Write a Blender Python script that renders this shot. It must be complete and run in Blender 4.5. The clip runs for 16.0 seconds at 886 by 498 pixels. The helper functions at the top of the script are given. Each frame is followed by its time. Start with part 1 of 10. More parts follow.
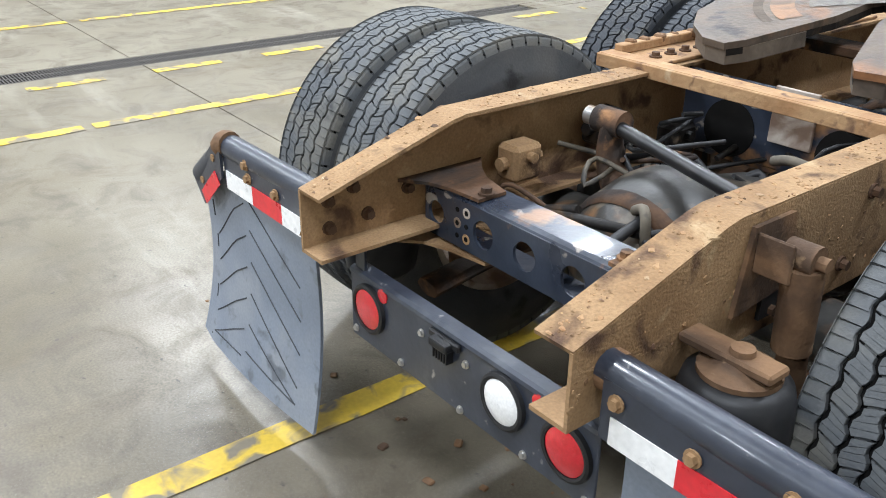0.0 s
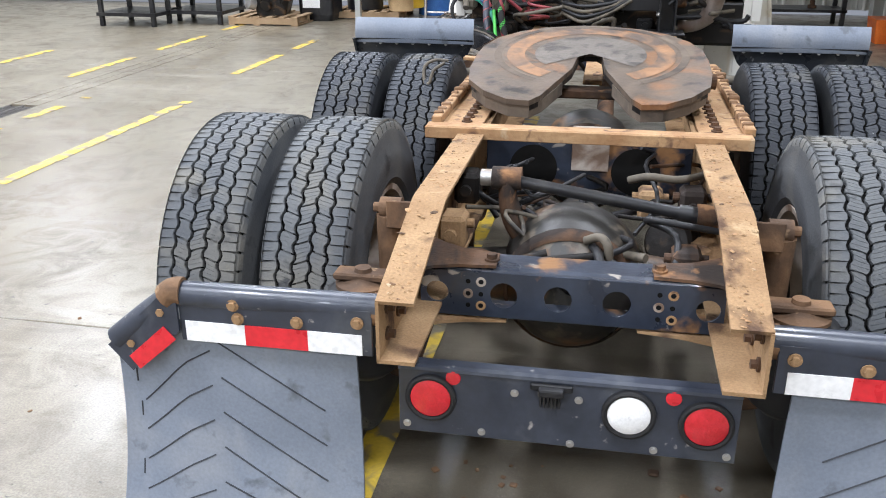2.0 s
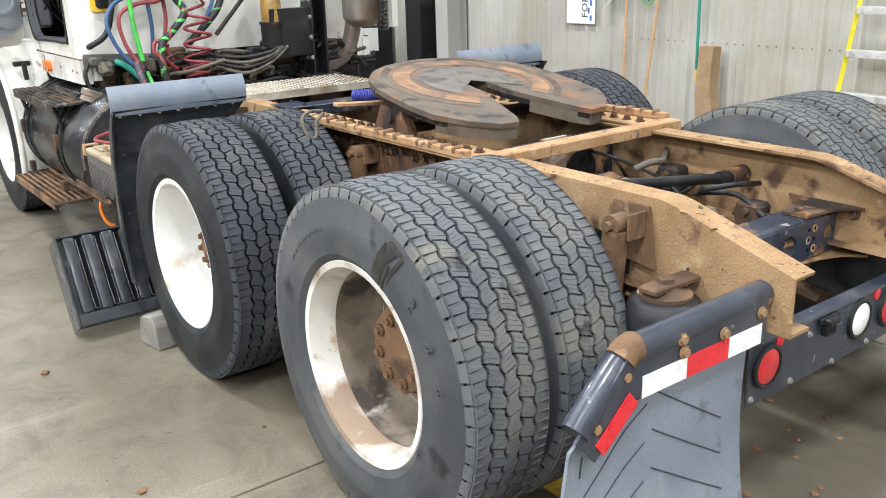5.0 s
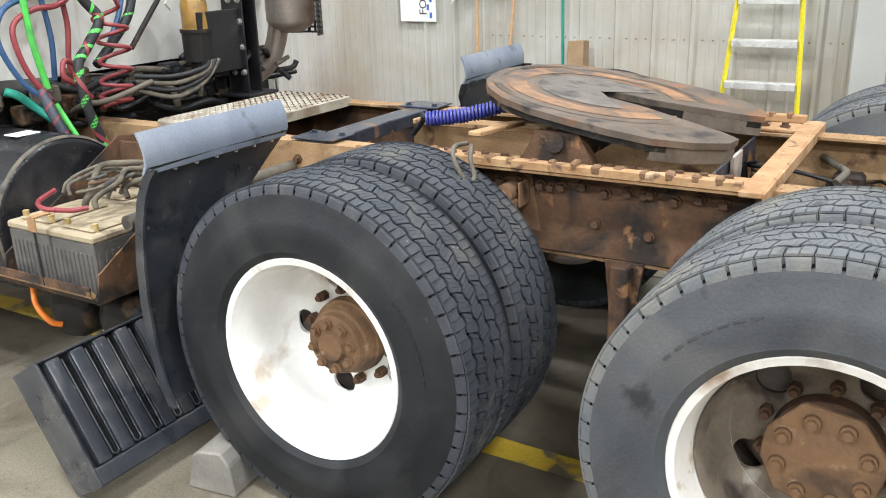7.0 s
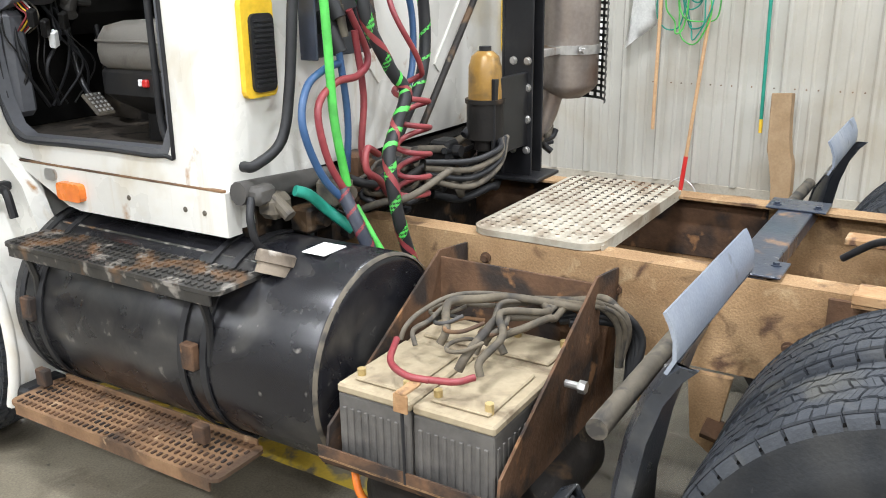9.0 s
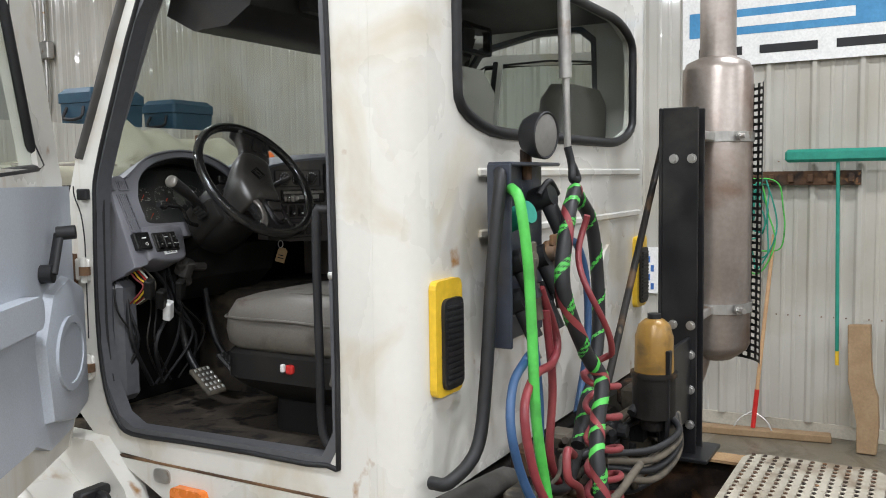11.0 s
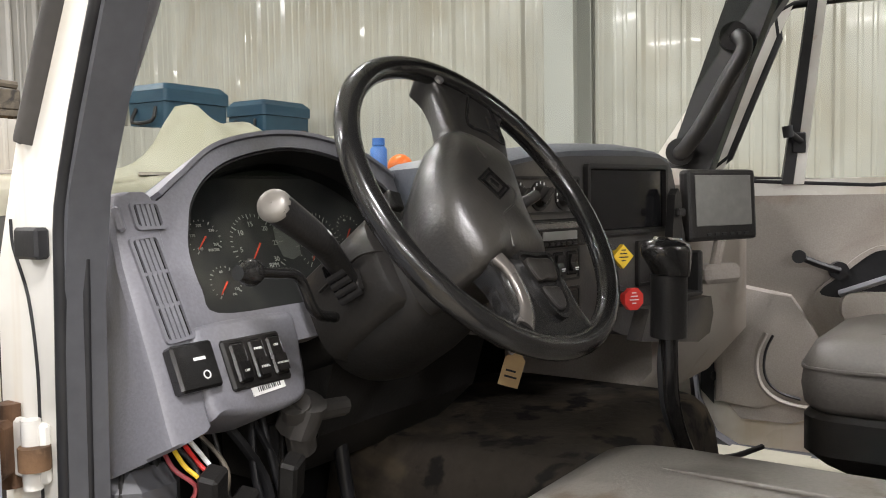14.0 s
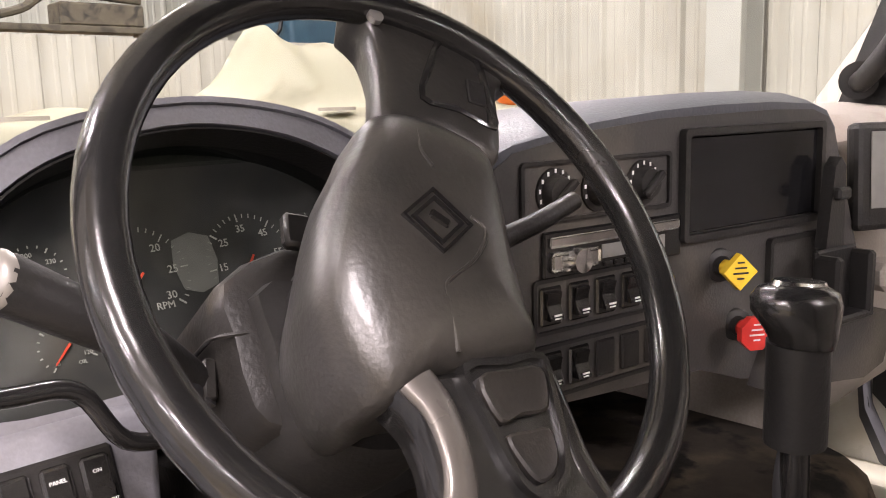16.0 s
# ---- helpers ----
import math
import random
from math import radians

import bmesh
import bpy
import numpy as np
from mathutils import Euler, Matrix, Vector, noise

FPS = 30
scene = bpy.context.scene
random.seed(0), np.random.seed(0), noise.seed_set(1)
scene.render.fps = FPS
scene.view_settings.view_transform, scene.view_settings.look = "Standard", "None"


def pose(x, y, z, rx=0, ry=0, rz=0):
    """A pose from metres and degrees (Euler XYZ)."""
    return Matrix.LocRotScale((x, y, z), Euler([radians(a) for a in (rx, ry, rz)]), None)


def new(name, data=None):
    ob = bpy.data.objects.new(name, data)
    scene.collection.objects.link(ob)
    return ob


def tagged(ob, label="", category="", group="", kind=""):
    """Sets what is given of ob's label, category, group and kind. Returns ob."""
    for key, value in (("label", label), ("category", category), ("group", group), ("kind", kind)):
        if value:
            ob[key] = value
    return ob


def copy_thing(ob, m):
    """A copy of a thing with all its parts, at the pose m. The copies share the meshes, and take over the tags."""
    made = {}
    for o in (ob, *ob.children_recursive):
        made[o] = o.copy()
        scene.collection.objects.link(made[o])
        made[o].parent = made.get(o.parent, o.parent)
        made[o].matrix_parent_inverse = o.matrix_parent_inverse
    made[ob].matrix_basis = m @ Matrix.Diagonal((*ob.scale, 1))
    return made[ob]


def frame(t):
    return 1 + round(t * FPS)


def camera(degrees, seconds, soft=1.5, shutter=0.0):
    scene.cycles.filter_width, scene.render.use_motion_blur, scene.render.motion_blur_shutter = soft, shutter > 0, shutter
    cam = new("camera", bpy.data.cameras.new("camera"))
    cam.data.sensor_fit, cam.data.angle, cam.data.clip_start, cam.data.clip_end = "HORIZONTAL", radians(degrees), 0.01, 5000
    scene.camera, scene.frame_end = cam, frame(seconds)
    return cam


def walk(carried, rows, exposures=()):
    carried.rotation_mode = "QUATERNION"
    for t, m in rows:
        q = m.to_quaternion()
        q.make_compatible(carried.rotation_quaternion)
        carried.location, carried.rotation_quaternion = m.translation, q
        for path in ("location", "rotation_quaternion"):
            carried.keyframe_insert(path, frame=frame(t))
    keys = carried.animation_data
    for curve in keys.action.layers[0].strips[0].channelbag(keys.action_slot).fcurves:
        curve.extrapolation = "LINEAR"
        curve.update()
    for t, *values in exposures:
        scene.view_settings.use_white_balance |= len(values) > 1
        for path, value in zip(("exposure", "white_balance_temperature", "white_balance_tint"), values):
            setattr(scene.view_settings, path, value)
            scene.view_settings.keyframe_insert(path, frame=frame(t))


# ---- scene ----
cam = camera(54.3, 16.0, 1.0)
METRES, EYE, TILT, LEAN, TURN = 10.6, 1.55, 0.0, 0.0, 52.3
ROWS = [
    (0.0, 0.0, 0.0, 0.0, 0.27, -25.86, -0.56),
    (0.5, -0.0322, -0.0002, 0.0017, -9.99, -25.1, -0.38),
    (1.0, -0.0651, -0.0, 0.0068, -20.87, -24.19, -0.4),
    (1.5, -0.0975, 0.0153, 0.0071, -31.02, -22.99, -0.13),
    (2.0, -0.1292, 0.0359, 0.0085, -40.75, -21.54, 0.14),
    (2.5, -0.1585, 0.0556, 0.0109, -50.72, -19.92, 0.19),
    (3.0, -0.182, 0.0895, 0.008, -59.13, -18.87, 0.67),
    (5.5, -0.2056, 0.2887, 0.002, -95.25, -18.4, 1.7),
    (6.0, -0.1825, 0.3276, 0.0019, -101.07, -18.6, 1.79),
    (6.5, -0.1571, 0.3604, 0.0034, -106.73, -18.85, 1.78),
    (7.0, -0.121, 0.3908, 0.0027, -110.97, -19.03, 1.69),
    (7.5, -0.0863, 0.4199, 0.0042, -113.41, -19.1, 1.53),
    (8.0, -0.0519, 0.4424, 0.006, -114.05, -19.06, 1.1),
    (8.5, -0.0188, 0.458, 0.0083, -112.05, -18.77, 1.04),
    (9.0, 0.0027, 0.4688, 0.0154, -110.04, -17.77, 0.77),
    (9.5, 0.0179, 0.4783, 0.0257, -108.66, -15.25, 0.67),
    (10.0, 0.032, 0.4871, 0.0353, -108.35, -11.45, 0.58),
    (12.5, 0.135, 0.5229, 0.028, -116.48, 0.36, 0.76),
    (13.0, 0.1683, 0.5166, 0.028, -114.74, -0.97, 0.8),
    (13.5, 0.2004, 0.5054, 0.03, -111.19, -2.39, 0.88),
    (14.0, 0.2249, 0.4961, 0.0337, -106.6, -3.57, 1.0),
    (14.5, 0.237, 0.4895, 0.0359, -102.25, -4.81, 1.03),
    (15.0, 0.2442, 0.4827, 0.039, -98.32, -6.23, 1.11),
    (15.5, 0.2543, 0.4746, 0.0408, -95.66, -7.92, 1.3),
    (16.0, 0.2643, 0.4681, 0.0417, -95.62, -9.71, 1.52),
]
EXPOSURES = [(0.0, 0.33, 6150, 12), (1.0, 0.37, 6000, 15), (2.0, 0.42, 6150, 16), (3.0, 0.48, 6300, 15), (5.5, 0.50, 6400, 12), (6.5, 0.48, 6400, 12), (8.0, 0.50, 6600, 14), (9.0, 0.48, 6450, 13), (10.0, 0.12, 6400, 14), (12.5, -0.28, 6750, 14), (13.0, -0.10, 6750, 14), (13.5, 0.08, 7000, 15), (14.0, 0.70, 7000, 18), (14.5, 0.95, 7050, 21), (15.5, 1.22, 7250, 26), (16.0, 1.40, 7350, 30)]
walk(cam, [(t, pose(1.215, -0.86, EYE, TILT, LEAN, TURN) @ pose(METRES * x, METRES * y, METRES * z, 90 + pitch, roll, yaw)) for t, x, y, z, yaw, pitch, roll in ROWS], EXPOSURES)

# ---- world and lamps ----
world = bpy.data.worlds.new("world")
scene.world = world
world.use_nodes = True
world.node_tree.nodes["Background"].inputs[0].default_value = (0.85, 0.92, 1.0, 1)
world.node_tree.nodes["Background"].inputs[1].default_value = 0.25


def area_lamp(name, x, y, z, sx, sy, watts, colour=(0.90, 0.96, 1.0), rx=0.0, ry=0.0, rz=0.0):
    d = bpy.data.lights.new(name, "AREA")
    d.shape, d.size, d.size_y, d.energy, d.color = "RECTANGLE", sx, sy, watts, colour
    ob = new(name, d)
    ob.matrix_world = pose(x, y, z, rx, ry, rz)
    return ob


# ---- materials ----
def pbr(name, c1, c2, scale=6.0, rough=0.6, metal=0.0, bump=0.15, fine=60.0, c3=None, s3=2.5, t3=0.55, w3=0.08, rough2=None, c4=None, s4=14.0, t4=0.62, coat=0.0, tone=0.2, streak=None):
    """Two tones by noise, then up to two kinds of blotches, with fine relief."""
    m = bpy.data.materials.new(name)
    m.use_nodes = True
    nt = m.node_tree
    N, L = nt.nodes, nt.links
    b = N["Principled BSDF"]
    tc = N.new("ShaderNodeTexCoord")

    def noise_tex(s, detail=5.0, dist=0.3):
        n = N.new("ShaderNodeTexNoise")
        n.inputs["Scale"].default_value, n.inputs["Detail"].default_value = s, detail
        n.inputs["Distortion"].default_value = dist
        L.new(tc.outputs["Object"], n.inputs["Vector"])
        return n

    def ramp(src, lo, hi):
        r = N.new("ShaderNodeMapRange")
        r.inputs["From Min"].default_value, r.inputs["From Max"].default_value = lo, hi
        L.new(src, r.inputs["Value"])
        return r.outputs["Result"]

    def mix(fac, a, bb):
        x = N.new("ShaderNodeMix")
        x.data_type = "RGBA"
        L.new(fac, x.inputs["Factor"])
        for sock, v in ((x.inputs["A"], a), (x.inputs["B"], bb)):
            if isinstance(v, tuple):
                sock.default_value = (*v, 1)
            else:
                L.new(v, sock)
        return x.outputs["Result"]

    n1 = noise_tex(scale)
    col = mix(ramp(n1.outputs["Fac"], 0.32, 0.68), c1, c2)
    rsrc = None
    if c3:
        n3 = noise_tex(s3, 8.0, 0.6)
        f3 = ramp(n3.outputs["Fac"], t3 - w3, t3 + w3)
        col = mix(f3, col, c3)
        rsrc = f3
    if c4:
        n4 = noise_tex(s4, 6.0, 0.2)
        col = mix(ramp(n4.outputs["Fac"], t4 - 0.04, t4 + 0.04), col, c4)
    if streak:
        ns = noise_tex(1.0, 5.0, 0.0)
        mp = N.new("ShaderNodeMapping")
        mp.inputs["Scale"].default_value = (15, 15, 0.8)
        L.new(tc.outputs["Object"], mp.inputs["Vector"])
        L.new(mp.outputs["Vector"], ns.inputs["Vector"])
        fs = ramp(ns.outputs["Fac"], 0.60, 0.78)
        fs.node.inputs["To Max"].default_value = 0.6
        col = mix(fs, col, streak)
    nf = noise_tex(fine, 4.0, 0.0)
    # fine tone variation
    hsv = N.new("ShaderNodeHueSaturation")
    L.new(ramp(nf.outputs["Fac"], 0.0, 1.0), hsv.inputs["Value"])
    mr = hsv.inputs["Value"].links[0].from_node
    mr.inputs["To Min"].default_value, mr.inputs["To Max"].default_value = 1 - tone, 1 + tone
    L.new(col, hsv.inputs["Color"])
    L.new(hsv.outputs["Color"], b.inputs["Base Color"])
    if rsrc is not None and rough2 is not None:
        r = N.new("ShaderNodeMapRange")
        L.new(rsrc, r.inputs["Value"])
        r.inputs["To Min"].default_value, r.inputs["To Max"].default_value = rough, rough2
        L.new(r.outputs["Result"], b.inputs["Roughness"])
    else:
        r = N.new("ShaderNodeMapRange")
        L.new(n1.outputs["Fac"], r.inputs["Value"])
        r.inputs["To Min"].default_value, r.inputs["To Max"].default_value = max(0.03, rough - 0.12), min(1.0, rough + 0.12)
        L.new(r.outputs["Result"], b.inputs["Roughness"])
    b.inputs["Metallic"].default_value = metal
    b.inputs["Coat Weight"].default_value = coat
    if bump:
        bp = N.new("ShaderNodeBump")
        bp.inputs["Strength"].default_value, bp.inputs["Distance"].default_value = bump, 0.004
        L.new(nf.outputs["Fac"], bp.inputs["Height"])
        L.new(bp.outputs["Normal"], b.inputs["Normal"])
    return m


def glass_mat(name, tint=(0.62, 0.66, 0.63), rough=0.0):
    m = bpy.data.materials.new(name)
    m.use_nodes = True
    nt = m.node_tree
    b = nt.nodes["Principled BSDF"]
    b.inputs["Base Color"].default_value = (*tint, 1)
    b.inputs["Transmission Weight"].default_value = 1.0
    b.inputs["Roughness"].default_value = rough
    b.inputs["IOR"].default_value = 1.02
    b.inputs["Specular IOR Level"].default_value = 0.5
    return m




def concrete_mat():
    """Worn shop floor: cloudy dirt, drag marks along the bays, grit and dark spots."""
    m = bpy.data.materials.new("concrete_floor")
    m.use_nodes = True
    nt = m.node_tree
    N, L = nt.nodes, nt.links
    b = N["Principled BSDF"]
    tc = N.new("ShaderNodeTexCoord")

    def layer(size, detail, dist, lo, hi, stretch=(1, 1, 1), turn=0.0, rough=0.55):
        mp = N.new("ShaderNodeMapping")
        mp.inputs["Scale"].default_value = stretch
        mp.inputs["Rotation"].default_value = (0, 0, turn)
        L.new(tc.outputs["Object"], mp.inputs["Vector"])
        n = N.new("ShaderNodeTexNoise")
        n.inputs["Scale"].default_value, n.inputs["Detail"].default_value, n.inputs["Distortion"].default_value = size, detail, dist
        n.inputs["Roughness"].default_value = rough
        L.new(mp.outputs["Vector"], n.inputs["Vector"])
        r = N.new("ShaderNodeMapRange")
        r.inputs["From Min"].default_value, r.inputs["From Max"].default_value = lo, hi
        L.new(n.outputs["Fac"], r.inputs["Value"])
        return r.outputs["Result"], n.outputs["Fac"]

    def mix(fac, a, c, most=1.0):
        x = N.new("ShaderNodeMix")
        x.data_type = "RGBA"
        k = N.new("ShaderNodeMath")
        k.operation = "MULTIPLY"
        k.inputs[1].default_value = most
        L.new(fac, k.inputs[0])
        L.new(k.outputs[0], x.inputs["Factor"])
        for sock, v in ((x.inputs["A"], a), (x.inputs["B"], c)):
            if isinstance(v, tuple):
                sock.default_value = (*v, 1)
            else:
                L.new(v, sock)
        return x.outputs["Result"]

    cloud, raw = layer(0.8, 3, 0.4, 0.35, 0.65)
    col = mix(cloud, (0.143, 0.123, 0.089), (0.206, 0.181, 0.136))
    mottle, _ = layer(3.4, 12, 0.8, 0.46, 0.66, rough=0.68)
    col = mix(mottle, col, (0.092, 0.074, 0.052), 0.8)
    drag, _ = layer(2.2, 10, 0.3, 0.52, 0.70, (1.0, 0.16, 1.0), 0.35, 0.7)
    col = mix(drag, col, (0.108, 0.082, 0.05), 0.7)
    drag2, _ = layer(3.0, 10, 0.2, 0.55, 0.70, (0.14, 1.0, 1.0), 0.2, 0.7)
    col = mix(drag2, col, (0.32, 0.293, 0.24), 0.7)
    slick, _ = layer(1.1, 8, 0.5, 0.46, 0.72)
    col = mix(slick, col, (0.25, 0.222, 0.170), 0.35)
    spots, _ = layer(26, 5, 0.1, 0.66, 0.72)
    col = mix(spots, col, (0.06, 0.052, 0.045), 0.8)
    grit, g = layer(120, 4, 0.0, 0.35, 0.65)
    dark = mix(grit, (0.80, 0.79, 0.78), (1.16, 1.16, 1.15))
    mul = N.new("ShaderNodeMix")
    mul.data_type, mul.blend_type = "RGBA", "MULTIPLY"
    mul.inputs["Factor"].default_value = 1.0
    L.new(col, mul.inputs["A"])
    L.new(dark, mul.inputs["B"])
    L.new(mul.outputs["Result"], b.inputs["Base Color"])
    rr = N.new("ShaderNodeMapRange")
    rr.inputs["To Min"].default_value, rr.inputs["To Max"].default_value = 0.30, 0.52
    L.new(mottle, rr.inputs["Value"])
    L.new(rr.outputs["Result"], b.inputs["Roughness"])
    bp = N.new("ShaderNodeBump")
    bp.inputs["Strength"].default_value, bp.inputs["Distance"].default_value = 0.12, 0.003
    L.new(g, bp.inputs["Height"])
    L.new(bp.outputs["Normal"], b.inputs["Normal"])
    return m


CONCRETE = concrete_mat()


def stain_shade_mat():
    """Oil stain and truck shade in one dark layer: thins out in a ragged edge."""
    m = bpy.data.materials.new("oil_and_shade_layer")
    m.use_nodes = True
    nt = m.node_tree
    N, L = nt.nodes, nt.links
    b = N["Principled BSDF"]
    tc = N.new("ShaderNodeTexCoord")
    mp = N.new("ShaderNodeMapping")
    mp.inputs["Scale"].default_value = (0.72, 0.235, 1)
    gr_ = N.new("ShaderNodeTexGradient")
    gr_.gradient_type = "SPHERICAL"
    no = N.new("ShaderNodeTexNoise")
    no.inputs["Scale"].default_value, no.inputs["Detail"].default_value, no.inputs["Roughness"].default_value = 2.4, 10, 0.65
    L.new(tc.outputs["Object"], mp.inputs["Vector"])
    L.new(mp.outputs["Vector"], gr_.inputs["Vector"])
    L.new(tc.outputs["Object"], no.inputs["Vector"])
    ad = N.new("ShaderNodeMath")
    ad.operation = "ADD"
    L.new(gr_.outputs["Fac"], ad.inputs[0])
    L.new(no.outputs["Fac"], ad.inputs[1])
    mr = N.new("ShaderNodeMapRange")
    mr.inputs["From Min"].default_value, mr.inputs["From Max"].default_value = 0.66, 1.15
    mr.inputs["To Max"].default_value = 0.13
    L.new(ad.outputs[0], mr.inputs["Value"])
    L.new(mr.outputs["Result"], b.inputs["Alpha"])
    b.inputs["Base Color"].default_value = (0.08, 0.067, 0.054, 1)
    b.inputs["Roughness"].default_value = 0.55
    return m


OIL_AND_SHADE = stain_shade_mat()
TANK_BLACK = pbr("dusty_tank_paint", (0.008, 0.008, 0.010), (0.015, 0.015, 0.018), 5, 0.28, bump=0.06, c3=(0.05, 0.047, 0.043), s3=5, t3=0.60, w3=0.10, c4=(0.15, 0.14, 0.125), s4=19, t4=0.69)
STEP_BLACK = pbr("worn_step_paint", (0.020, 0.019, 0.018), (0.042, 0.039, 0.035), 8, 0.42, bump=0.2, c3=(0.15, 0.085, 0.045), s3=6, t3=0.59, w3=0.05, c4=(0.22, 0.20, 0.175), s4=18, t4=0.60)
STAIN = pbr("oily_stain", (0.012, 0.011, 0.010), (0.03, 0.027, 0.024), 30, 0.4, bump=0.1)
SHROUD = pbr("dusty_shroud_plastic", (0.010, 0.0092, 0.0085), (0.018, 0.0162, 0.0142), 6, 0.42, bump=0.15, fine=200, c3=(0.045, 0.035, 0.026), s3=9, t3=0.63, w3=0.1)
FLAP_BLACK = pbr("scuffed_black_flap", (0.020, 0.0225, 0.027), (0.036, 0.040, 0.048), 8, 0.30, bump=0.2, fine=90, c3=(0.07, 0.07, 0.068), s3=7, t3=0.6, w3=0.1, c4=(0.28, 0.28, 0.27), s4=26, t4=0.73)
CABLE_DUSTY = pbr("dusty_cable", (0.085, 0.069, 0.048), (0.15, 0.123, 0.085), 12, 0.8, bump=0.3, c3=(0.04, 0.035, 0.03), s3=13, t3=0.55, w3=0.1)
COLUMN_BLACK = pbr("column_black_plastic", (0.010, 0.0095, 0.009), (0.018, 0.017, 0.016), 5, 0.42, bump=0.12, fine=220)
CURB = pbr("curb_concrete", (0.42, 0.38, 0.31), (0.52, 0.48, 0.4), 3, 0.8)
LINE = pbr("yellow_line_paint", (0.527, 0.357, 0.0255), (0.612, 0.425, 0.051), 5, 0.55, bump=0.1, c3=(0.17, 0.145, 0.102), s3=9, t3=0.535, w3=0.06)
GRATE = pbr("grate_iron", (0.06, 0.055, 0.05), (0.11, 0.1, 0.09), 20, 0.65, 0.5)
SHEET = pbr("white_wall_sheet", (0.43, 0.415, 0.37), (0.54, 0.525, 0.475), 1.2, 0.2, coat=0.8, bump=0.03, tone=0.03, c3=(0.40, 0.355, 0.28), s3=1.1, t3=0.60, w3=0.14)
SHEET_GREY = pbr("grey_wall_sheet", (0.36, 0.36, 0.33), (0.44, 0.44, 0.41), 1.2, 0.42, bump=0.03, tone=0.03)
CEIL = pbr("ceiling_sheet", (0.7, 0.7, 0.68), (0.76, 0.76, 0.74), 1.0, 0.6, bump=0.02)
RUST = pbr("dusty_rust", (0.25, 0.148, 0.072), (0.355, 0.228, 0.12), 6, 0.85, bump=0.6, fine=150, c3=(0.09, 0.05, 0.03), s3=7, t3=0.61, w3=0.05, c4=(0.39, 0.27, 0.15), s4=10, t4=0.67, tone=0.34)
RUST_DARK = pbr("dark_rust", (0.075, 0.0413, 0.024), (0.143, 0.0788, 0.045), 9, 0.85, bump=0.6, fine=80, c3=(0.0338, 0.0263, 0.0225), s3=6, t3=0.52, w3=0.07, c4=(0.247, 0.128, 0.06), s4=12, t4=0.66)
RUST_ORANGE = pbr("orange_rust", (0.29, 0.155, 0.068), (0.40, 0.25, 0.125), 12, 0.85, bump=0.8, c3=(0.12, 0.062, 0.036), s3=17, t3=0.63, w3=0.05, c4=(0.46, 0.35, 0.22), s4=9, t4=0.66)
BLUEBLACK = pbr("blue_black_paint", (0.023, 0.028, 0.041), (0.040, 0.047, 0.066), 9, 0.36, bump=0.14, c3=(0.075, 0.082, 0.096), s3=6, t3=0.63, w3=0.08, c4=(0.299, 0.284, 0.269), s4=30, t4=0.72, coat=0.15)
CROSSPAINT = pbr("chipped_blue_paint", (0.018, 0.023, 0.036), (0.034, 0.043, 0.064), 9, 0.30, bump=0.22, c3=(0.30, 0.27, 0.235), s3=15, t3=0.68, w3=0.02, c4=(0.26, 0.135, 0.06), s4=8, t4=0.63, coat=0.2)
BLACK = pbr("black_paint", (0.0084, 0.0084, 0.0098), (0.0154, 0.0154, 0.0168), 8, 0.38, bump=0.08, c3=(0.035, 0.0336, 0.0315), s3=4, t3=0.62, w3=0.08)
BLACK_SEMI = pbr("greasy_black", (0.008, 0.0072, 0.0067), (0.019, 0.0162, 0.0142), 9, 0.55, bump=0.4, c3=(0.085, 0.05, 0.026), s3=7, t3=0.62, w3=0.06, c4=(0.16, 0.12, 0.08), s4=11, t4=0.70)
RUBBER = pbr("tyre_rubber", (0.011, 0.012, 0.014), (0.020, 0.0215, 0.024), 5, 0.56, bump=0.25, fine=140, c3=(0.036, 0.036, 0.035), s3=4, t3=0.60, w3=0.14, c4=(0.05, 0.05, 0.048), s4=22, t4=0.72)
TREAD = pbr("tread_rubber", (0.0336, 0.037, 0.0437), (0.0538, 0.0582, 0.0661), 6, 0.66, bump=0.35, fine=160, c3=(0.084, 0.0829, 0.0773), s3=7, t3=0.62, w3=0.08, c4=(0.47, 0.47, 0.448), s4=62, t4=0.765)
TREAD_DUSTY = pbr("dusty_tread_rubber", (0.0825, 0.0887, 0.0963), (0.131, 0.135, 0.135), 6, 0.75, bump=0.35, fine=160, c3=(0.16, 0.152, 0.131), s3=5, t3=0.58, w3=0.1, c4=(0.0438, 0.045, 0.0475), s4=9, t4=0.66)
RUBBER_DUSTY = pbr("dusty_tyre_rubber", (0.0437, 0.0471, 0.0529), (0.0713, 0.0747, 0.0782), 4, 0.62, bump=0.3, fine=140, c3=(0.0966, 0.0954, 0.092), s3=3, t3=0.60, w3=0.12, c4=(0.0253, 0.0264, 0.0287), s4=7, t4=0.66)
FW_TOP = pbr("fifth_wheel_steel", (0.078, 0.06, 0.046), (0.13, 0.096, 0.07), 9, 0.55, bump=0.4, c3=(0.21, 0.10, 0.045), s3=5, t3=0.60, w3=0.07, c4=(0.03, 0.026, 0.023), s4=7, t4=0.62)
FW_RING = pbr("rubbed_rust", (0.20, 0.10, 0.046), (0.29, 0.155, 0.075), 10, 0.6, bump=0.3, c3=(0.085, 0.06, 0.045), s3=6, t3=0.545, w3=0.08)
FW_GREASE = pbr("dried_grease", (0.085, 0.072, 0.06), (0.14, 0.12, 0.10), 12, 0.6, bump=0.6, fine=60, c3=(0.05, 0.042, 0.036), s3=9, t3=0.56, w3=0.05)
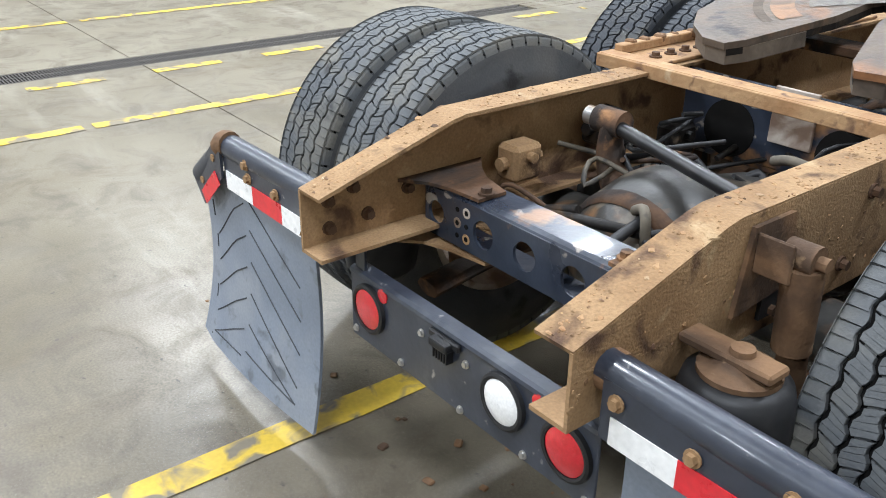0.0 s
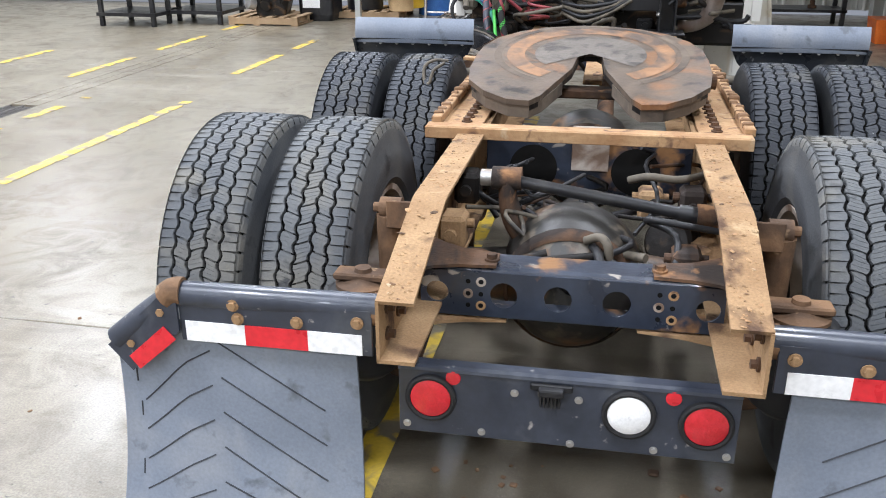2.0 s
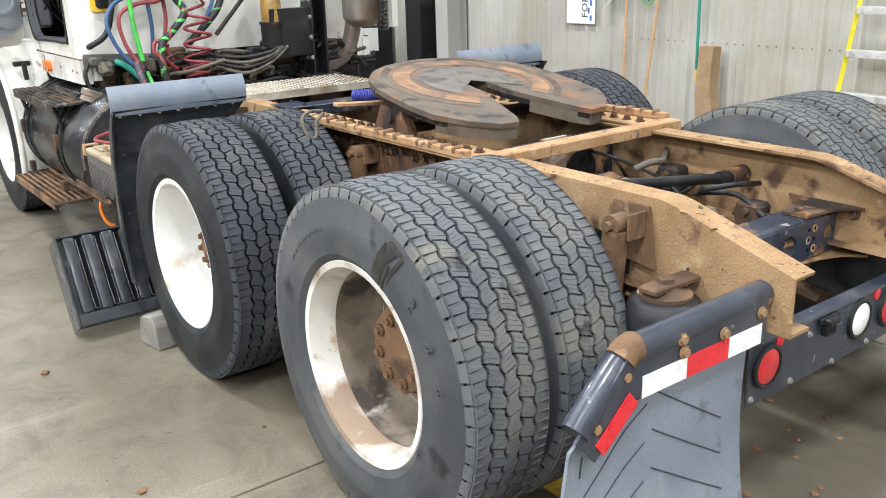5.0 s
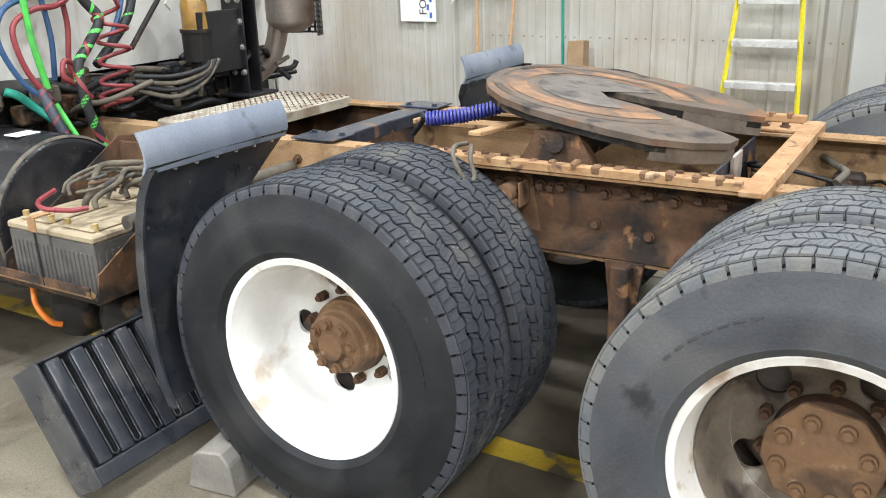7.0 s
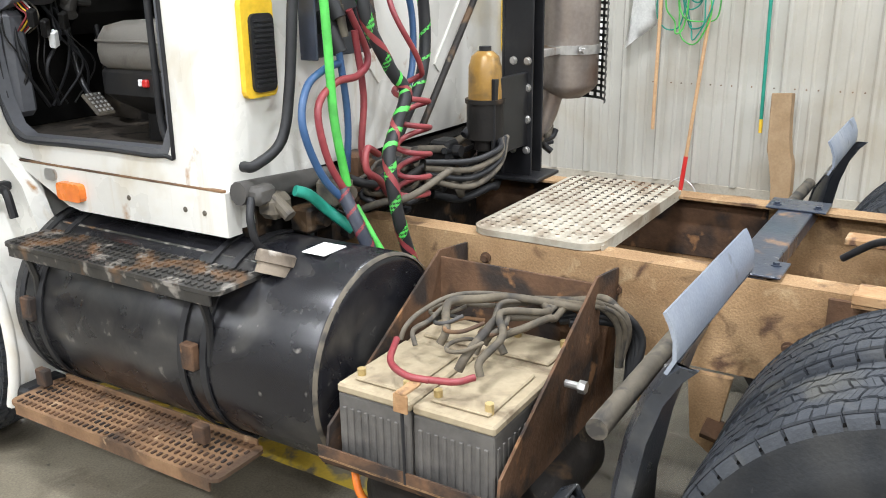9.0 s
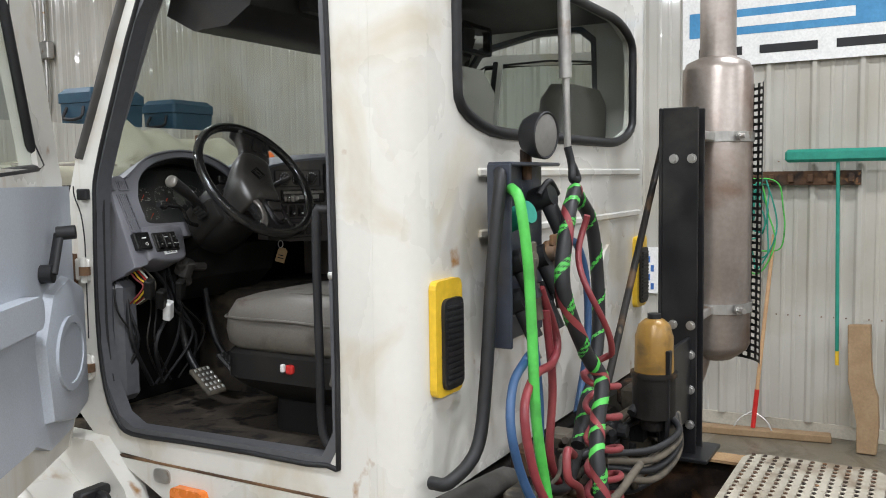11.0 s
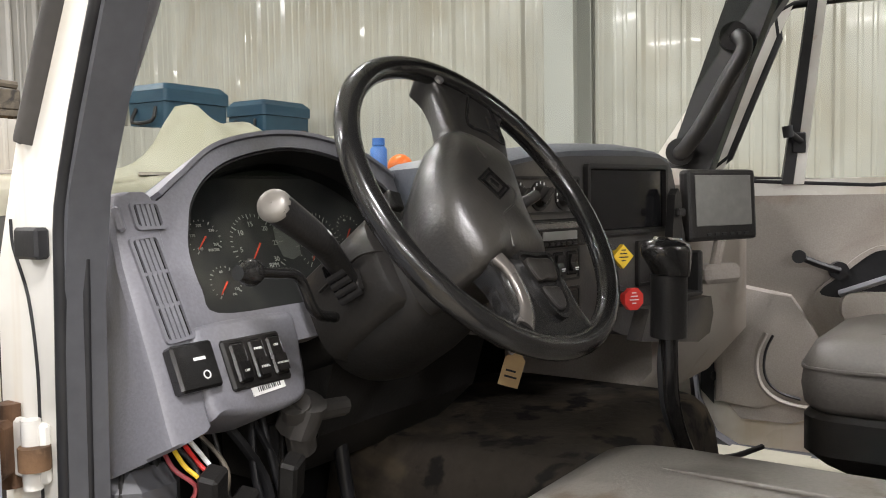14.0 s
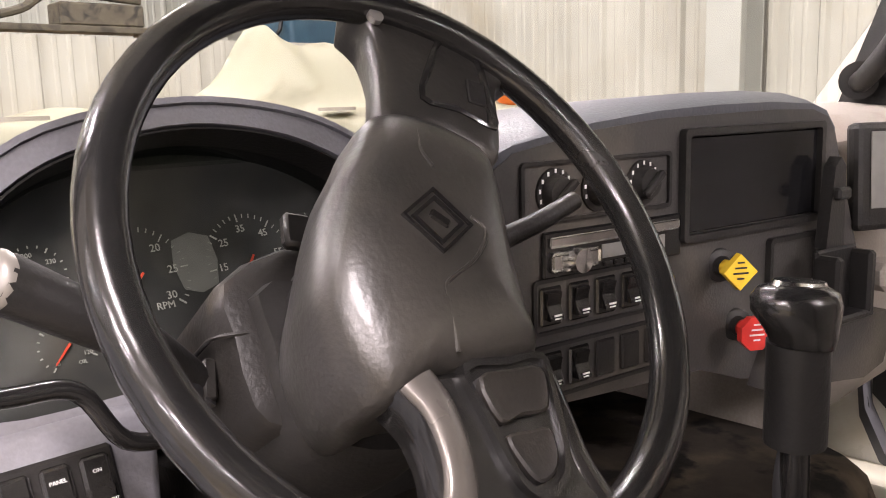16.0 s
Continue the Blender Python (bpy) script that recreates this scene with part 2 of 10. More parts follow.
WORN_SILVER = pbr("worn_silver_plastic", (0.12, 0.109, 0.0975), (0.18, 0.165, 0.15), 9, 0.28, 0.5, bump=0.05, c3=(0.0225, 0.021, 0.0195), s3=16, t3=0.58, w3=0.03)
FLAP = pbr("mud_flap_rubber", (0.165, 0.192, 0.240), (0.212, 0.243, 0.297), 5, 0.5, bump=0.14, fine=120, c3=(0.25, 0.27, 0.305), s3=4, t3=0.59, w3=0.12, c4=(0.12, 0.135, 0.16), s4=11, t4=0.64)
FLAP_LINE = pbr("mud_flap_groove", (0.03, 0.033, 0.04), (0.045, 0.05, 0.06), 8, 0.7)
WHITE = pbr("white_truck_paint", (0.65, 0.632, 0.582), (0.725, 0.71, 0.663), 2.5, 0.28, bump=0.02, c3=(0.56, 0.495, 0.38), s3=3, t3=0.63, w3=0.09, c4=(0.36, 0.19, 0.075), s4=9, t4=0.72, coat=0.3, tone=0.03, streak=(0.46, 0.33, 0.17))
WHITE_RIM = pbr("white_rim_paint", (0.756, 0.745, 0.713), (0.842, 0.832, 0.799), 5, 0.42, bump=0.08, c3=(0.486, 0.41, 0.324), s3=5, t3=0.64, w3=0.07, tone=0.06)
DUSTY_RIM = pbr("stained_rim_paint", (0.63, 0.598, 0.546), (0.735, 0.704, 0.651), 4, 0.5, bump=0.1, c3=(0.273, 0.189, 0.126), s3=3.2, t3=0.57, w3=0.06, c4=(0.42, 0.315, 0.21), s4=14, t4=0.66, tone=0.08)
DIRTY_RIM = pbr("dirty_rim", (0.36, 0.30, 0.25), (0.46, 0.40, 0.34), 6, 0.7, bump=0.2, c3=(0.17, 0.11, 0.075), s3=7, t3=0.54, w3=0.07)
CREAM = pbr("cream_fibreglass", (0.546, 0.519, 0.405), (0.616, 0.59, 0.484), 3, 0.6, bump=0.2, tone=0.06, c3=(0.352, 0.317, 0.229), s3=4, t3=0.64, w3=0.08)
DECK = pbr("deck_aluminium", (0.35, 0.315, 0.25), (0.44, 0.40, 0.325), 6, 0.5, 0.1, c3=(0.20, 0.15, 0.10), s3=7, t3=0.575, w3=0.1, c4=(0.12, 0.09, 0.06), s4=30, t4=0.7)
STEEL = pbr("bare_steel", (0.45, 0.44, 0.43), (0.58, 0.57, 0.55), 12, 0.38, 0.85, c3=(0.3, 0.2, 0.12), s3=9, t3=0.65, w3=0.06)
EXHAUST = pbr("heat_stained_exhaust", (0.336, 0.288, 0.256), (0.416, 0.368, 0.336), 4, 0.36, 0.6, c3=(0.24, 0.16, 0.12), s3=3, t3=0.56, w3=0.1)
RED_LENS = pbr("red_lens", (0.55, 0.012, 0.02), (0.66, 0.02, 0.035), 40, 0.18, bump=0.3, fine=150, coat=0.6)
WHITE_LENS = pbr("clear_lens", (0.82, 0.82, 0.82), (0.9, 0.9, 0.9), 30, 0.2, bump=0.15, fine=150, coat=0.5)
TAPE_RED = pbr("red_reflective_tape", (0.62, 0.02, 0.03), (0.7, 0.03, 0.04), 30, 0.3, bump=0.05)
TAPE_WHITE = pbr("white_reflective_tape", (0.8, 0.8, 0.8), (0.86, 0.86, 0.86), 30, 0.3, bump=0.05)
ALUMINIUM = pbr("dull_aluminium", (0.52, 0.51, 0.485), (0.64, 0.63, 0.60), 14, 0.4, 0.25, bump=0.1, c3=(0.36, 0.33, 0.29), s3=9, t3=0.62, w3=0.1)
AMBER = pbr("amber_lens", (0.7, 0.16, 0.02), (0.8, 0.22, 0.03), 20, 0.25, bump=0.1)
YELLOW = pbr("yellow_paint", (0.72, 0.45, 0.02), (0.8, 0.52, 0.04), 10, 0.45)
YELLOW_LADDER = pbr("yellow_fibreglass", (0.78, 0.66, 0.02), (0.85, 0.73, 0.05), 10, 0.4)
FILTER = pbr("amber_filter_can", (0.27, 0.145, 0.028), (0.36, 0.205, 0.05), 8, 0.35, 0.1, c3=(0.12, 0.075, 0.03), s3=9, t3=0.62)
GREEN = pbr("green_hose", (0.055, 0.42, 0.055), (0.09, 0.52, 0.09), 10, 0.45, c3=(0.05, 0.26, 0.05), s3=9, t3=0.62, w3=0.1)
TEAL = pbr("teal_plug", (0.01, 0.22, 0.16), (0.02, 0.28, 0.2), 10, 0.45)
RED_HOSE = pbr("red_hose", (0.19, 0.026, 0.034), (0.27, 0.048, 0.05), 12, 0.45)
BLUE_HOSE = pbr("blue_hose", (0.02, 0.06, 0.14), (0.035, 0.09, 0.2), 12, 0.45)
COIL_BLUE = pbr("blue_coil", (0.03, 0.035, 0.22), (0.05, 0.06, 0.3), 12, 0.4)
HOSE_BLACK = pbr("black_hose", (0.0126, 0.0126, 0.014), (0.0224, 0.0224, 0.0238), 12, 0.5)
CABLE_DARK = pbr("dusty_dark_rubber", (0.045, 0.042, 0.039), (0.08, 0.074, 0.067), 8, 0.7, bump=0.2)
CABLE_GREY = pbr("dusty_grey_cable", (0.085, 0.071, 0.052), (0.135, 0.114, 0.085), 12, 0.75, c3=(0.035, 0.031, 0.027), s3=14, t3=0.57, w3=0.08)
BATT_TOP = pbr("dusty_battery_top", (0.294, 0.231, 0.147), (0.385, 0.322, 0.217), 9, 0.85, c3=(0.154, 0.112, 0.07), s3=9, t3=0.6, w3=0.08)
BATT_SIDE = pbr("dusty_battery_case", (0.0806, 0.0744, 0.0682), (0.149, 0.136, 0.121), 5, 0.75, c3=(0.0496, 0.0465, 0.0434), s3=6, t3=0.55, w3=0.1)
WOOD = pbr("old_timber", (0.259, 0.166, 0.0864), (0.346, 0.238, 0.137), 6, 0.8, bump=0.3)
WOOD_GREY = pbr("grey_timber", (0.168, 0.156, 0.138), (0.24, 0.222, 0.192), 9, 0.85, bump=0.4)
HANDLE_WOOD = pbr("handle_wood", (0.5, 0.3, 0.16), (0.6, 0.38, 0.2), 9, 0.6)
RED_PAINT = pbr("red_paint", (0.55, 0.02, 0.02), (0.65, 0.04, 0.03), 8, 0.35)
ORANGE = pbr("orange_paint", (0.75, 0.14, 0.02), (0.85, 0.2, 0.03), 8, 0.35)
BLUE_PAINT = pbr("blue_paint", (0.03, 0.12, 0.4), (0.05, 0.18, 0.5), 8, 0.4)
COOLER_BLUE = pbr("cooler_blue", (0.02, 0.06, 0.1), (0.03, 0.085, 0.13), 8, 0.45)
BAND_BLUE = pbr("sky_blue_print", (0.04, 0.23, 0.46), (0.06, 0.28, 0.52), 8, 0.5, bump=0.02)
CARD = pbr("cardboard", (0.45, 0.3, 0.15), (0.55, 0.38, 0.2), 8, 0.8)
PAPER = pbr("white_paper", (0.78, 0.78, 0.76), (0.84, 0.84, 0.82), 8, 0.7, bump=0.02)
DASH_GREY = pbr("grey_dash_plastic", (0.160, 0.160, 0.179), (0.196, 0.195, 0.215), 3, 0.45, bump=0.12, fine=250, c3=(0.145, 0.137, 0.130), s3=4, t3=0.66, w3=0.1)
DOOR_GREY = pbr("grey_door_trim", (0.44, 0.475, 0.53), (0.49, 0.525, 0.58), 3, 0.6, bump=0.15, fine=250)
TRIM_WARM = pbr("warm_grey_trim", (0.33, 0.298, 0.264), (0.396, 0.356, 0.317), 3, 0.6, bump=0.15, fine=250, c3=(0.264, 0.211, 0.172), s3=4, t3=0.64, w3=0.08)
DASH_BLACK = pbr("black_dash_plastic", (0.0115, 0.011, 0.011), (0.0175, 0.0165, 0.0155), 4, 0.46, bump=0.15, fine=300, c3=(0.025, 0.0215, 0.0175), s3=6, t3=0.64, w3=0.1)
GLOSS_BLACK = pbr("worn_gloss_black", (0.008, 0.008, 0.008), (0.014, 0.0135, 0.013), 6, 0.19, bump=0.05, fine=120, coat=0.25, c3=(0.028, 0.025, 0.022), s3=8, t3=0.66, w3=0.1, rough2=0.34)
LEATHER_BLACK = pbr("wheel_pad_black", (0.0155, 0.0145, 0.0135), (0.026, 0.024, 0.0215), 5, 0.35, bump=0.12, fine=220, c3=(0.055, 0.05, 0.043), s3=6, t3=0.64, w3=0.12)
SEAT = pbr("worn_grey_vinyl", (0.127, 0.116, 0.0998), (0.162, 0.149, 0.13), 4, 0.5, bump=0.15, fine=180, c3=(0.0702, 0.0594, 0.0486), s3=6, t3=0.66, w3=0.06, c4=(0.085, 0.06, 0.042), s4=9, t4=0.645)
FLOORMAT = pbr("dirty_cab_floor", (0.034, 0.028, 0.022), (0.058, 0.047, 0.037), 7, 0.85, bump=0.4, c3=(0.12, 0.094, 0.064), s3=5, t3=0.63, w3=0.08, c4=(0.012, 0.010, 0.009), s4=16, t4=0.58)
SCREEN = pbr("dark_screen", (0.006, 0.006, 0.007), (0.008, 0.008, 0.009), 3, 0.08, bump=0.0)
SCREEN_GREY = pbr("grey_lcd", (0.179, 0.174, 0.162), (0.202, 0.196, 0.185), 3, 0.3, bump=0.0)
MARK = pbr("printed_marking", (0.75, 0.75, 0.73), (0.8, 0.8, 0.78), 30, 0.6, bump=0.0)
MARK_DIM = pbr("dusty_marking", (0.42, 0.40, 0.37), (0.52, 0.50, 0.47), 30, 0.6, bump=0.0)
STALK_END = pbr("worn_grey_stalk_end", (0.168, 0.156, 0.138), (0.216, 0.204, 0.18), 20, 0.38, 0.3, bump=0.05)
SEAT_DARK = pbr("dark_grey_vinyl", (0.12, 0.108, 0.095), (0.16, 0.145, 0.13), 4, 0.5, bump=0.15, fine=180)
TRIM_DARK = pbr("dark_grey_rubber_trim", (0.075, 0.077, 0.085), (0.10, 0.102, 0.11), 5, 0.45, bump=0.1)
NEEDLE = pbr("red_needle", (0.75, 0.06, 0.03), (0.8, 0.09, 0.04), 30, 0.5, bump=0.0)
CHROME = pbr("chrome", (0.62, 0.62, 0.62), (0.7, 0.7, 0.69), 9, 0.16, 1.0, bump=0.03)
BRASS = pbr("dusty_brass", (0.45, 0.33, 0.14), (0.55, 0.42, 0.2), 12, 0.5, 0.5)
GLASS = glass_mat("window_glass")
DASH_PANEL = pbr("satin_dark_dash_panel", (0.036, 0.034, 0.033), (0.053, 0.049, 0.047), 4, 0.46, bump=0.15, fine=300, c3=(0.095, 0.083, 0.068), s3=6, t3=0.62, w3=0.1)
# dash pad lightened to blue-grey, its reflection put into the colour
PAD_SHEEN = pbr("dash_pad_with_sheen", (0.060, 0.066, 0.078), (0.084, 0.090, 0.103), 4, 0.48, bump=0.2, fine=260, c3=(0.11, 0.108, 0.105), s3=5, t3=0.62, w3=0.1)
GAUGE_FACE = pbr("dusty_gauge_face", (0.026, 0.0255, 0.027), (0.05, 0.047, 0.046), 5, 0.35, bump=0.0, c3=(0.12, 0.108, 0.09), s3=4, t3=0.64, w3=0.1)
CASTEDGE = pbr("cast_edge", (0.0975, 0.075, 0.0562), (0.158, 0.124, 0.0938), 6, 0.8, bump=0.4, c3=(0.0525, 0.0413, 0.0338), s3=5, t3=0.58, w3=0.08)
AXLE = pbr("greasy_axle_paint", (0.022, 0.021, 0.020), (0.045, 0.042, 0.037), 5, 0.48, bump=0.25, fine=80, c3=(0.20, 0.105, 0.045), s3=5, t3=0.60, w3=0.06, c4=(0.12, 0.10, 0.075), s4=11, t4=0.63)
MUD = pbr("mud_caked_steel", (0.15, 0.118, 0.086), (0.245, 0.20, 0.152), 8, 0.85, bump=0.5, fine=90, c3=(0.055, 0.042, 0.034), s3=6, t3=0.58, w3=0.07, c4=(0.42, 0.38, 0.33), s4=9, t4=0.645)
RUST_BROWN = pbr("brown_rust", (0.153, 0.0855, 0.045), (0.234, 0.135, 0.072), 7, 0.85, bump=0.5, fine=90, c3=(0.081, 0.0495, 0.0315), s3=5, t3=0.55, w3=0.07, c4=(0.324, 0.216, 0.126), s4=16, t4=0.68)
# near-black; laid in grooves and openings it stands in for their shade
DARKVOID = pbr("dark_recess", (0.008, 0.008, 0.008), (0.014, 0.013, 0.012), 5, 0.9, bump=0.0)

for m_, v_ in ((RUBBER, 0.25), (RUBBER_DUSTY, 0.3), (TREAD, 0.3), (TREAD_DUSTY, 0.3), (BLACK_SEMI, 0.25), (DARKVOID, 0.05), (DASH_BLACK, 0.3), (LEATHER_BLACK, 0.75), (COLUMN_BLACK, 0.22), (SHROUD, 0.25), (HOSE_BLACK, 0.35), (FLOORMAT, 0.25), (RUST, 0.3), (RUST_DARK, 0.25), (RUST_BROWN, 0.3), (DASH_PANEL, 0.35), (BLACK, 0.4), (FW_TOP, 0.35), (CASTEDGE, 0.3)):
    m_.node_tree.nodes["Principled BSDF"].inputs["Specular IOR Level"].default_value = v_

# ---- mesh helpers ----
def B():
    return bmesh.new()


def part(name, bm, material, parent=None, label="", smooth=None, at=None):
    """One mesh object under a thing or a part. smooth: degrees up to which edges shade softly."""
    me = bpy.data.meshes.new(name)
    bmesh.ops.recalc_face_normals(bm, faces=bm.faces)
    if smooth:
        lim = radians(smooth)
        for f in bm.faces:
            f.smooth = True
        for e in bm.edges:
            e.smooth = len(e.link_faces) == 2 and e.calc_face_angle(0) < lim
    bm.to_mesh(me)
    bm.free()
    me.materials.append(material)
    ob = new(name, me)
    if parent:
        ob.parent = parent
    if at is not None:
        ob.matrix_basis = at
    if label:
        ob["label"] = label
    return ob


def many(name, bm, material, parent, mats, label="", smooth=None):
    """The same small piece many times: objects of their own on one mesh."""
    first = part(name, bm, material, parent, label, smooth, at=mats[0])
    for m in mats[1:]:
        o = new(name, first.data)
        o.parent, o.matrix_basis = parent, m
    return first


def split(name, bm, material, parent, label="", smooth=None):
    """Every loose piece of the mesh becomes a part of its own."""
    seen = set()
    for v0 in bm.verts:
        if v0 in seen:
            continue
        stack_, island = [v0], []
        seen.add(v0)
        while stack_:
            v = stack_.pop()
            island.append(v)
            for e in v.link_edges:
                w = e.other_vert(v)
                if w not in seen:
                    seen.add(w)
                    stack_.append(w)
        nb = B()
        to = {v: nb.verts.new(v.co) for v in island}
        for f in {f for v in island for f in v.link_faces}:
            nb.faces.new([to[v] for v in f.verts])
        last = part(name, nb, material, parent, label, smooth)
    bm.free()
    return last


def hex_bolt(r=0.014, h=0.012):
    """A bolt head standing on local z."""
    bm = bmesh.new()
    bolt(bm, (0, 0, 0), (0, 0, 1), r, h)
    return bm


def thing(name, label, category, at=None, group="", kind=""):
    ob = new(name)
    ob.empty_display_size = 0.1
    if at is not None:
        ob.matrix_basis = at
    return tagged(ob, label, category, group, kind)


def xf(bm, vs, m):
    if m is not None:
        for v in vs:
            v.co = m @ v.co


def box(bm, x0, x1, y0, y1, z0, z1, bev=0.0, m=None, seg=1):
    r = bmesh.ops.create_cube(bm, size=1.0)
    vs = r["verts"]
    for v in vs:
        v.co = Vector(((x0 + x1) / 2 + v.co.x * (x1 - x0), (y0 + y1) / 2 + v.co.y * (y1 - y0), (z0 + z1) / 2 + v.co.z * (z1 - z0)))
    if bev > 0:
        es = list({e for v in vs for e in v.link_edges})
        got = bmesh.ops.bevel(bm, geom=es, offset=bev, segments=seg, affect="EDGES", profile=0.5)
        vs = list({v for f in got["faces"] for v in f.verts} | {v for v in vs if v.is_valid})
    xf(bm, vs, m)
    return vs


def frame_of(d):
    d = Vector(d).normalized()
    up = Vector((0, 0, 1)) if abs(d.z) < 0.95 else Vector((0, 1, 0))
    u = up.cross(d).normalized()
    return u, d.cross(u).normalized(), d


def rod(bm, a, b, r, r2=None, n=16, caps=True):
    a, b = Vector(a), Vector(b)
    u, v, d = frame_of(b - a)
    r2 = r if r2 is None else r2
    rings = []
    for c, rr in ((a, r), (b, r2)):
        rings.append([bm.verts.new(c + rr * (math.cos(2 * math.pi * i / n) * u + math.sin(2 * math.pi * i / n) * v)) for i in range(n)])
    for i in range(n):
        bm.faces.new((rings[0][i], rings[0][(i + 1) % n], rings[1][(i + 1) % n], rings[1][i]))
    if caps:
        bm.faces.new(rings[0][::-1])
        bm.faces.new(rings[1])


def bolt(bm, p, axis, r=0.014, h=0.012):
    p, axis = Vector(p), Vector(axis).normalized()
    rod(bm, p, p + axis * h * 0.3, r * 1.45, n=12)
    rod(bm, p + axis * h * 0.3, p + axis * h, r, n=6)


def catmull(pts, sub=6, closed=False):
    P = [Vector(p) for p in pts]
    out = []
    n = len(P)
    last = n if closed else n - 1
    for i in range(last):
        p1, p2 = P[i], P[(i + 1) % n]
        p0 = P[(i - 1) % n] if closed or i > 0 else p1 * 2 - p2
        p3 = P[(i + 2) % n] if closed or i + 2 < n else p2 * 2 - p1
        for k in range(sub):
            t = k / sub
            out.append(0.5 * ((2 * p1) + (p2 - p0) * t + (2 * p0 - 5 * p1 + 4 * p2 - p3) * t * t + (3 * p1 - p0 - 3 * p2 + p3) * t ** 3))
    if not closed:
        out.append(P[-1])
    return out


def sweep(bm, pts, r, n=8, sub=6, closed=False, flat=1.0):
    """A tube along a smooth line; r a number or a function of 0..1."""
    P = catmull(pts, sub, closed) if sub > 1 else [Vector(p) for p in pts]
    k = len(P)
    rings = []
    u = None
    for i, p in enumerate(P):
        a = P[i - 1] if i > 0 or closed else p
        b = P[(i + 1) % k] if i + 1 < k or closed else p
        d = (b - a).normalized()
        if u is None:
            u = frame_of(d)[0]
        u = (u - d * u.dot(d))
        u = u.normalized() if u.length > 1e-6 else frame_of(d)[0]
        v = d.cross(u)
        rr = r(i / max(1, k - 1)) if callable(r) else r
        rings.append([bm.verts.new(p + rr * (math.cos(2 * math.pi * j / n) * u + flat * math.sin(2 * math.pi * j / n) * v)) for j in range(n)])
    for i in range(k if closed else k - 1):
        A, C = rings[i], rings[(i + 1) % k]
        for j in range(n):
            bm.faces.new((A[j], A[(j + 1) % n], C[(j + 1) % n], C[j]))
    if not closed:
        bm.faces.new(rings[0][::-1])
        bm.faces.new(rings[-1])


def lathe(bm, profile, n=48, m=None, closed=False):
    """Turns (along, radius) pairs round the local x axis."""
    rings = []
    for i in range(n):
        a = 2 * math.pi * i / n
        rings.append([bm.verts.new(Vector((h, r * math.cos(a), r * math.sin(a)))) for h, r in profile])
    k = len(profile)
    for i in range(n):
        A, C = rings[i], rings[(i + 1) % n]
        for j in range(k if closed else k - 1):
            bm.faces.new((A[j], A[(j + 1) % k], C[(j + 1) % k], C[j]))
    vs = [v for r in rings for v in r]
    xf(bm, vs, m)
    return vs


def soft(pts, k=4):
    """A closed outline with its corners smoothed."""
    return [(p.x, p.y) for p in catmull([(x, y, 0.0) for x, y in pts], k, True)]


def prism(bm, pts, h0, h1, axis="z", m=None):
    """A polygon given in the plane across the axis, raised from h0 to h1. x: (y, z), y: (x, z), z: (x, y)."""
    def at(p, h):
        return {"x": Vector((h, p[0], p[1])), "y": Vector((p[0], h, p[1])), "z": Vector((p[0], p[1], h))}[axis]
    a = [bm.verts.new(at(p, h0)) for p in pts]
    b = [bm.verts.new(at(p, h1)) for p in pts]
    bm.faces.new(a[::-1])
    bm.faces.new(b)
    n = len(pts)
    for i in range(n):
        bm.faces.new((a[i], a[(i + 1) % n], b[(i + 1) % n], b[i]))
    xf(bm, a + b, m)
    return a + b


def ring_plate(bm, outer, inner, h0, h1, axis="x", m=None):
    """A plate with one hole: two loops of the same count, given as in prism."""
    def at(p, h):
        return {"x": Vector((h, p[0], p[1])), "y": Vector((p[0], h, p[1])), "z": Vector((p[0], p[1], h))}[axis]
    L = [[bm.verts.new(at(p, h)) for p in loop] for loop in (outer, inner) for h in (h0, h1)]
    o0, o1, i0, i1 = L
    n = len(outer)
    for i in range(n):
        j = (i + 1) % n
        bm.faces.new((o0[i], o0[j], i0[j], i0[i]))
        bm.faces.new((o1[i], i1[i], i1[j], o1[j]))
        bm.faces.new((o0[i], o1[i], o1[j], o0[j]))
        bm.faces.new((i0[i], i0[j], i1[j], i1[i]))
    xf(bm, [v for l in L for v in l], m)


def strip(bm, line, w0, w1, thick, axis="x"):
    """A bent sheet: a line in the plane across the axis, spread from w0 to w1, with thickness."""
    P = [Vector(p) for p in line]
    n = len(P)
    nor = []
    for i in range(n):
        d = (P[min(n - 1, i + 1)] - P[max(0, i - 1)]).normalized()
        nor.append(Vector((-d.y, d.x)))
    def at(p, h):
        return {"x": Vector((h, p.x, p.y)), "y": Vector((p.x, h, p.y)), "z": Vector((p.x, p.y, h))}[axis]
    loops = []
    for w in (w0, w1):
        for s in (0, 1):
            loops.append([bm.verts.new(at(P[i] + nor[i] * thick * s, w)) for i in range(n)])
    a0, a1, b0, b1 = loops
    for i in range(n - 1):
        for q in ((a0[i], a0[i + 1], b0[i + 1], b0[i]), (a1[i], b1[i], b1[i + 1], a1[i + 1]), (a0[i], a1[i], a1[i + 1], a0[i + 1]), (b0[i], b0[i + 1], b1[i + 1], b1[i])):
            bm.faces.new(q)
    for i in (0, n - 1):
        bm.faces.new((a0[i], b0[i], b1[i], a1[i]))


def circle(cx, cy, r, n, ry=None, a0=0.0):
    return [(cx + r * math.cos(a0 + 2 * math.pi * i / n), cy + (ry or r) * math.sin(a0 + 2 * math.pi * i / n)) for i in range(n)]


def rounded(x0, x1, y0, y1, r, k=4):
    out = []
    for cx, cy, a in ((x1 - r, y0 + r, -90), (x1 - r, y1 - r, 0), (x0 + r, y1 - r, 90), (x0 + r, y0 + r, 180)):
        for i in range(k + 1):
            t = radians(a + 90 * i / k)
            out.append((cx + r * math.cos(t), cy + r * math.sin(t)))
    return out

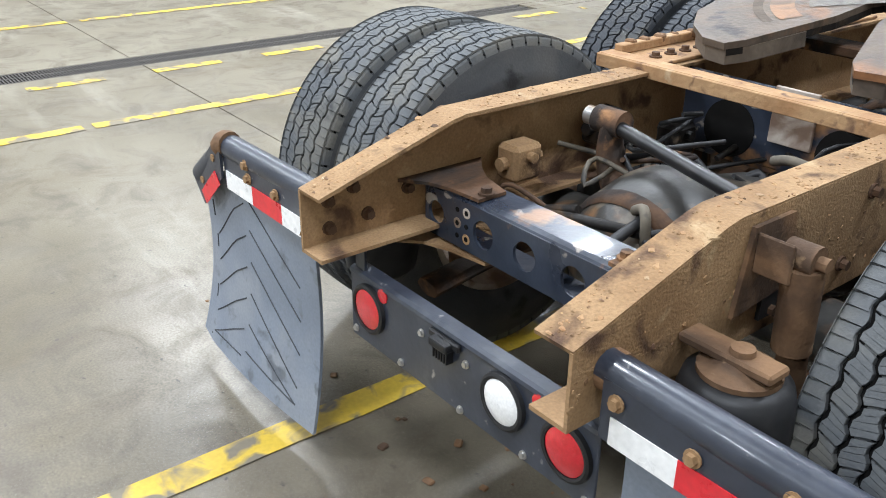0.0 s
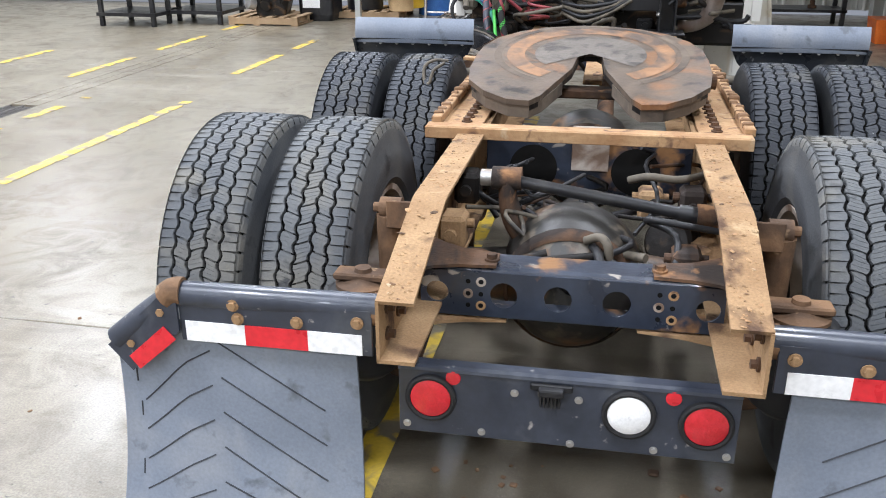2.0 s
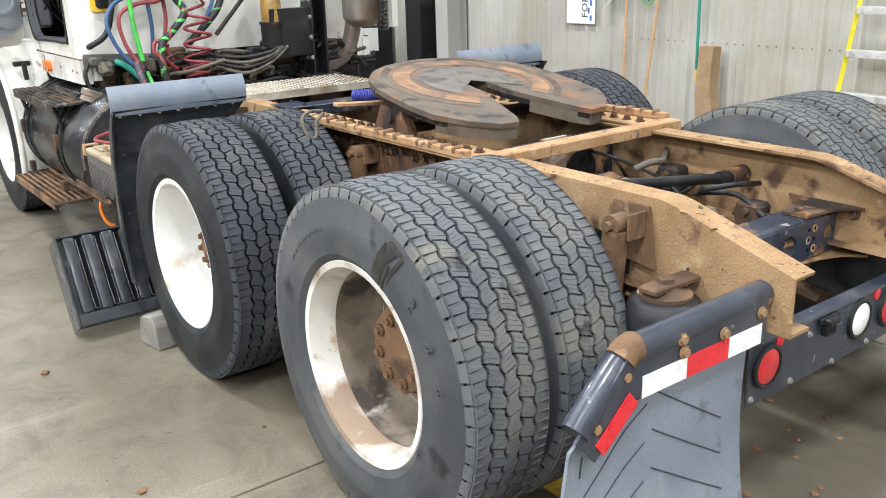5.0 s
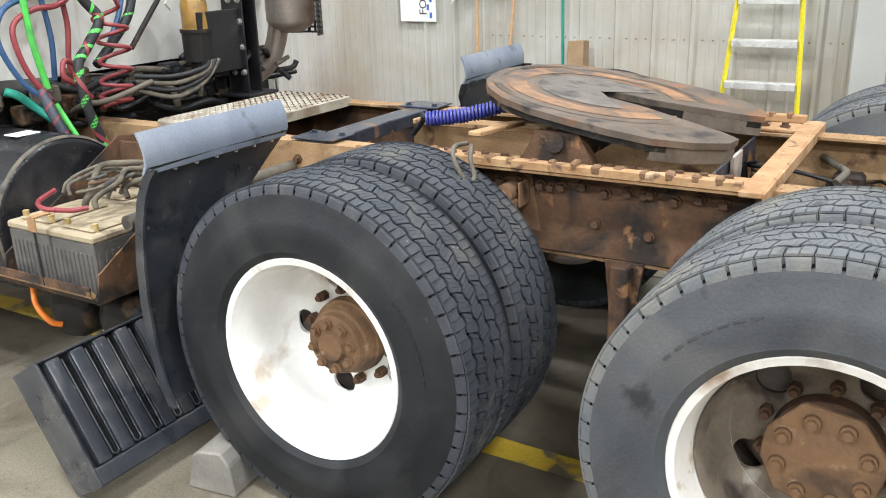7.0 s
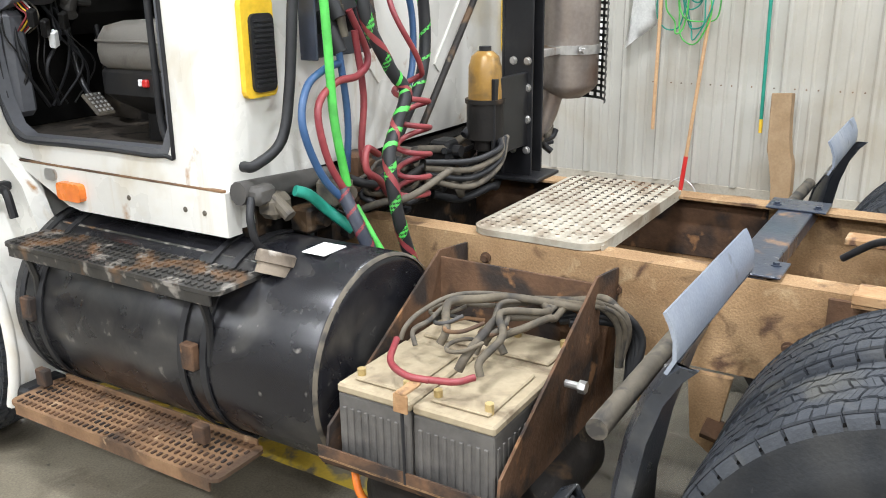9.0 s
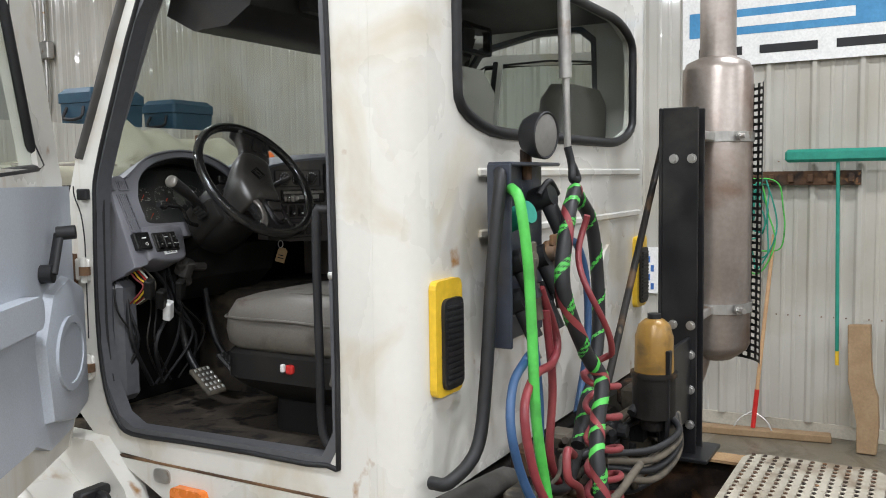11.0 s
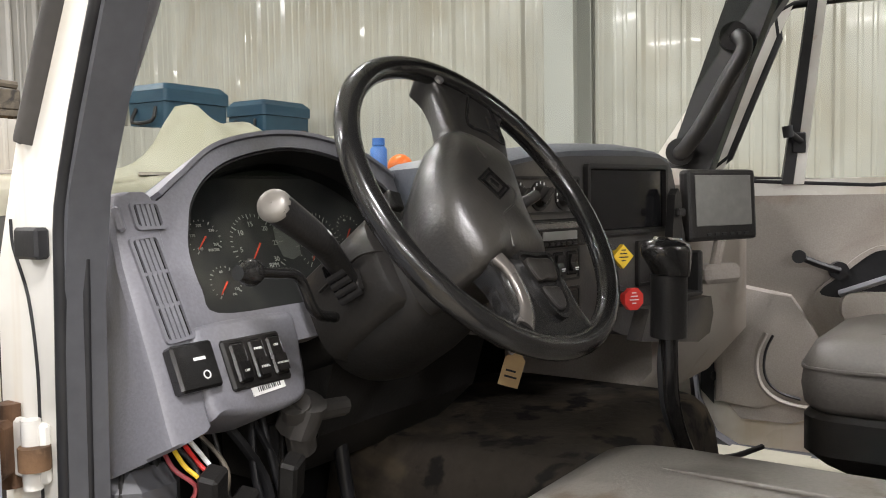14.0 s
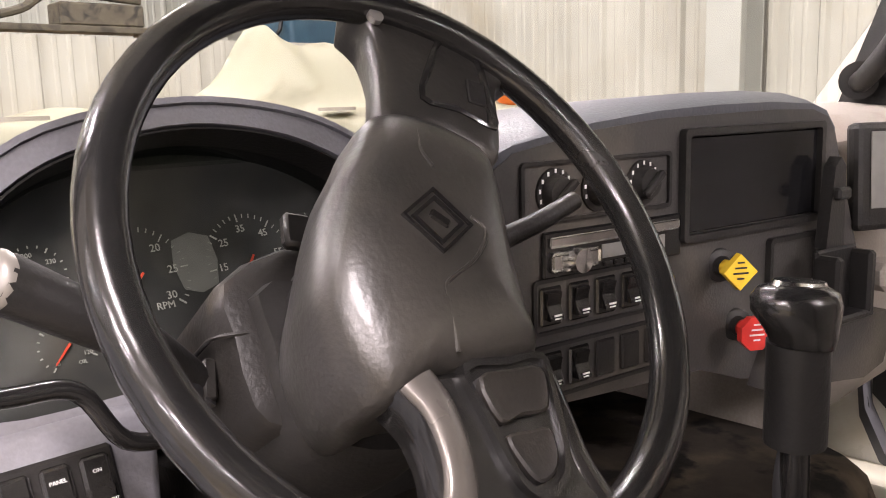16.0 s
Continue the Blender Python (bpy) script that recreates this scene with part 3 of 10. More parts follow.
# ---- structure ----
WALL_X, NORTH_Y, WEST_X, SOUTH_Y, CEIL_Z = 4.0, 13.6, -13.0, -9.0, 5.6


def corrugated(length, height, period=0.305):
    """A ribbed sheet along local x, ribs towards local -y, standing on z 0."""
    prof = [(0.0, 0), (0.004, 0.002), (0.022, 0.031), (0.027, 0.034), (0.047, 0.034), (0.052, 0.031), (0.070, 0.002), (0.074, 0)]
    for c in (0.150, 0.228):
        prof += [(c - 0.017, 0), (c - 0.008, 0.0055), (c + 0.008, 0.0055), (c + 0.017, 0)]
    bm = B()
    line = [(k * period + a, -d) for k in range(int(length / period) + 1) for a, d in prof if k * period + a <= length]
    line.append((length, 0))
    lo = [bm.verts.new((x, y, 0)) for x, y in line]
    hi = [bm.verts.new((x, y, height)) for x, y in line]
    bl, bh = [], []
    for s, e in ((lo, hi),):
        for i in range(len(line) - 1):
            bm.faces.new((s[i], s[i + 1], e[i + 1], e[i]))
    back = [bm.verts.new(p) for p in ((0, 0.06, 0), (length, 0.06, 0), (length, 0.06, height), (0, 0.06, height))]
    bm.faces.new(back)
    bm.faces.new((lo[0], hi[0], back[3], back[0]))
    bm.faces.new((lo[-1], back[1], back[2], hi[-1]))
    return bm


floor = tagged(new("floor", bpy.data.meshes.new("floor")), "worn concrete shop floor with stains", "floor", kind="structure")
bm = B()
box(bm, WEST_X, WALL_X + 0.3, SOUTH_Y, NORTH_Y + 0.2, -0.3, -0.02)
bm.to_mesh(floor.data)
bm.free()
floor.data.materials.append(DARKVOID)
xs = [WEST_X, -9.6, -5.31, -5.03, 1.15, WALL_X + 0.3]
ys = [SOUTH_Y, -4.75, 1.2, 7.15, NORTH_Y + 0.2]
for i in range(len(xs) - 1):
    if i == 2:
        continue
    for j in range(len(ys) - 1):
        bm = B()
        box(bm, xs[i] + 0.004, xs[i + 1] - 0.004, ys[j] + 0.004, ys[j + 1] - 0.004, -0.2, 0.0, 0.003)
        part("slab", bm, CONCRETE, floor)
for x0, x1 in ((-5.302, -5.174), (-5.166, -5.038)):
    bm = B()
    box(bm, x0, x1, 5.10, NORTH_Y + 0.19, -0.2, 0.0, 0.003)
    part("slab", bm, CONCRETE, floor)
# trench drain with its bars
drain = thing("trench_drain", "dark iron trench drain grate set in the concrete floor", "drain", kind="structure")
bm = B()
box(bm, -5.306, -5.034, SOUTH_Y, 5.09, -0.25, -0.12)
part("channel", bm, DARKVOID, drain)
bm = B()
for x in (-5.30, -5.175, -5.045):
    box(bm, x - 0.008, x + 0.008, SOUTH_Y, 5.09, -0.05, -0.003)
k = 0
for k in range(366):
    y = -3.0 + k * 0.022
    box(bm, -5.30, -5.04, y, y + 0.009, -0.04, -0.004)
tagged(part("grate_bars", bm, GRATE, drain), kind="stuff")

# dark layer under the truck: oil stain, with the truck's shade painted in
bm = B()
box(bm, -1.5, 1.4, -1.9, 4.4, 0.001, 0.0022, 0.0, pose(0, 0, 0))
oil_shade = part("floor_stain_shade", bm, OIL_AND_SHADE, None, at=pose(0.1, 1.6, 0))
for v in oil_shade.data.vertices:
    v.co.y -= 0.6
tagged(oil_shade, "dark patch on the floor under the truck, oil stain and painted shade", "stain", kind="structure")
markings = thing("floor_marking", "yellow painted floor lines, worn and chipped", "floor marking", kind="structure")
rng = random.Random(4)


def floor_line(x, y0, y1, w, dashes):
    y = y0
    while y < y1:
        ln = dashes[0]
        bm = B()
        e = min(y + ln, y1)
        n = 14
        L = [(x - w / 2 + rng.uniform(-0.004, 0.004), y + (e - y) * i / n) for i in range(n + 1)]
        R = [(x + w / 2 + rng.uniform(-0.004, 0.004), y + (e - y) * i / n) for i in range(n, -1, -1)]
        prism(bm, L + R, 0.0026, 0.004)
        part("painted_line", bm, LINE, markings)
        y = e + dashes[1]


floor_line(-0.62, -4.0, 5.5, 0.11, (3.1, 0.02))
floor_line(-3.78, -2.0, 5.5, 0.10, (2.4, 0.06))
floor_line(-3.95, 6.9, 9.5, 0.10, (1.3, 0.5))
floor_line(-4.80, -0.5, 5.5, 0.10, (0.5, 0.35))
floor_line(-5.60, 6.4, 11.0, 0.10, (1.3, 0.6))
floor_line(-6.9, -1.0, 8.0, 0.10, (2.2, 0.12))

# walls
def wall(name, label, m, length, height, mat=SHEET):
    w = part(name, corrugated(length, height), mat, None, "", 20)
    w.matrix_basis = m
    return tagged(w, label, "wall", kind="structure")


wall("wall_east", "white corrugated steel wall of the workshop", pose(WALL_X, NORTH_Y, 0.1, 0, 0, -90), NORTH_Y - SOUTH_Y, CEIL_Z - 0.1)
wall("wall_north", "grey-white corrugated steel wall at the far end", pose(WEST_X, NORTH_Y, 0.1, 0, 0, 0), WALL_X - WEST_X, CEIL_Z - 0.1, SHEET_GREY)
wall("wall_west", "white corrugated steel wall", pose(WEST_X, SOUTH_Y, 0.1, 0, 0, 90), NORTH_Y - SOUTH_Y, CEIL_Z - 0.1)
wall("wall_south", "white corrugated steel wall", pose(WALL_X, SOUTH_Y, 0.1, 0, 0, 180), WALL_X - WEST_X, CEIL_Z - 0.1)
bm = B()
for z in (0.87, 1.98, 3.1, 4.2):
    for k in range(46):
        for c in (0.11, 0.19, 0.27):
            y = NORTH_Y - (k + 8) * 0.305 - c
            if y < 4.5:
                prism(bm, circle(y, z, 0.0055, 6), WALL_X - 0.007, WALL_X + 0.001, "x")
tagged(part("wall_screws", bm, RUST_BROWN), "rows of small brown screws in the steel wall", "screws", kind="stuff")
bm = B()
box(bm, WALL_X - 0.005, WALL_X + 0.25, SOUTH_Y, NORTH_Y, 0, 0.1, 0.004)
tagged(part("curb", bm, CURB), "low concrete curb under the steel wall", "curb", kind="structure")
bm = B()
box(bm, WEST_X - 0.1, WALL_X + 0.1, SOUTH_Y - 0.1, NORTH_Y + 0.1, CEIL_Z, CEIL_Z + 0.1)
tagged(part("ceiling", bm, CEIL), "white steel ceiling of the workshop", "ceiling", kind="structure")
for y in (1.3, 7.0, 12.7):
    bm = B()
    box(bm, WALL_X - 0.30, WALL_X - 0.036, y - 0.008, y + 0.008, 0.0, CEIL_Z)
    box(bm, WALL_X - 0.31, WALL_X - 0.295, y - 0.11, y + 0.11, 0.0, CEIL_Z, 0.003)
    box(bm, WALL_X - 0.047, WALL_X - 0.034, y - 0.11, y + 0.11, 0.0, CEIL_Z, 0.003)
    tagged(part("steel_column", bm, SHEET_GREY), "grey painted steel column against the wall", "column", kind="structure")

# lamp fixtures below the ceiling
for x in (-9.5, -6.2, -2.6, 1.4):
    for y in (-6.0, -1.6, 2.8, 7.2, 11.4):
        lamp = thing("ceiling_lamp", "long white workshop ceiling lamp", "ceiling lamp", pose(x, y, CEIL_Z - 0.35), "ceiling lamps")
        bm = B()
        prism(bm, [(-0.16, 0.0), (0.16, 0.0), (0.10, 0.08), (-0.10, 0.08)], -0.62, 0.62, "y")
        part("housing", bm, CEIL, lamp)
        for yy in (-0.4, 0.4):
            bm = B()
            rod(bm, (0, yy, 0.08), (0, yy, 0.352), 0.008, n=6)
            part("hanger", bm, STEEL, lamp)
        area_lamp("lamp_light", x, y, CEIL_Z - 0.36, 0.3, 1.2, {-9.5: 145, -6.2: 178, -2.6: 140 if y < 0 else 160, 1.4: 130}[x] * (1.05 if y < 5 else 1.0 if x < -3 else 0.75 if x < 0 else 0.62))

# ---- truck ----
truck = thing("semi_truck", "white day-cab semi truck with rusty bare frame, open door, under repair", "truck", pose(0, 0, 0.05, 0, 0, 0.8))


def rect_loop(x0, x1, z0, z1, cx, cz, n):
    out = []
    for i in range(n):
        a = 2 * math.pi * (i + 0.5) / n
        c, s = math.cos(a), math.sin(a)
        t = min(((x1 - cx) / c if c > 1e-9 else 1e9), ((x0 - cx) / c if c < -1e-9 else 1e9), ((z1 - cz) / s if s > 1e-9 else 1e9), ((z0 - cz) / s if s < -1e-9 else 1e9))
        out.append((cx + t * c, cz + t * s))
    # snap the nearest samples to the corners
    for X, Z in ((x0, z0), (x1, z0), (x1, z1), (x0, z1)):
        k = min(range(n), key=lambda i: (out[i][0] - X) ** 2 + (out[i][1] - Z) ** 2)
        out[k] = (X, Z)
    return out


def holed_plate(bm, z0, z1, cells, y0, y1):
    """A plate across y; cells of (x0, x1, hole x, hole z, radius or 0)."""
    for x0, x1, cx, cz, r in cells:
        if r:
            n = 24
            ring_plate(bm, rect_loop(x0, x1, z0, z1, cx, cz, n), circle(cx, cz, r, n, a0=math.pi / n), y0, y1, "y")
        else:
            box(bm, x0, x1, y0, y1, z0, z1)


RAIL_TOP, RAIL_BOT = 0.885, 0.605


def rail(side):
    s = side
    bm = B()
    web = [(0.0, RAIL_BOT + 0.004), (0.0, 0.760), (0.40, RAIL_TOP - 0.005), (6.6, RAIL_TOP - 0.005), (6.6, RAIL_BOT + 0.004)]
    prism(bm, web, s * 0.424, s * 0.432, "x")
    rnd = random.Random(5)
    # flanges with a slightly wavy rusted edge
    for line, sg in (([(0.0, 0.765), (0.10, 0.795), (0.25, 0.84), (0.38, 0.878), (0.42, RAIL_TOP), (0.5, RAIL_TOP), (6.6, RAIL_TOP)], -1), ([(0.0, RAIL_BOT), (6.6, RAIL_BOT)], 1)):
        strip(bm, line, s * 0.342, s * 0.4315, 0.0095 * sg, "x")
    ob = part("frame_rail", bm, RUST, truck, "tan dusty rusted steel frame rail")
    # bolts along the web
    mats = []
    for i in range(44):
        y = rnd.uniform(0.55, 5.4)
        z = rnd.choice((0.66, 0.72, 0.78, 0.83)) + rnd.uniform(-0.012, 0.012)
        mats.append(pose(s * (0.443 if 1.14 < y < 2.48 else 0.432), y, z, 0, s * 90, 0))
    for y, z in ((0.07, 0.72), (0.07, 0.65), (0.14, 0.74), (0.18, 0.66), (0.3, 0.70)):
        mats.append(pose(s * 0.424, y, z, 0, -s * 90, 0))
    many("bolt", hex_bolt(0.012, 0.02), RUST_DARK, truck, mats)
    return ob


for side in (-1, 1):
    rail(side)


def flake(bm, m, r, h, rnd):
    """A ragged low lump of scale on a surface whose normal is local z."""
    n = 7
    ring = [(r * rnd.uniform(0.6, 1.1) * math.cos(2 * math.pi * i / n), r * rnd.uniform(0.5, 1.0) * math.sin(2 * math.pi * i / n)) for i in range(n)]
    lo = [bm.verts.new(m @ Vector((x, y, -0.001))) for x, y in ring]
    hi = [bm.verts.new(m @ Vector((x * 0.7, y * 0.7, h * rnd.uniform(0.6, 1.2)))) for x, y in ring]
    for i in range(n):
        bm.faces.new((lo[i], lo[(i + 1) % n], hi[(i + 1) % n], hi[i]))
    bm.faces.new(hi)


for side in (-1, 1):
    for mt, count, seed in ((RUST, 260, 71), (RUST_BROWN, 50, 72), (RUST_ORANGE, 150, 73)):
        rnd = random.Random(seed + side)
        bm = B()
        for k in range(count):
            y = rnd.random() ** 1.4 * 2.4
            if k % 3:
                z = RAIL_TOP if y > 0.42 else 0.765 + 0.30 * y if y < 0.38 else 0.88
                tilt = 0.0 if y > 0.42 else 16.7
                m_ = pose(side * rnd.uniform(0.350, 0.428), y, z - (0.0 if y > 0.42 else 0.001), tilt, 0, rnd.uniform(0, 180))
                if 1.08 < y < 2.45:
                    continue
            else:
                if y > 1.1:
                    continue
                m_ = pose(side * 0.432, y, rnd.uniform(RAIL_BOT + 0.02, 0.70 + 0.3 * min(y, 0.38)), 0, side * 90, 0)
            flake(bm, m_, 0.003 + 0.010 * rnd.random() ** 2, rnd.uniform(0.0008, 0.0022), rnd)
        tagged(part("rust_scale", bm, mt, truck, "flaking rust scale on the frame rail"), kind="stuff")

for side in (-1, 1):
    bm = B()
    xa, xb = sorted((side * 0.4325, side * 0.443))
    box(bm, xa, xb, 1.14, 2.48, 0.62, 0.872, 0.003)
    part("bogie_plate", bm, RUST_DARK, truck, "dark rusty plate bolted over the frame rail")

# rear cross member with three large holes
bm = B()
Y0 = 0.34
zc = 0.645
cells = [(-0.40, -0.31, -0.355, zc, 0.03), (-0.31, -0.245, 0, 0, 0), (-0.245, -0.11, -0.178, zc, 0.036), (-0.11, 0.035, -0.037, zc, 0.036), (0.035, 0.19, 0.113, zc, 0.036), (0.19, 0.29, 0, 0, 0), (0.29, 0.38, 0.34, zc, 0.03)]
holed_plate(bm, 0.582, 0.708, cells, Y0, Y0 + 0.008)
strip(bm, [(Y0 + 0.008, 0.70), (Y0 + 0.012, 0.708), (Y0 + 0.02, 0.711), (Y0 + 0.11, 0.711)], -0.40, 0.38, 0.007, "x")
strip(bm, [(Y0 + 0.11, 0.580), (Y0 + 0.02, 0.580), (Y0 + 0.008, 0.584)], -0.40, 0.38, 0.007, "x")
bmesh.ops.remove_doubles(bm, verts=bm.verts, dist=0.0005)
part("rear_crossmember", bm, CROSSPAINT, truck, "blue-black steel crossmember with round holes, paint chipped")
bm = B()
rod(bm, (0, 0, 0), (0, 0.0055, 0), 0.0065, n=12)
many("bolt_hole", bm, DARKVOID, truck, [pose(sx * x - 0.01, Y0 - 0.0015, z) for sx in (-1, 1) for z in (0.612, 0.645, 0.68) for x in (0.262, 0.228)])
for x, z, mt in ((0.252, 0.612, RUST_ORANGE), (0.218, 0.645, DIRTY_RIM), (0.252, 0.68, RUST_ORANGE), (-0.272, 0.645, DIRTY_RIM), (-0.238, 0.612, RUST_ORANGE), (-0.238, 0.68, DIRTY_RIM)):
    bm = B()
    ring_plate(bm, [(x + a * 0.0135, z + b * 0.0135) for a, b in circle(0, 0, 1, 16)], [(x + a * 0.0072, z + b * 0.0072) for a, b in circle(0, 0, 1, 16)], Y0 - 0.0012, Y0 + 0.001, "y")
    part("washer_mark", bm, mt, truck, "ring left by a bolt washer")
for sx in (-1, 1):
    bm = B()
    prism(bm, [(sx * 0.20, Y0 + 0.004), (sx * 0.30, Y0 - 0.004), (sx * 0.36, Y0 - 0.022), (sx * 0.42, Y0 - 0.07), (sx * 0.42, Y0 + 0.2), (sx * 0.36, Y0 + 0.15), (sx * 0.30, Y0 + 0.115), (sx * 0.20, Y0 + 0.09)], 0.7195, 0.728)
    bolt(bm, (sx * 0.215, Y0 + 0.04, 0.728), (0, 0, 1), 0.014, 0.018)
    part("gusset", bm, RUST_DARK, truck, "rusty flared gusset plate")
    bm = B()
    prism(bm, [(sx * 0.17, Y0 + 0.004), (sx * 0.28, Y0 - 0.012), (sx * 0.36, Y0 - 0.04), (sx * 0.42, Y0 - 0.10), (sx * 0.42, Y0 + 0.2), (sx * 0.17, Y0 + 0.09)], 0.566, 0.574)
    part("gusset", bm, RUST, truck, "rusty flared gusset plate")

# light bar
bm = B()
box(bm, -0.41, 0.41, 0.118, 0.124, 0.352, 0.532, 0.002)
strip(bm, [(0.118, 0.53), (0.120, 0.536), (0.127, 0.539), (0.158, 0.539), (0.162, 0.535), (0.163, 0.50)], -0.41, 0.41, 0.004, "x")
for x in (-0.40, 0.36):
    box(bm, x, x + 0.04, 0.126, 0.134, 0.52, 0.61, 0.002)
light_bar = part("light_bar", bm, BLUEBLACK, truck, "blue-black painted rear light bar")


def round_lamp(x, z, lens, label, r=0.052):
    bm = B()
    lathe(bm, [(0.0, r + 0.013), (-0.010, r + 0.012), (-0.013, r + 0.006), (-0.011, r), (0.0, r)], 40, pose(x, 0.118, z, 0, 0, 90))
    part("grommet", bm, HOSE_BLACK, light_bar, "black rubber lamp grommet", 40)
    bm = B()
    lathe(bm, [(0.0, r), (-0.009, r - 0.001), (-0.013, r * 0.8), (-0.016, r * 0.4), (-0.017, 0.0005)], 40, pose(x, 0.118, z, 0, 0, 90))
    part("tail_lamp", bm, lens, light_bar, label, 50)


round_lamp(-0.328, 0.457, RED_LENS, "round red tail lamp")
round_lamp(0.335, 0.452, RED_LENS, "round red tail lamp")
round_lamp(0.155, 0.462, WHITE_LENS, "round clear reversing lamp")
for x in (-0.272, 0.255):
    bm = B()
    lathe(bm, [(0.0, 0.019), (-0.0025, 0.0185), (-0.004, 0.012), (-0.0045, 0.0005)], 24, pose(x, 0.1175, 0.516, 0, 0, 90))
    part("marker_lamp", bm, RED_LENS, light_bar, "small red marker lamp", 50)
bm = B()
box(bm, -0.062, 0.0, 0.088, 0.118, 0.500, 0.522, 0.006, seg=2)
box(bm, -0.082, 0.02, 0.106, 0.118, 0.508, 0.526, 0.003)
for i in range(6):
    box(bm, -0.058 + i * 0.009, -0.053 + i * 0.009, 0.098, 0.118, 0.468, 0.500, 0.001)
split("plate_lamp", bm, HOSE_BLACK, light_bar, "black plate lamp")
many("bolt", hex_bolt(0.007, 0.008), STEEL, light_bar, [pose(x, 0.118, z, 90, 0, 0) for x, z in ((-0.12, 0.49), (0.035, 0.487), (-0.39, 0.375), (0.39, 0.37), (0.02, 0.362), (-0.2, 0.37), (0.22, 0.368))])

# mud flaps on their hangers
def mud_flap(s):
    bm = B()
    # hanger arm: rounded top bar, flat face, angled outer end
    sweep(bm, [(s * 0.434, 0.085, 0.707), (s * 0.70, 0.08, 0.707), (s * 0.955, 0.075, 0.707)], 0.034, 14, 2)
    sweep(bm, [(s * 0.962, 0.075, 0.707), (s * 1.04, 0.07, 0.648), (s * 1.128, 0.062, 0.576)], 0.032, 14, 2)
    box(bm, min(s * 0.455, s * 0.945), max(s * 0.455, s * 0.945), 0.050, 0.058, 0.592, 0.712, 0.002)
    prism(bm, [(s * 0.945, 0.712), (s * 0.975, 0.725), (s * 1.145, 0.565), (s * 1.085, 0.497), (s * 0.945, 0.62)], 0.040, 0.048, "y")
    arm = part("flap_hanger", bm, BLUEBLACK, truck, "blue-black spring mud flap hanger", 40)
    bm = B()
    sweep(bm, [(s * 0.94, 0.072, 0.715), (s * 0.962, 0.07, 0.714), (s * 0.982, 0.07, 0.698)], 0.0362, 12, 3)
    sweep(bm, [(s * 0.434, 0.09, 0.70), (s * 0.46, 0.09, 0.70)], 0.040, 12, 2)
    split("weld_collar", bm, RUST_BROWN, arm, "rusty weld collar", 40)
    xs = [0.48, 0.615, 0.775, 0.93]
    for i in range(3):
        bm = B()
        a, b = sorted((s * xs[i], s * xs[i + 1]))
        box(bm, a, b, 0.0475, 0.0495, 0.594, 0.648)
        part("reflective_tape", bm, (TAPE_WHITE, TAPE_RED, TAPE_WHITE)[i], arm, ("white reflective tape", "red reflective tape", "white reflective tape")[i])
    bm = B()
    prism(bm, [(s * 0.985, 0.632), (s * 1.088, 0.540), (s * 1.062, 0.506), (s * 0.955, 0.598)], 0.036, 0.0385, "y")
    part("reflective_tape", bm, TAPE_RED, arm, "red reflective tape")
    many("bolt", hex_bolt(0.011, 0.012), RUST, arm, [pose(s * x, 0.048, z, 90, 0, 0) for x, z in ((0.80, 0.70), (0.79, 0.665), (0.64, 0.668), (0.99, 0.668), (1.08, 0.575), (0.49, 0.68))])
    # the sheet
    bm = B()
    cols, rowsn = 10, 16
    grid = [[None] * (cols + 1) for _ in range(rowsn + 1)]
    def shape(u, v):
        x0, x1 = 0.505 - 0.015 * v, 1.135 + 0.035 * v
        top = 0.645 if u < 0.72 else 0.645 - (u - 0.72) / 0.28 * 0.12
        bot = 0.02 + (0.02 if u > 0.97 else 0)
        z = top + (bot - top) * v
        y = 0.066 + 0.02 * math.sin(v * 2.6) - 0.05 * v * v - 0.02 * math.sin(u * 3.1) * v
        return Vector((s * (x0 + (x1 - x0) * u), y, z))
    for j in range(rowsn + 1):
        for i in range(cols + 1):
            grid[j][i] = (bm.verts.new(shape(i / cols, j / rowsn)), bm.verts.new(shape(i / cols, j / rowsn) + Vector((0, 0.009, 0))))
    for j in range(rowsn):
        for i in range(cols):
            for k in (0, 1):
                bm.faces.new((grid[j][i][k], grid[j][i + 1][k], grid[j + 1][i + 1][k], grid[j + 1][i][k]))
    for j in range(rowsn):
        for i in (0, cols):
            bm.faces.new((grid[j][i][0], grid[j + 1][i][0], grid[j + 1][i][1], grid[j][i][1]))
    for i in range(cols):
        for j in (0, rowsn):
            bm.faces.new((grid[j][i][0], grid[j][i + 1][0], grid[j][i + 1][1], grid[j][i][1]))
    flap = part("mud_flap", bm, FLAP, truck, "large blue-grey rubber mud flap with chevron grooves", 60)
    bm = B()
    def groove(u0, v0, u1, v1, r=0.0022):
        pts = [shape(u0 + (u1 - u0) * t / 6, v0 + (v1 - v0) * t / 6) + Vector((0, -0.0005, 0)) for t in range(7)]
        sweep(bm, pts, r, 5, 1)
    for k, v in enumerate((0.10, 0.26, 0.42, 0.58, 0.74, 0.88)):
        groove(0.56, v, 0.14, v + 0.27 if v < 0.66 else 0.93)
        groove(0.60, v + 0.04, 0.90, v + 0.22 if v < 0.7 else 0.93)
        if k % 2 == 0:
            groove(0.92, v + 0.22, 0.92, min(0.95, v + 0.30))
    groove(0.93, 0.10, 0.93, 0.20)
    part("groove", bm, FLAP_LINE, flap)


for side in (-1, 1):
    mud_flap(side)


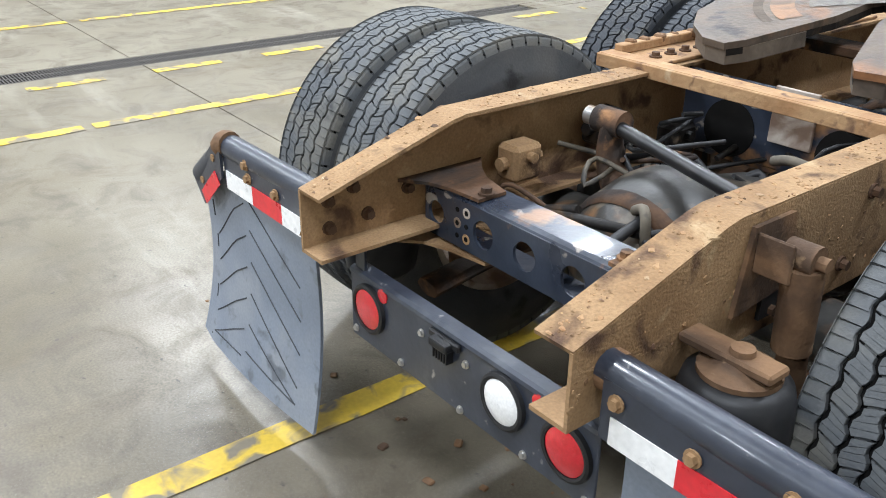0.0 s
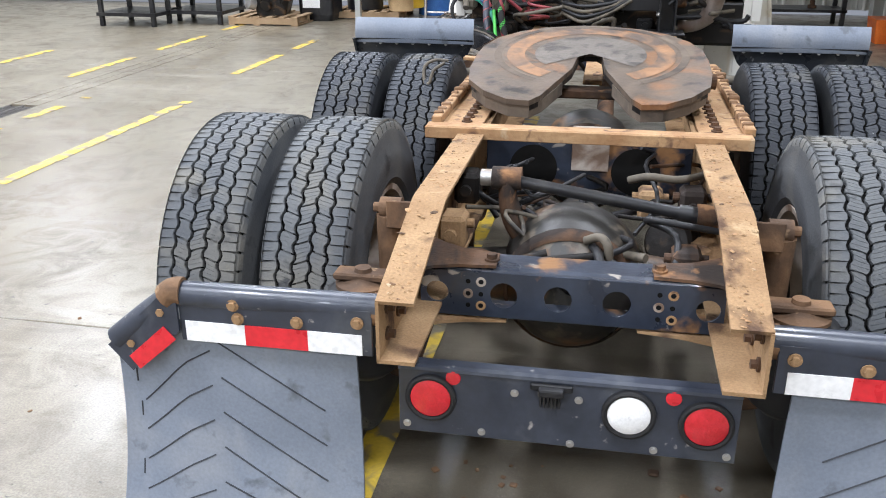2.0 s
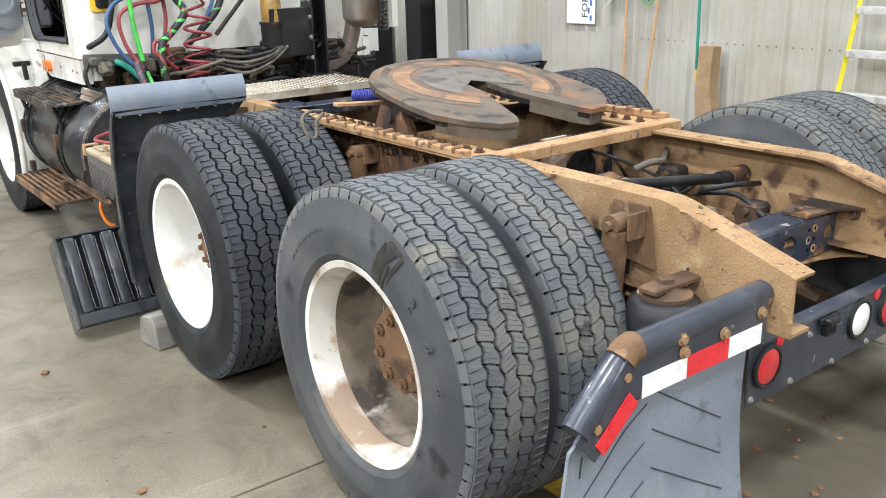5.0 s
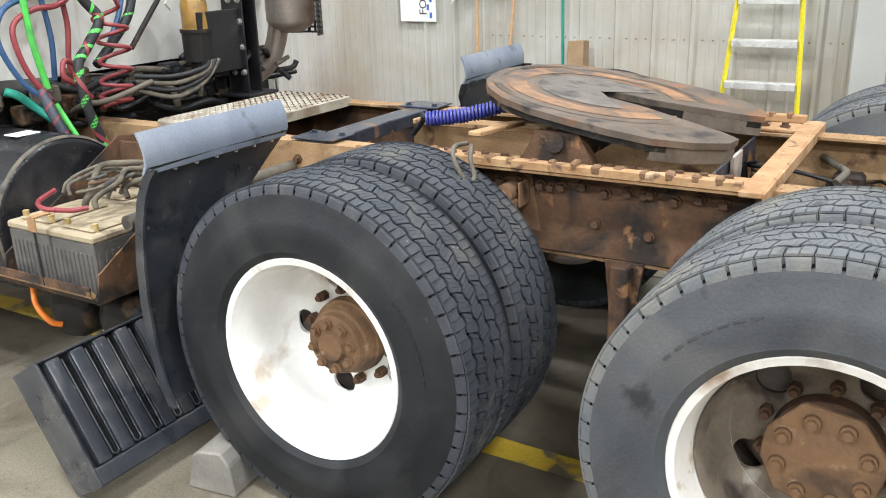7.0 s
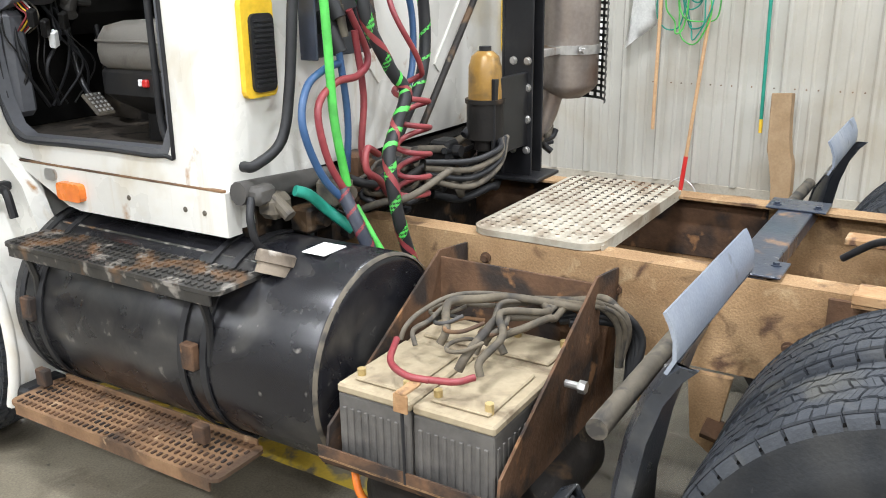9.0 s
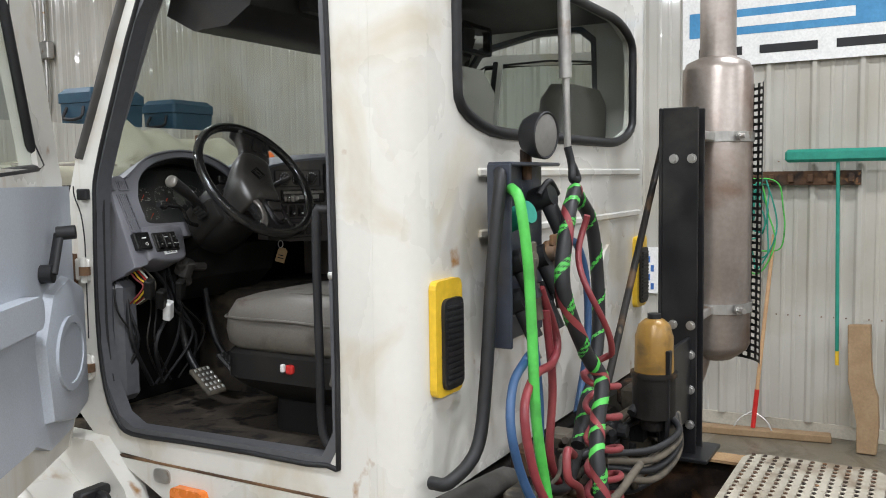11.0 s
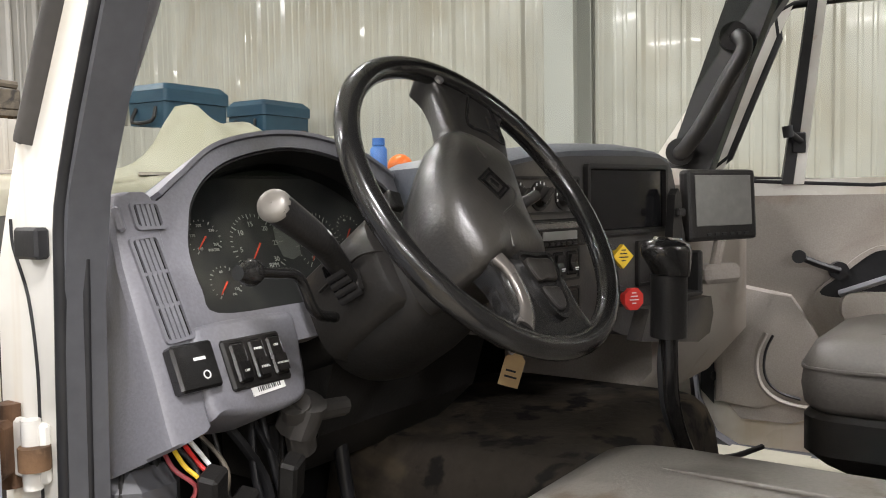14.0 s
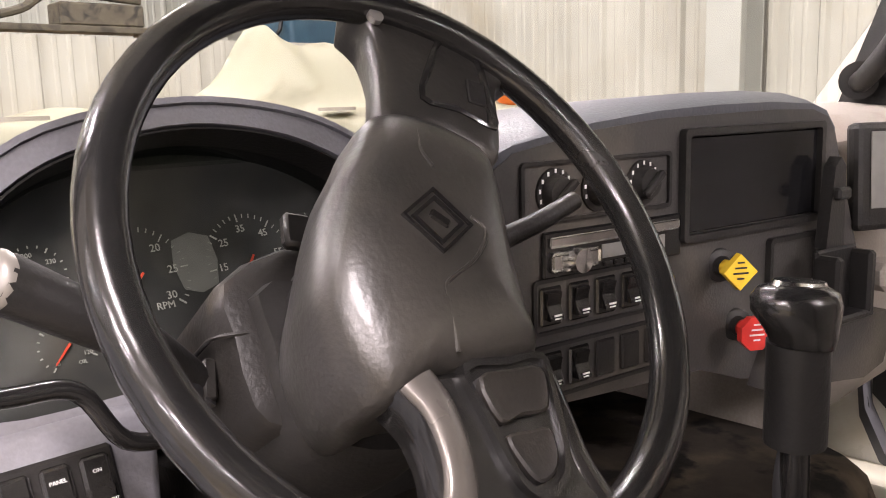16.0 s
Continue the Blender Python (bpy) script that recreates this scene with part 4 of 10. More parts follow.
# ---- wheels ----
def tyre_body(bm, R=0.513):
    half = [(0.0, R - 0.016), (0.075, R - 0.017), (0.112, R - 0.022), (0.1185, R - 0.027), (0.1265, R - 0.033), (0.1305, R - 0.047), (0.1312, R - 0.056), (0.1335, R - 0.063), (0.1395, R - 0.10), (0.1405, R - 0.102), (0.143, R - 0.125), (0.1425, R - 0.155), (0.138, R - 0.185), (0.1385, R - 0.19), (0.130, R - 0.205), (0.118, 0.295), (0.108, 0.288)]
    prof = half[::-1] + [(-a, r) for a, r in half[1:]]
    lathe(bm, prof, 72)


def tread_blocks(bm, R=0.513, pitches=58):
    """Five ribs parted by wavy grooves. The inner ribs are cut into blocks by S-shaped cross grooves; fine sipes lie on top of each block."""
    rows = [(-0.117, -0.0740), (-0.0645, -0.0280), (-0.0185, 0.0185), (0.0280, 0.0645), (0.0740, 0.117)]
    da = 2 * math.pi / pitches

    def edge(groove, a):
        if groove in (0, 5):
            return 0.0
        v = math.sin(2 * math.pi * (a / da + 0.5 * groove))
        return 0.0050 * max(-0.8, min(0.8, 1.25 * v))

    def slab(cells, r0, r1):
        base = [bm.verts.new((u, r0 * math.cos(a), r0 * math.sin(a))) for u, a in cells]
        top = [bm.verts.new((u, (r1 - 0.0072 * (abs(u) / 0.114) ** 3) * math.cos(a), (r1 - 0.0072 * (abs(u) / 0.114) ** 3) * math.sin(a))) for u, a in cells]
        bm.faces.new(top)
        n = len(cells)
        for q in range(n):
            bm.faces.new((base[q], base[(q + 1) % n], top[(q + 1) % n], top[q]))

    for ri, (u0, u1) in enumerate(rows):
        shoulder = ri in (0, 4)
        gap, bow = (0.022, 0.0) if shoulder else (0.085, 0.11 * (1 if ri % 2 else -1))
        off = 0.5 * (ri % 2)
        for p in range(pitches):
            def outline(s0, s1, inset):
                left, right = [], []
                for k in range(5):
                    a = (p + off + s0 + (s1 - s0) * k / 4) * da
                    left.append((u0 + inset + edge(ri, a - bow * da), a - bow * da))
                    right.append((u1 - inset + edge(ri + 1, a + bow * da), a + bow * da))
                mid = lambda s, k: ((u0 + u1) / 2, (p + off + s) * da)
                return left[::-1] + [mid(s0, 0)] + right + [mid(s1, 1)]
            slab(outline(gap / 2, 1 - gap / 2, 0.0), R - (0.024 if shoulder else 0.02), R - 0.0021)
            n = 2 if shoulder else 4
            step = (1 - gap) / n
            for h in range(n):
                slab(outline(gap / 2 + h * step + 0.010, gap / 2 + (h + 1) * step - 0.010, 0.0006), R - 0.0022, R)
    # bridges at the foot of the cross grooves
    for ri, (u0, u1) in enumerate(rows[1:4], 1):
        for p in range(pitches):
            a0, a1 = (p + 0.5 * (ri % 2) - 0.16) * da, (p + 0.5 * (ri % 2) + 0.16) * da
            vs = [bm.verts.new((u, (R - 0.0075) * math.cos(a), (R - 0.0075) * math.sin(a))) for u, a in ((u0 + 0.006, a0), (u1 - 0.006, a0), (u1 - 0.006, a1), (u0 + 0.006, a1))]
            bm.faces.new(vs)
    # shoulder lugs with a square notch between them
    for p in range(pitches):
        for sx in (-1, 1):
            a0, a1 = (p + 0.07) * da, (p + 0.93) * da
            vs = []
            for u, r in ((0.1165, R - 0.0085), (0.1205, R - 0.014), (0.1235, R - 0.024), (0.1255, R - 0.034)):
                vs.append([bm.verts.new((sx * (u + 0.002), r * math.cos(a), r * math.sin(a))) for a in (a0, a1)])
            for j in range(3):
                bm.faces.new((vs[j][0], vs[j][1], vs[j + 1][1], vs[j + 1][0]))
            for e in (0, 1):
                inner = [bm.verts.new((sx * (abs(v.co.x) - 0.012), v.co.y, v.co.z)) for v in (vs[0][e], vs[1][e], vs[2][e])]
                bm.faces.new((vs[0][e], vs[1][e], inner[1], inner[0]))
                bm.faces.new((vs[1][e], vs[2][e], inner[2], inner[1]))


def rim_mesh(bm, face=-1):
    """Barrel with lips; the disc sits deep, towards local +x."""
    prof = [(-0.125, 0.283), (-0.128, 0.300), (-0.122, 0.306), (-0.117, 0.300), (-0.112, 0.288), (-0.07, 0.274), (-0.02, 0.266), (0.04, 0.262), (0.09, 0.266), (0.112, 0.288), (0.118, 0.304)]
    lathe(bm, prof, 56)
    inner = [(-0.125, 0.283), (-0.10, 0.276), (-0.06, 0.266), (0.0, 0.256), (0.06, 0.249), (0.085, 0.236), (0.100, 0.215)]
    lathe(bm, inner, 56)


def disc_mesh(bm, x=0.10):
    """Wheel disc of five sectors, each with a round hand hole."""
    n, rc = 24, 0.181
    for k in range(5):
        mid = 2 * math.pi * (k + 0.5) / 5
        L = rc * math.pi / 5
        outer = rect_loop(-L, L, 0.10, 0.224, 0, rc, n)
        inner = circle(0, rc, 0.040, n, a0=math.pi / n)
        R = []
        for loop, dx in ((outer, 0.0), (inner, 0.0), (inner, 0.012)):
            R.append([bm.verts.new((x + dx - 0.02 * max(0.0, 0.16 - r), r * math.cos(mid + s_ / rc), r * math.sin(mid + s_ / rc))) for s_, r in loop])
        for i in range(n):
            j = (i + 1) % n
            bm.faces.new((R[0][i], R[0][j], R[1][j], R[1][i]))
            bm.faces.new((R[1][i], R[1][j], R[2][j], R[2][i]))
    lathe(bm, [(x - 0.002, 0.1005), (x - 0.006, 0.06)], 40)


def outer_wheel(m, paint, hub_mat, label, tread_mat, disc_mat, side_mat):
    """A wheel with its dish facing local -x."""
    bm = B()
    rim_mesh(bm)
    w = part("wheel", bm, paint, truck, label, 40, at=m)
    bm = B()
    disc_mesh(bm)
    bmesh.ops.remove_doubles(bm, verts=bm.verts, dist=0.0006)
    part("disc", bm, disc_mat, w, "steel wheel disc with round hand holes", 30)
    bm = B()
    tyre_body(bm)
    part("tyre", bm, side_mat, w, "black rubber truck tyre", 35)
    # near-black band below the blocks paints the shade of the grooves
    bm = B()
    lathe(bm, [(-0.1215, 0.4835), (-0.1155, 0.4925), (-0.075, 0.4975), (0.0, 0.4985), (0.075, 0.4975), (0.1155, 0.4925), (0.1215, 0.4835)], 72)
    part("groove_shade_band", bm, DARKVOID, w, "near-black band painting the shade of the tread grooves", 35)
    bm = B()
    tread_blocks(bm)
    tagged(part("tread", bm, tread_mat, w, "wavy ribbed tyre tread"), kind="stuff")
    if hub_mat:
        if paint is DUSTY_RIM:
            bm = B()
            lathe(bm, [(0.09, 0.122), (0.055, 0.120), (0.050, 0.112), (0.030, 0.108), (0.028, 0.0005)], 40)
            part("hub", bm, hub_mat, w, "grimy axle hub", 30)
            bm = B()
            prism(bm, [(0.128, 0.030), (0.070, 0.118), (-0.052, 0.122), (-0.128, 0.046), (-0.120, -0.060), (-0.040, -0.126), (0.078, -0.112), (0.124, -0.040)], 0.008, 0.026, "x")
            bmesh.ops.bevel(bm, geom=bm.edges[:], offset=0.004, segments=1, affect="EDGES")
            part("shaft_flange", bm, RUST_BROWN, w, "flat brown axle shaft flange", 30)
            spots = [(0.094 * math.cos(2 * math.pi * (i + 0.4) / 8), 0.094 * math.sin(2 * math.pi * (i + 0.4) / 8)) for i in range(8)]
            bm = B()
            rod(bm, (0, 0, 0), (-0.006, 0, 0), 0.019, 0.015, n=14)
            many("washer", bm, RUST_DARK, w, [pose(0.008, y, z) for y, z in spots], "dark greasy washer")
            many("hub_bolt", hex_bolt(0.012, 0.016), RUST_BROWN, w, [pose(0.003, y, z, 0, -90, 0) for y, z in spots], "worn rusty hub nut")
            bm = B()
            lathe(bm, [(-0.045, 0.2605), (0.0, 0.2548), (0.06, 0.2478), (0.085, 0.2348), (0.0985, 0.2150)], 56)
            part("barrel_grime", bm, MUD, w, "brown mud caked inside the rim barrel", 40)
        else:
            bm = B()
            lathe(bm, [(0.09, 0.118), (0.06, 0.115), (0.055, 0.108), (0.025, 0.100), (0.02, 0.093), (0.0, 0.090), (-0.008, 0.082), (-0.010, 0.048), (-0.024, 0.042), (-0.026, 0.0005)], 40)
            part("hub", bm, hub_mat, w, "rusty axle hub", 30)
            many("hub_bolt", hex_bolt(0.011, 0.018), hub_mat, w, [pose(-0.010, 0.068 * math.cos(2 * math.pi * i / 8), 0.068 * math.sin(2 * math.pi * i / 8), 0, -90, 0) for i in range(8)])
        bm = B()
        rod(bm, (0, 0, 0), (-0.026, 0, 0), 0.016, n=6)
        rod(bm, (-0.026, 0, 0), (-0.040, 0, 0), 0.0095, n=8)
        many("lug_nut", bm, RUST_DARK, w, [pose(0.097, 0.143 * math.cos(2 * math.pi * (i + 0.3) / 10), 0.143 * math.sin(2 * math.pi * (i + 0.3) / 10)) for i in range(10)], "rusty wheel nut")
    return w


AX_R, AX_F, HUB = 0.82, 2.17, 0.505
OUT, INN = 1.055, 0.745
WH_R, WH_F, WH_Z = 0.84, 2.15, 0.462
w_front = outer_wheel(pose(-OUT, WH_F, WH_Z, 35), WHITE_RIM, RUST_BROWN, "white painted steel wheel with drive tyre", TREAD, WHITE_RIM, RUBBER)
w_rear = outer_wheel(pose(-OUT, WH_R, WH_Z, 10), DUSTY_RIM, RUST_DARK, "dirty off-white steel wheel with brown centre", TREAD_DUSTY, MUD, RUBBER_DUSTY)
w_in = outer_wheel(pose(-INN, WH_F, WH_Z, 60, 0, 180), DIRTY_RIM, None, "inner dual wheel with drive tyre", TREAD, DIRTY_RIM, RUBBER)
w_in2 = outer_wheel(pose(-INN, WH_R, WH_Z, 75, 0, 180), DIRTY_RIM, None, "inner dual wheel with drive tyre", TREAD_DUSTY, DIRTY_RIM, RUBBER_DUSTY)
copy_thing(w_front, pose(OUT, WH_F, WH_Z, 0, 0, 180))
copy_thing(w_rear, pose(OUT, WH_R, WH_Z, 20, 0, 180))
copy_thing(w_in, pose(INN, WH_F, WH_Z, 0, 0, 0))
copy_thing(w_in2, pose(INN, WH_R, WH_Z, 50, 0, 0))
# steer wheel
sw = outer_wheel(pose(-1.02, 5.50, 0.462, 15), WHITE_RIM, RUST_BROWN, "white steer wheel with rusty hub", TREAD, WHITE_RIM, RUBBER)
copy_thing(sw, pose(1.02, 5.50, 0.462, 15, 0, 180))

# ---- axles and suspension ----
for y in (AX_R, AX_F):
    bm = B()
    sweep(bm, [(-0.62, y, HUB), (-0.3, y, HUB), (0.0, y, HUB), (0.3, y, HUB), (0.62, y, HUB)], lambda t: 0.075 + 0.05 * math.exp(-((t - 0.5) / 0.16) ** 2), 18, 4)
    lathe(bm, [(-0.25, 0.0005), (-0.24, 0.07), (-0.215, 0.13), (-0.17, 0.175), (-0.10, 0.205), (0.0, 0.215), (0.05, 0.21), (0.12, 0.17), (0.25, 0.11), (0.38, 0.07)], 32, pose(-0.02, y, HUB + 0.03, 0, -8, 90))
    part("drive_axle", bm, AXLE, truck, "greasy black drive axle housing with orange rust", 50)
    bm = B()
    lathe(bm, [(-0.155, 0.185), (-0.150, 0.196), (-0.12, 0.205), (-0.10, 0.20)], 32, pose(-0.02, y, HUB + 0.03, 0, -8, 90))
    part("rust_band", bm, RUST_DARK, truck, "rust-stained axle cover rim", 50)
for s in (-1, 1):
    for y in (0.30,):
        bm = B()
        lathe(bm, [(0.17, 0.0005), (0.17, 0.09), (0.20, 0.135), (0.26, 0.15), (0.33, 0.15), (0.38, 0.148), (0.415, 0.135), (0.425, 0.11), (0.425, 0.0005)], 32, pose(s * 0.545, y, 0.24, 0, -90, 0) @ Matrix.Diagonal((1, 0.70, 0.70, 1)))
        part("air_spring", bm, HOSE_BLACK, truck, "black rubber air spring", 50)
        bm = B()
        lathe(bm, [(0, 0.0005), (0.0, 0.105), (0.010, 0.105), (0.016, 0.07), (0.03, 0.035), (0.05, 0.03), (0.05, 0.0005)], 28, pose(s * 0.545, y, 0.666, 0, -90, 0) @ Matrix.Diagonal((1, 0.70, 0.70, 1)))
        box(bm, min(s * 0.432, s * 0.62), max(s * 0.432, s * 0.62), y - 0.03, y + 0.03, 0.685, 0.705, 0.005)
        part("air_spring_plate", bm, RUST_BROWN, truck, "rusty air spring plate", 30)
    for y in (0.50, 1.86):
        bm = B()
        rod(bm, (s * 0.52, y, 0.80), (s * 0.52, y + 0.06, 0.34), 0.030, n=18)
        rod(bm, (s * 0.52, y, 0.80), (s * 0.52, y + 0.015, 0.62), 0.038, n=18)
        part("shock_absorber", bm, RUST_BROWN, truck, "rusty shock absorber", 40)
        bm = B()
        prism(bm, [(y - 0.08, 0.68), (y + 0.10, 0.70), (y + 0.08, 0.86), (y - 0.05, 0.86)], min(s * 0.434, s * 0.444), max(s * 0.434, s * 0.444), "x")
        box(bm, min(s * 0.444, s * 0.52), max(s * 0.444, s * 0.52), y - 0.045, y - 0.037, 0.77, 0.85, 0.003)
        rod(bm, (s * 0.45, y, 0.815), (s * 0.565, y, 0.815), 0.014, n=12)
        rod(bm, (s * 0.485, y, 0.815), (s * 0.545, y, 0.815), 0.030, n=16)
        part("shock_bracket", bm, RUST_BROWN, truck, "rusty shock bracket", 30)
    bm = B()
    for y in (AX_R, AX_F):
        sweep(bm, [(s * 0.47, y - 0.42, 0.36), (s * 0.47, y - 0.1, 0.40), (s * 0.47, y + 0.2, 0.38), (s * 0.47, y + 0.58, 0.45)], 0.045, 8, 4, flat=0.6)
    part("spring_beam", bm, RUST_DARK, truck, "dark suspension beam", 40)
bm = B()
for y, tilt in ((AX_R, 0),):
    rod(bm, (-0.20, y - 0.01, 0.815), (0.315, y - 0.09, 0.765), 0.0185, n=20)
    rod(bm, (0.28, y - 0.085, 0.768), (0.36, y - 0.095, 0.762), 0.026, n=20)
part("torque_rod", bm, BLACK, truck, "glossy black torque rod", 40)
bm = B()
sweep(bm, [(-0.15, AX_R + 0.0, 0.62), (-0.20, AX_R, 0.68), (-0.225, AX_R, 0.75), (-0.225, AX_R, 0.83)], lambda t: 0.062 - 0.028 * t, 12, 4, flat=0.7)
rod(bm, (-0.275, AX_R, 0.82), (-0.185, AX_R, 0.82), 0.036, n=20)
rod(bm, (0.33, AX_R - 0.09, 0.765), (0.42, AX_R - 0.09, 0.765), 0.034, n=18)
split("torque_rod_bracket", bm, RUST_DARK, truck, "rusty torque rod bracket", 40)
bm = B()
rod(bm, (-0.31, AX_R, 0.82), (-0.275, AX_R, 0.82), 0.026, n=14)
part("rod_end", bm, STEEL, truck, "bare steel rod end", 40)

# ---- fifth wheel ----
FW = pose(-0.02, 1.73, 1.055, 9.5)
half = [(0.10, 0.385), (0.20, 0.36), (0.30, 0.30), (0.385, 0.205), (0.43, 0.09), (0.442, -0.02), (0.445, -0.17), (0.43, -0.30), (0.36, -0.41), (0.27, -0.485), (0.19, -0.495), (0.155, -0.44), (0.062, -0.15), (0.052, -0.06), (0.045, 0.02), (0.025, 0.05)]
outline = [(-x, y) for x, y in half[::-1]] + half
bm = B()
prism(bm, outline, -0.020, 0.0, "z", FW)
fw = part("fifth_wheel_plate", bm, FW_TOP, truck, "greasy worn fifth wheel plate with V throat, rust rings")
bm = B()
prism(bm, [(x * 0.985, y * 0.985) for x, y in outline], -0.040, -0.020, "z", FW)
part("plate_skirt", bm, BLACK_SEMI, fw, "grey-brown cast edge of the plate")
for s in (-1, 1):
    bm = B()
    prism(bm, [(s * 0.42, -0.30), (s * 0.355, -0.405), (s * 0.265, -0.48), (s * 0.19, -0.49), (s * 0.15, -0.43), (s * 0.09, -0.25), (s * 0.20, -0.20)], -0.066, -0.021, "z", FW)
    part("plate_horn", bm, CASTEDGE, fw, "thick rear horn of the plate")
for r0, r1, mt, h in ((0.345, 0.375, CASTEDGE, 0.0012), (0.255, 0.325, FW_RING, 0.0015), (0.0, 0.215, FW_GREASE, 0.0018)):
    bm = B()
    n = 60
    a0, a1 = (radians(-58), radians(238)) if r0 else (radians(-40), radians(220))
    for i in range(n):
        ta, tb = a0 + (a1 - a0) * i / n, a0 + (a1 - a0) * (i + 1) / n
        q = []
        for t, r in ((ta, r0), (tb, r0), (tb, r1), (ta, r1)):
            q.append(bm.verts.new(FW @ Vector((r * math.cos(t), 0.02 + r * math.sin(t), h))))
        bm.faces.new(q)
    bmesh.ops.remove_doubles(bm, verts=bm.verts, dist=1e-5)
    part("worn_ring", bm, mt, fw, "rubbed ring on the plate")
bm = B()
for s in (-1, 1):
    prism(bm, [(1.60, 0.89), (1.86, 0.89), (1.80, 1.0), (1.66, 1.0)], s * 0.40 - 0.04, s * 0.40 + 0.0, "x")
    rod(bm, (s * 0.33, 1.73, 0.97), (s * 0.46, 1.73, 0.97), 0.03, n=16)
box(bm, -0.40, 0.40, 1.68, 1.78, 0.895, 0.93, 0.006)
part("fifth_wheel_bracket", bm, RUST_DARK, truck, "rusty fifth wheel pivot bracket")
for s in (-1, 1):
    bm = B()
    xa, xb = sorted((s * 0.36, s * 0.53))
    box(bm, xa, xb, 1.16, 2.42, 0.887, 0.897, 0.002)
    xa, xb = sorted((s * 0.50, s * 0.535))
    box(bm, xa, xb, 1.16, 2.42, 0.897, 0.925, 0.003)
    part("slide_rail", bm, RUST_ORANGE, truck, "orange rusted slide rail")
    bm = B()
    box(bm, -0.022, 0.022, 0, 0.034, 0, 0.03, 0.006)
    jit = random.Random(61)
    many("slide_tooth", bm, RUST_BROWN, truck, [pose(s * 0.518 + jit.uniform(-0.006, 0.006), 1.205 + i * 0.07 + jit.uniform(-0.006, 0.006), 0.908 + jit.uniform(-0.005, 0.004), jit.uniform(-9, 9), jit.uniform(-9, 9), jit.uniform(-14, 14)) @ Matrix.Diagonal((jit.uniform(0.6, 1.0), jit.uniform(0.55, 0.9), jit.uniform(0.7, 0.95), 1)) for i in range(17)], "rusty slide tooth")
    many("bolt", hex_bolt(0.013, 0.016), RUST_DARK, truck, [pose(s * 0.42, 1.217 + i * 0.07, 0.897) for i in range(17)])
    many("bolt", hex_bolt(0.013, 0.022), RUST_DARK, truck, [pose(s * 0.443, 1.217 + i * 0.07, 0.835 + 0.008 * math.sin(i * 2.3), 0, s * 90, 0) for i in range(17)])
bm = B()
box(bm, -0.545, 0.525, 1.10, 1.165, 0.888, 0.906, 0.003)
box(bm, -0.545, 0.525, 1.095, 1.103, 0.865, 0.904, 0.002)
part("slide_end_bar", bm, RUST_ORANGE, truck, "orange rusted end bar")
bm = B()
box(bm, -0.36, 0.36, 1.30, 1.31, 0.64, 0.87, 0.003)
box(bm, -0.41, 0.41, 1.31, 1.38, 0.62, 0.64, 0.003)
part("crossmember", bm, CROSSPAINT, truck, "blue-black crossmember with chipped paint")
# the plate is solid: near-black discs paint two shaded openings on it
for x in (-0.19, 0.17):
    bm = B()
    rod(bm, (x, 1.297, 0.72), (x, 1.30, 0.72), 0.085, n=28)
    part("opening_shade_disc", bm, DARKVOID, truck, "near-black disc painted for a shaded opening in the crossmember")
bm = B()
box(bm, -0.055, 0.075, 1.285, 1.296, 0.72, 0.88, 0.002)
part("plate_bracket", bm, DIRTY_RIM, truck, "off-white bracket plate with bolt holes")

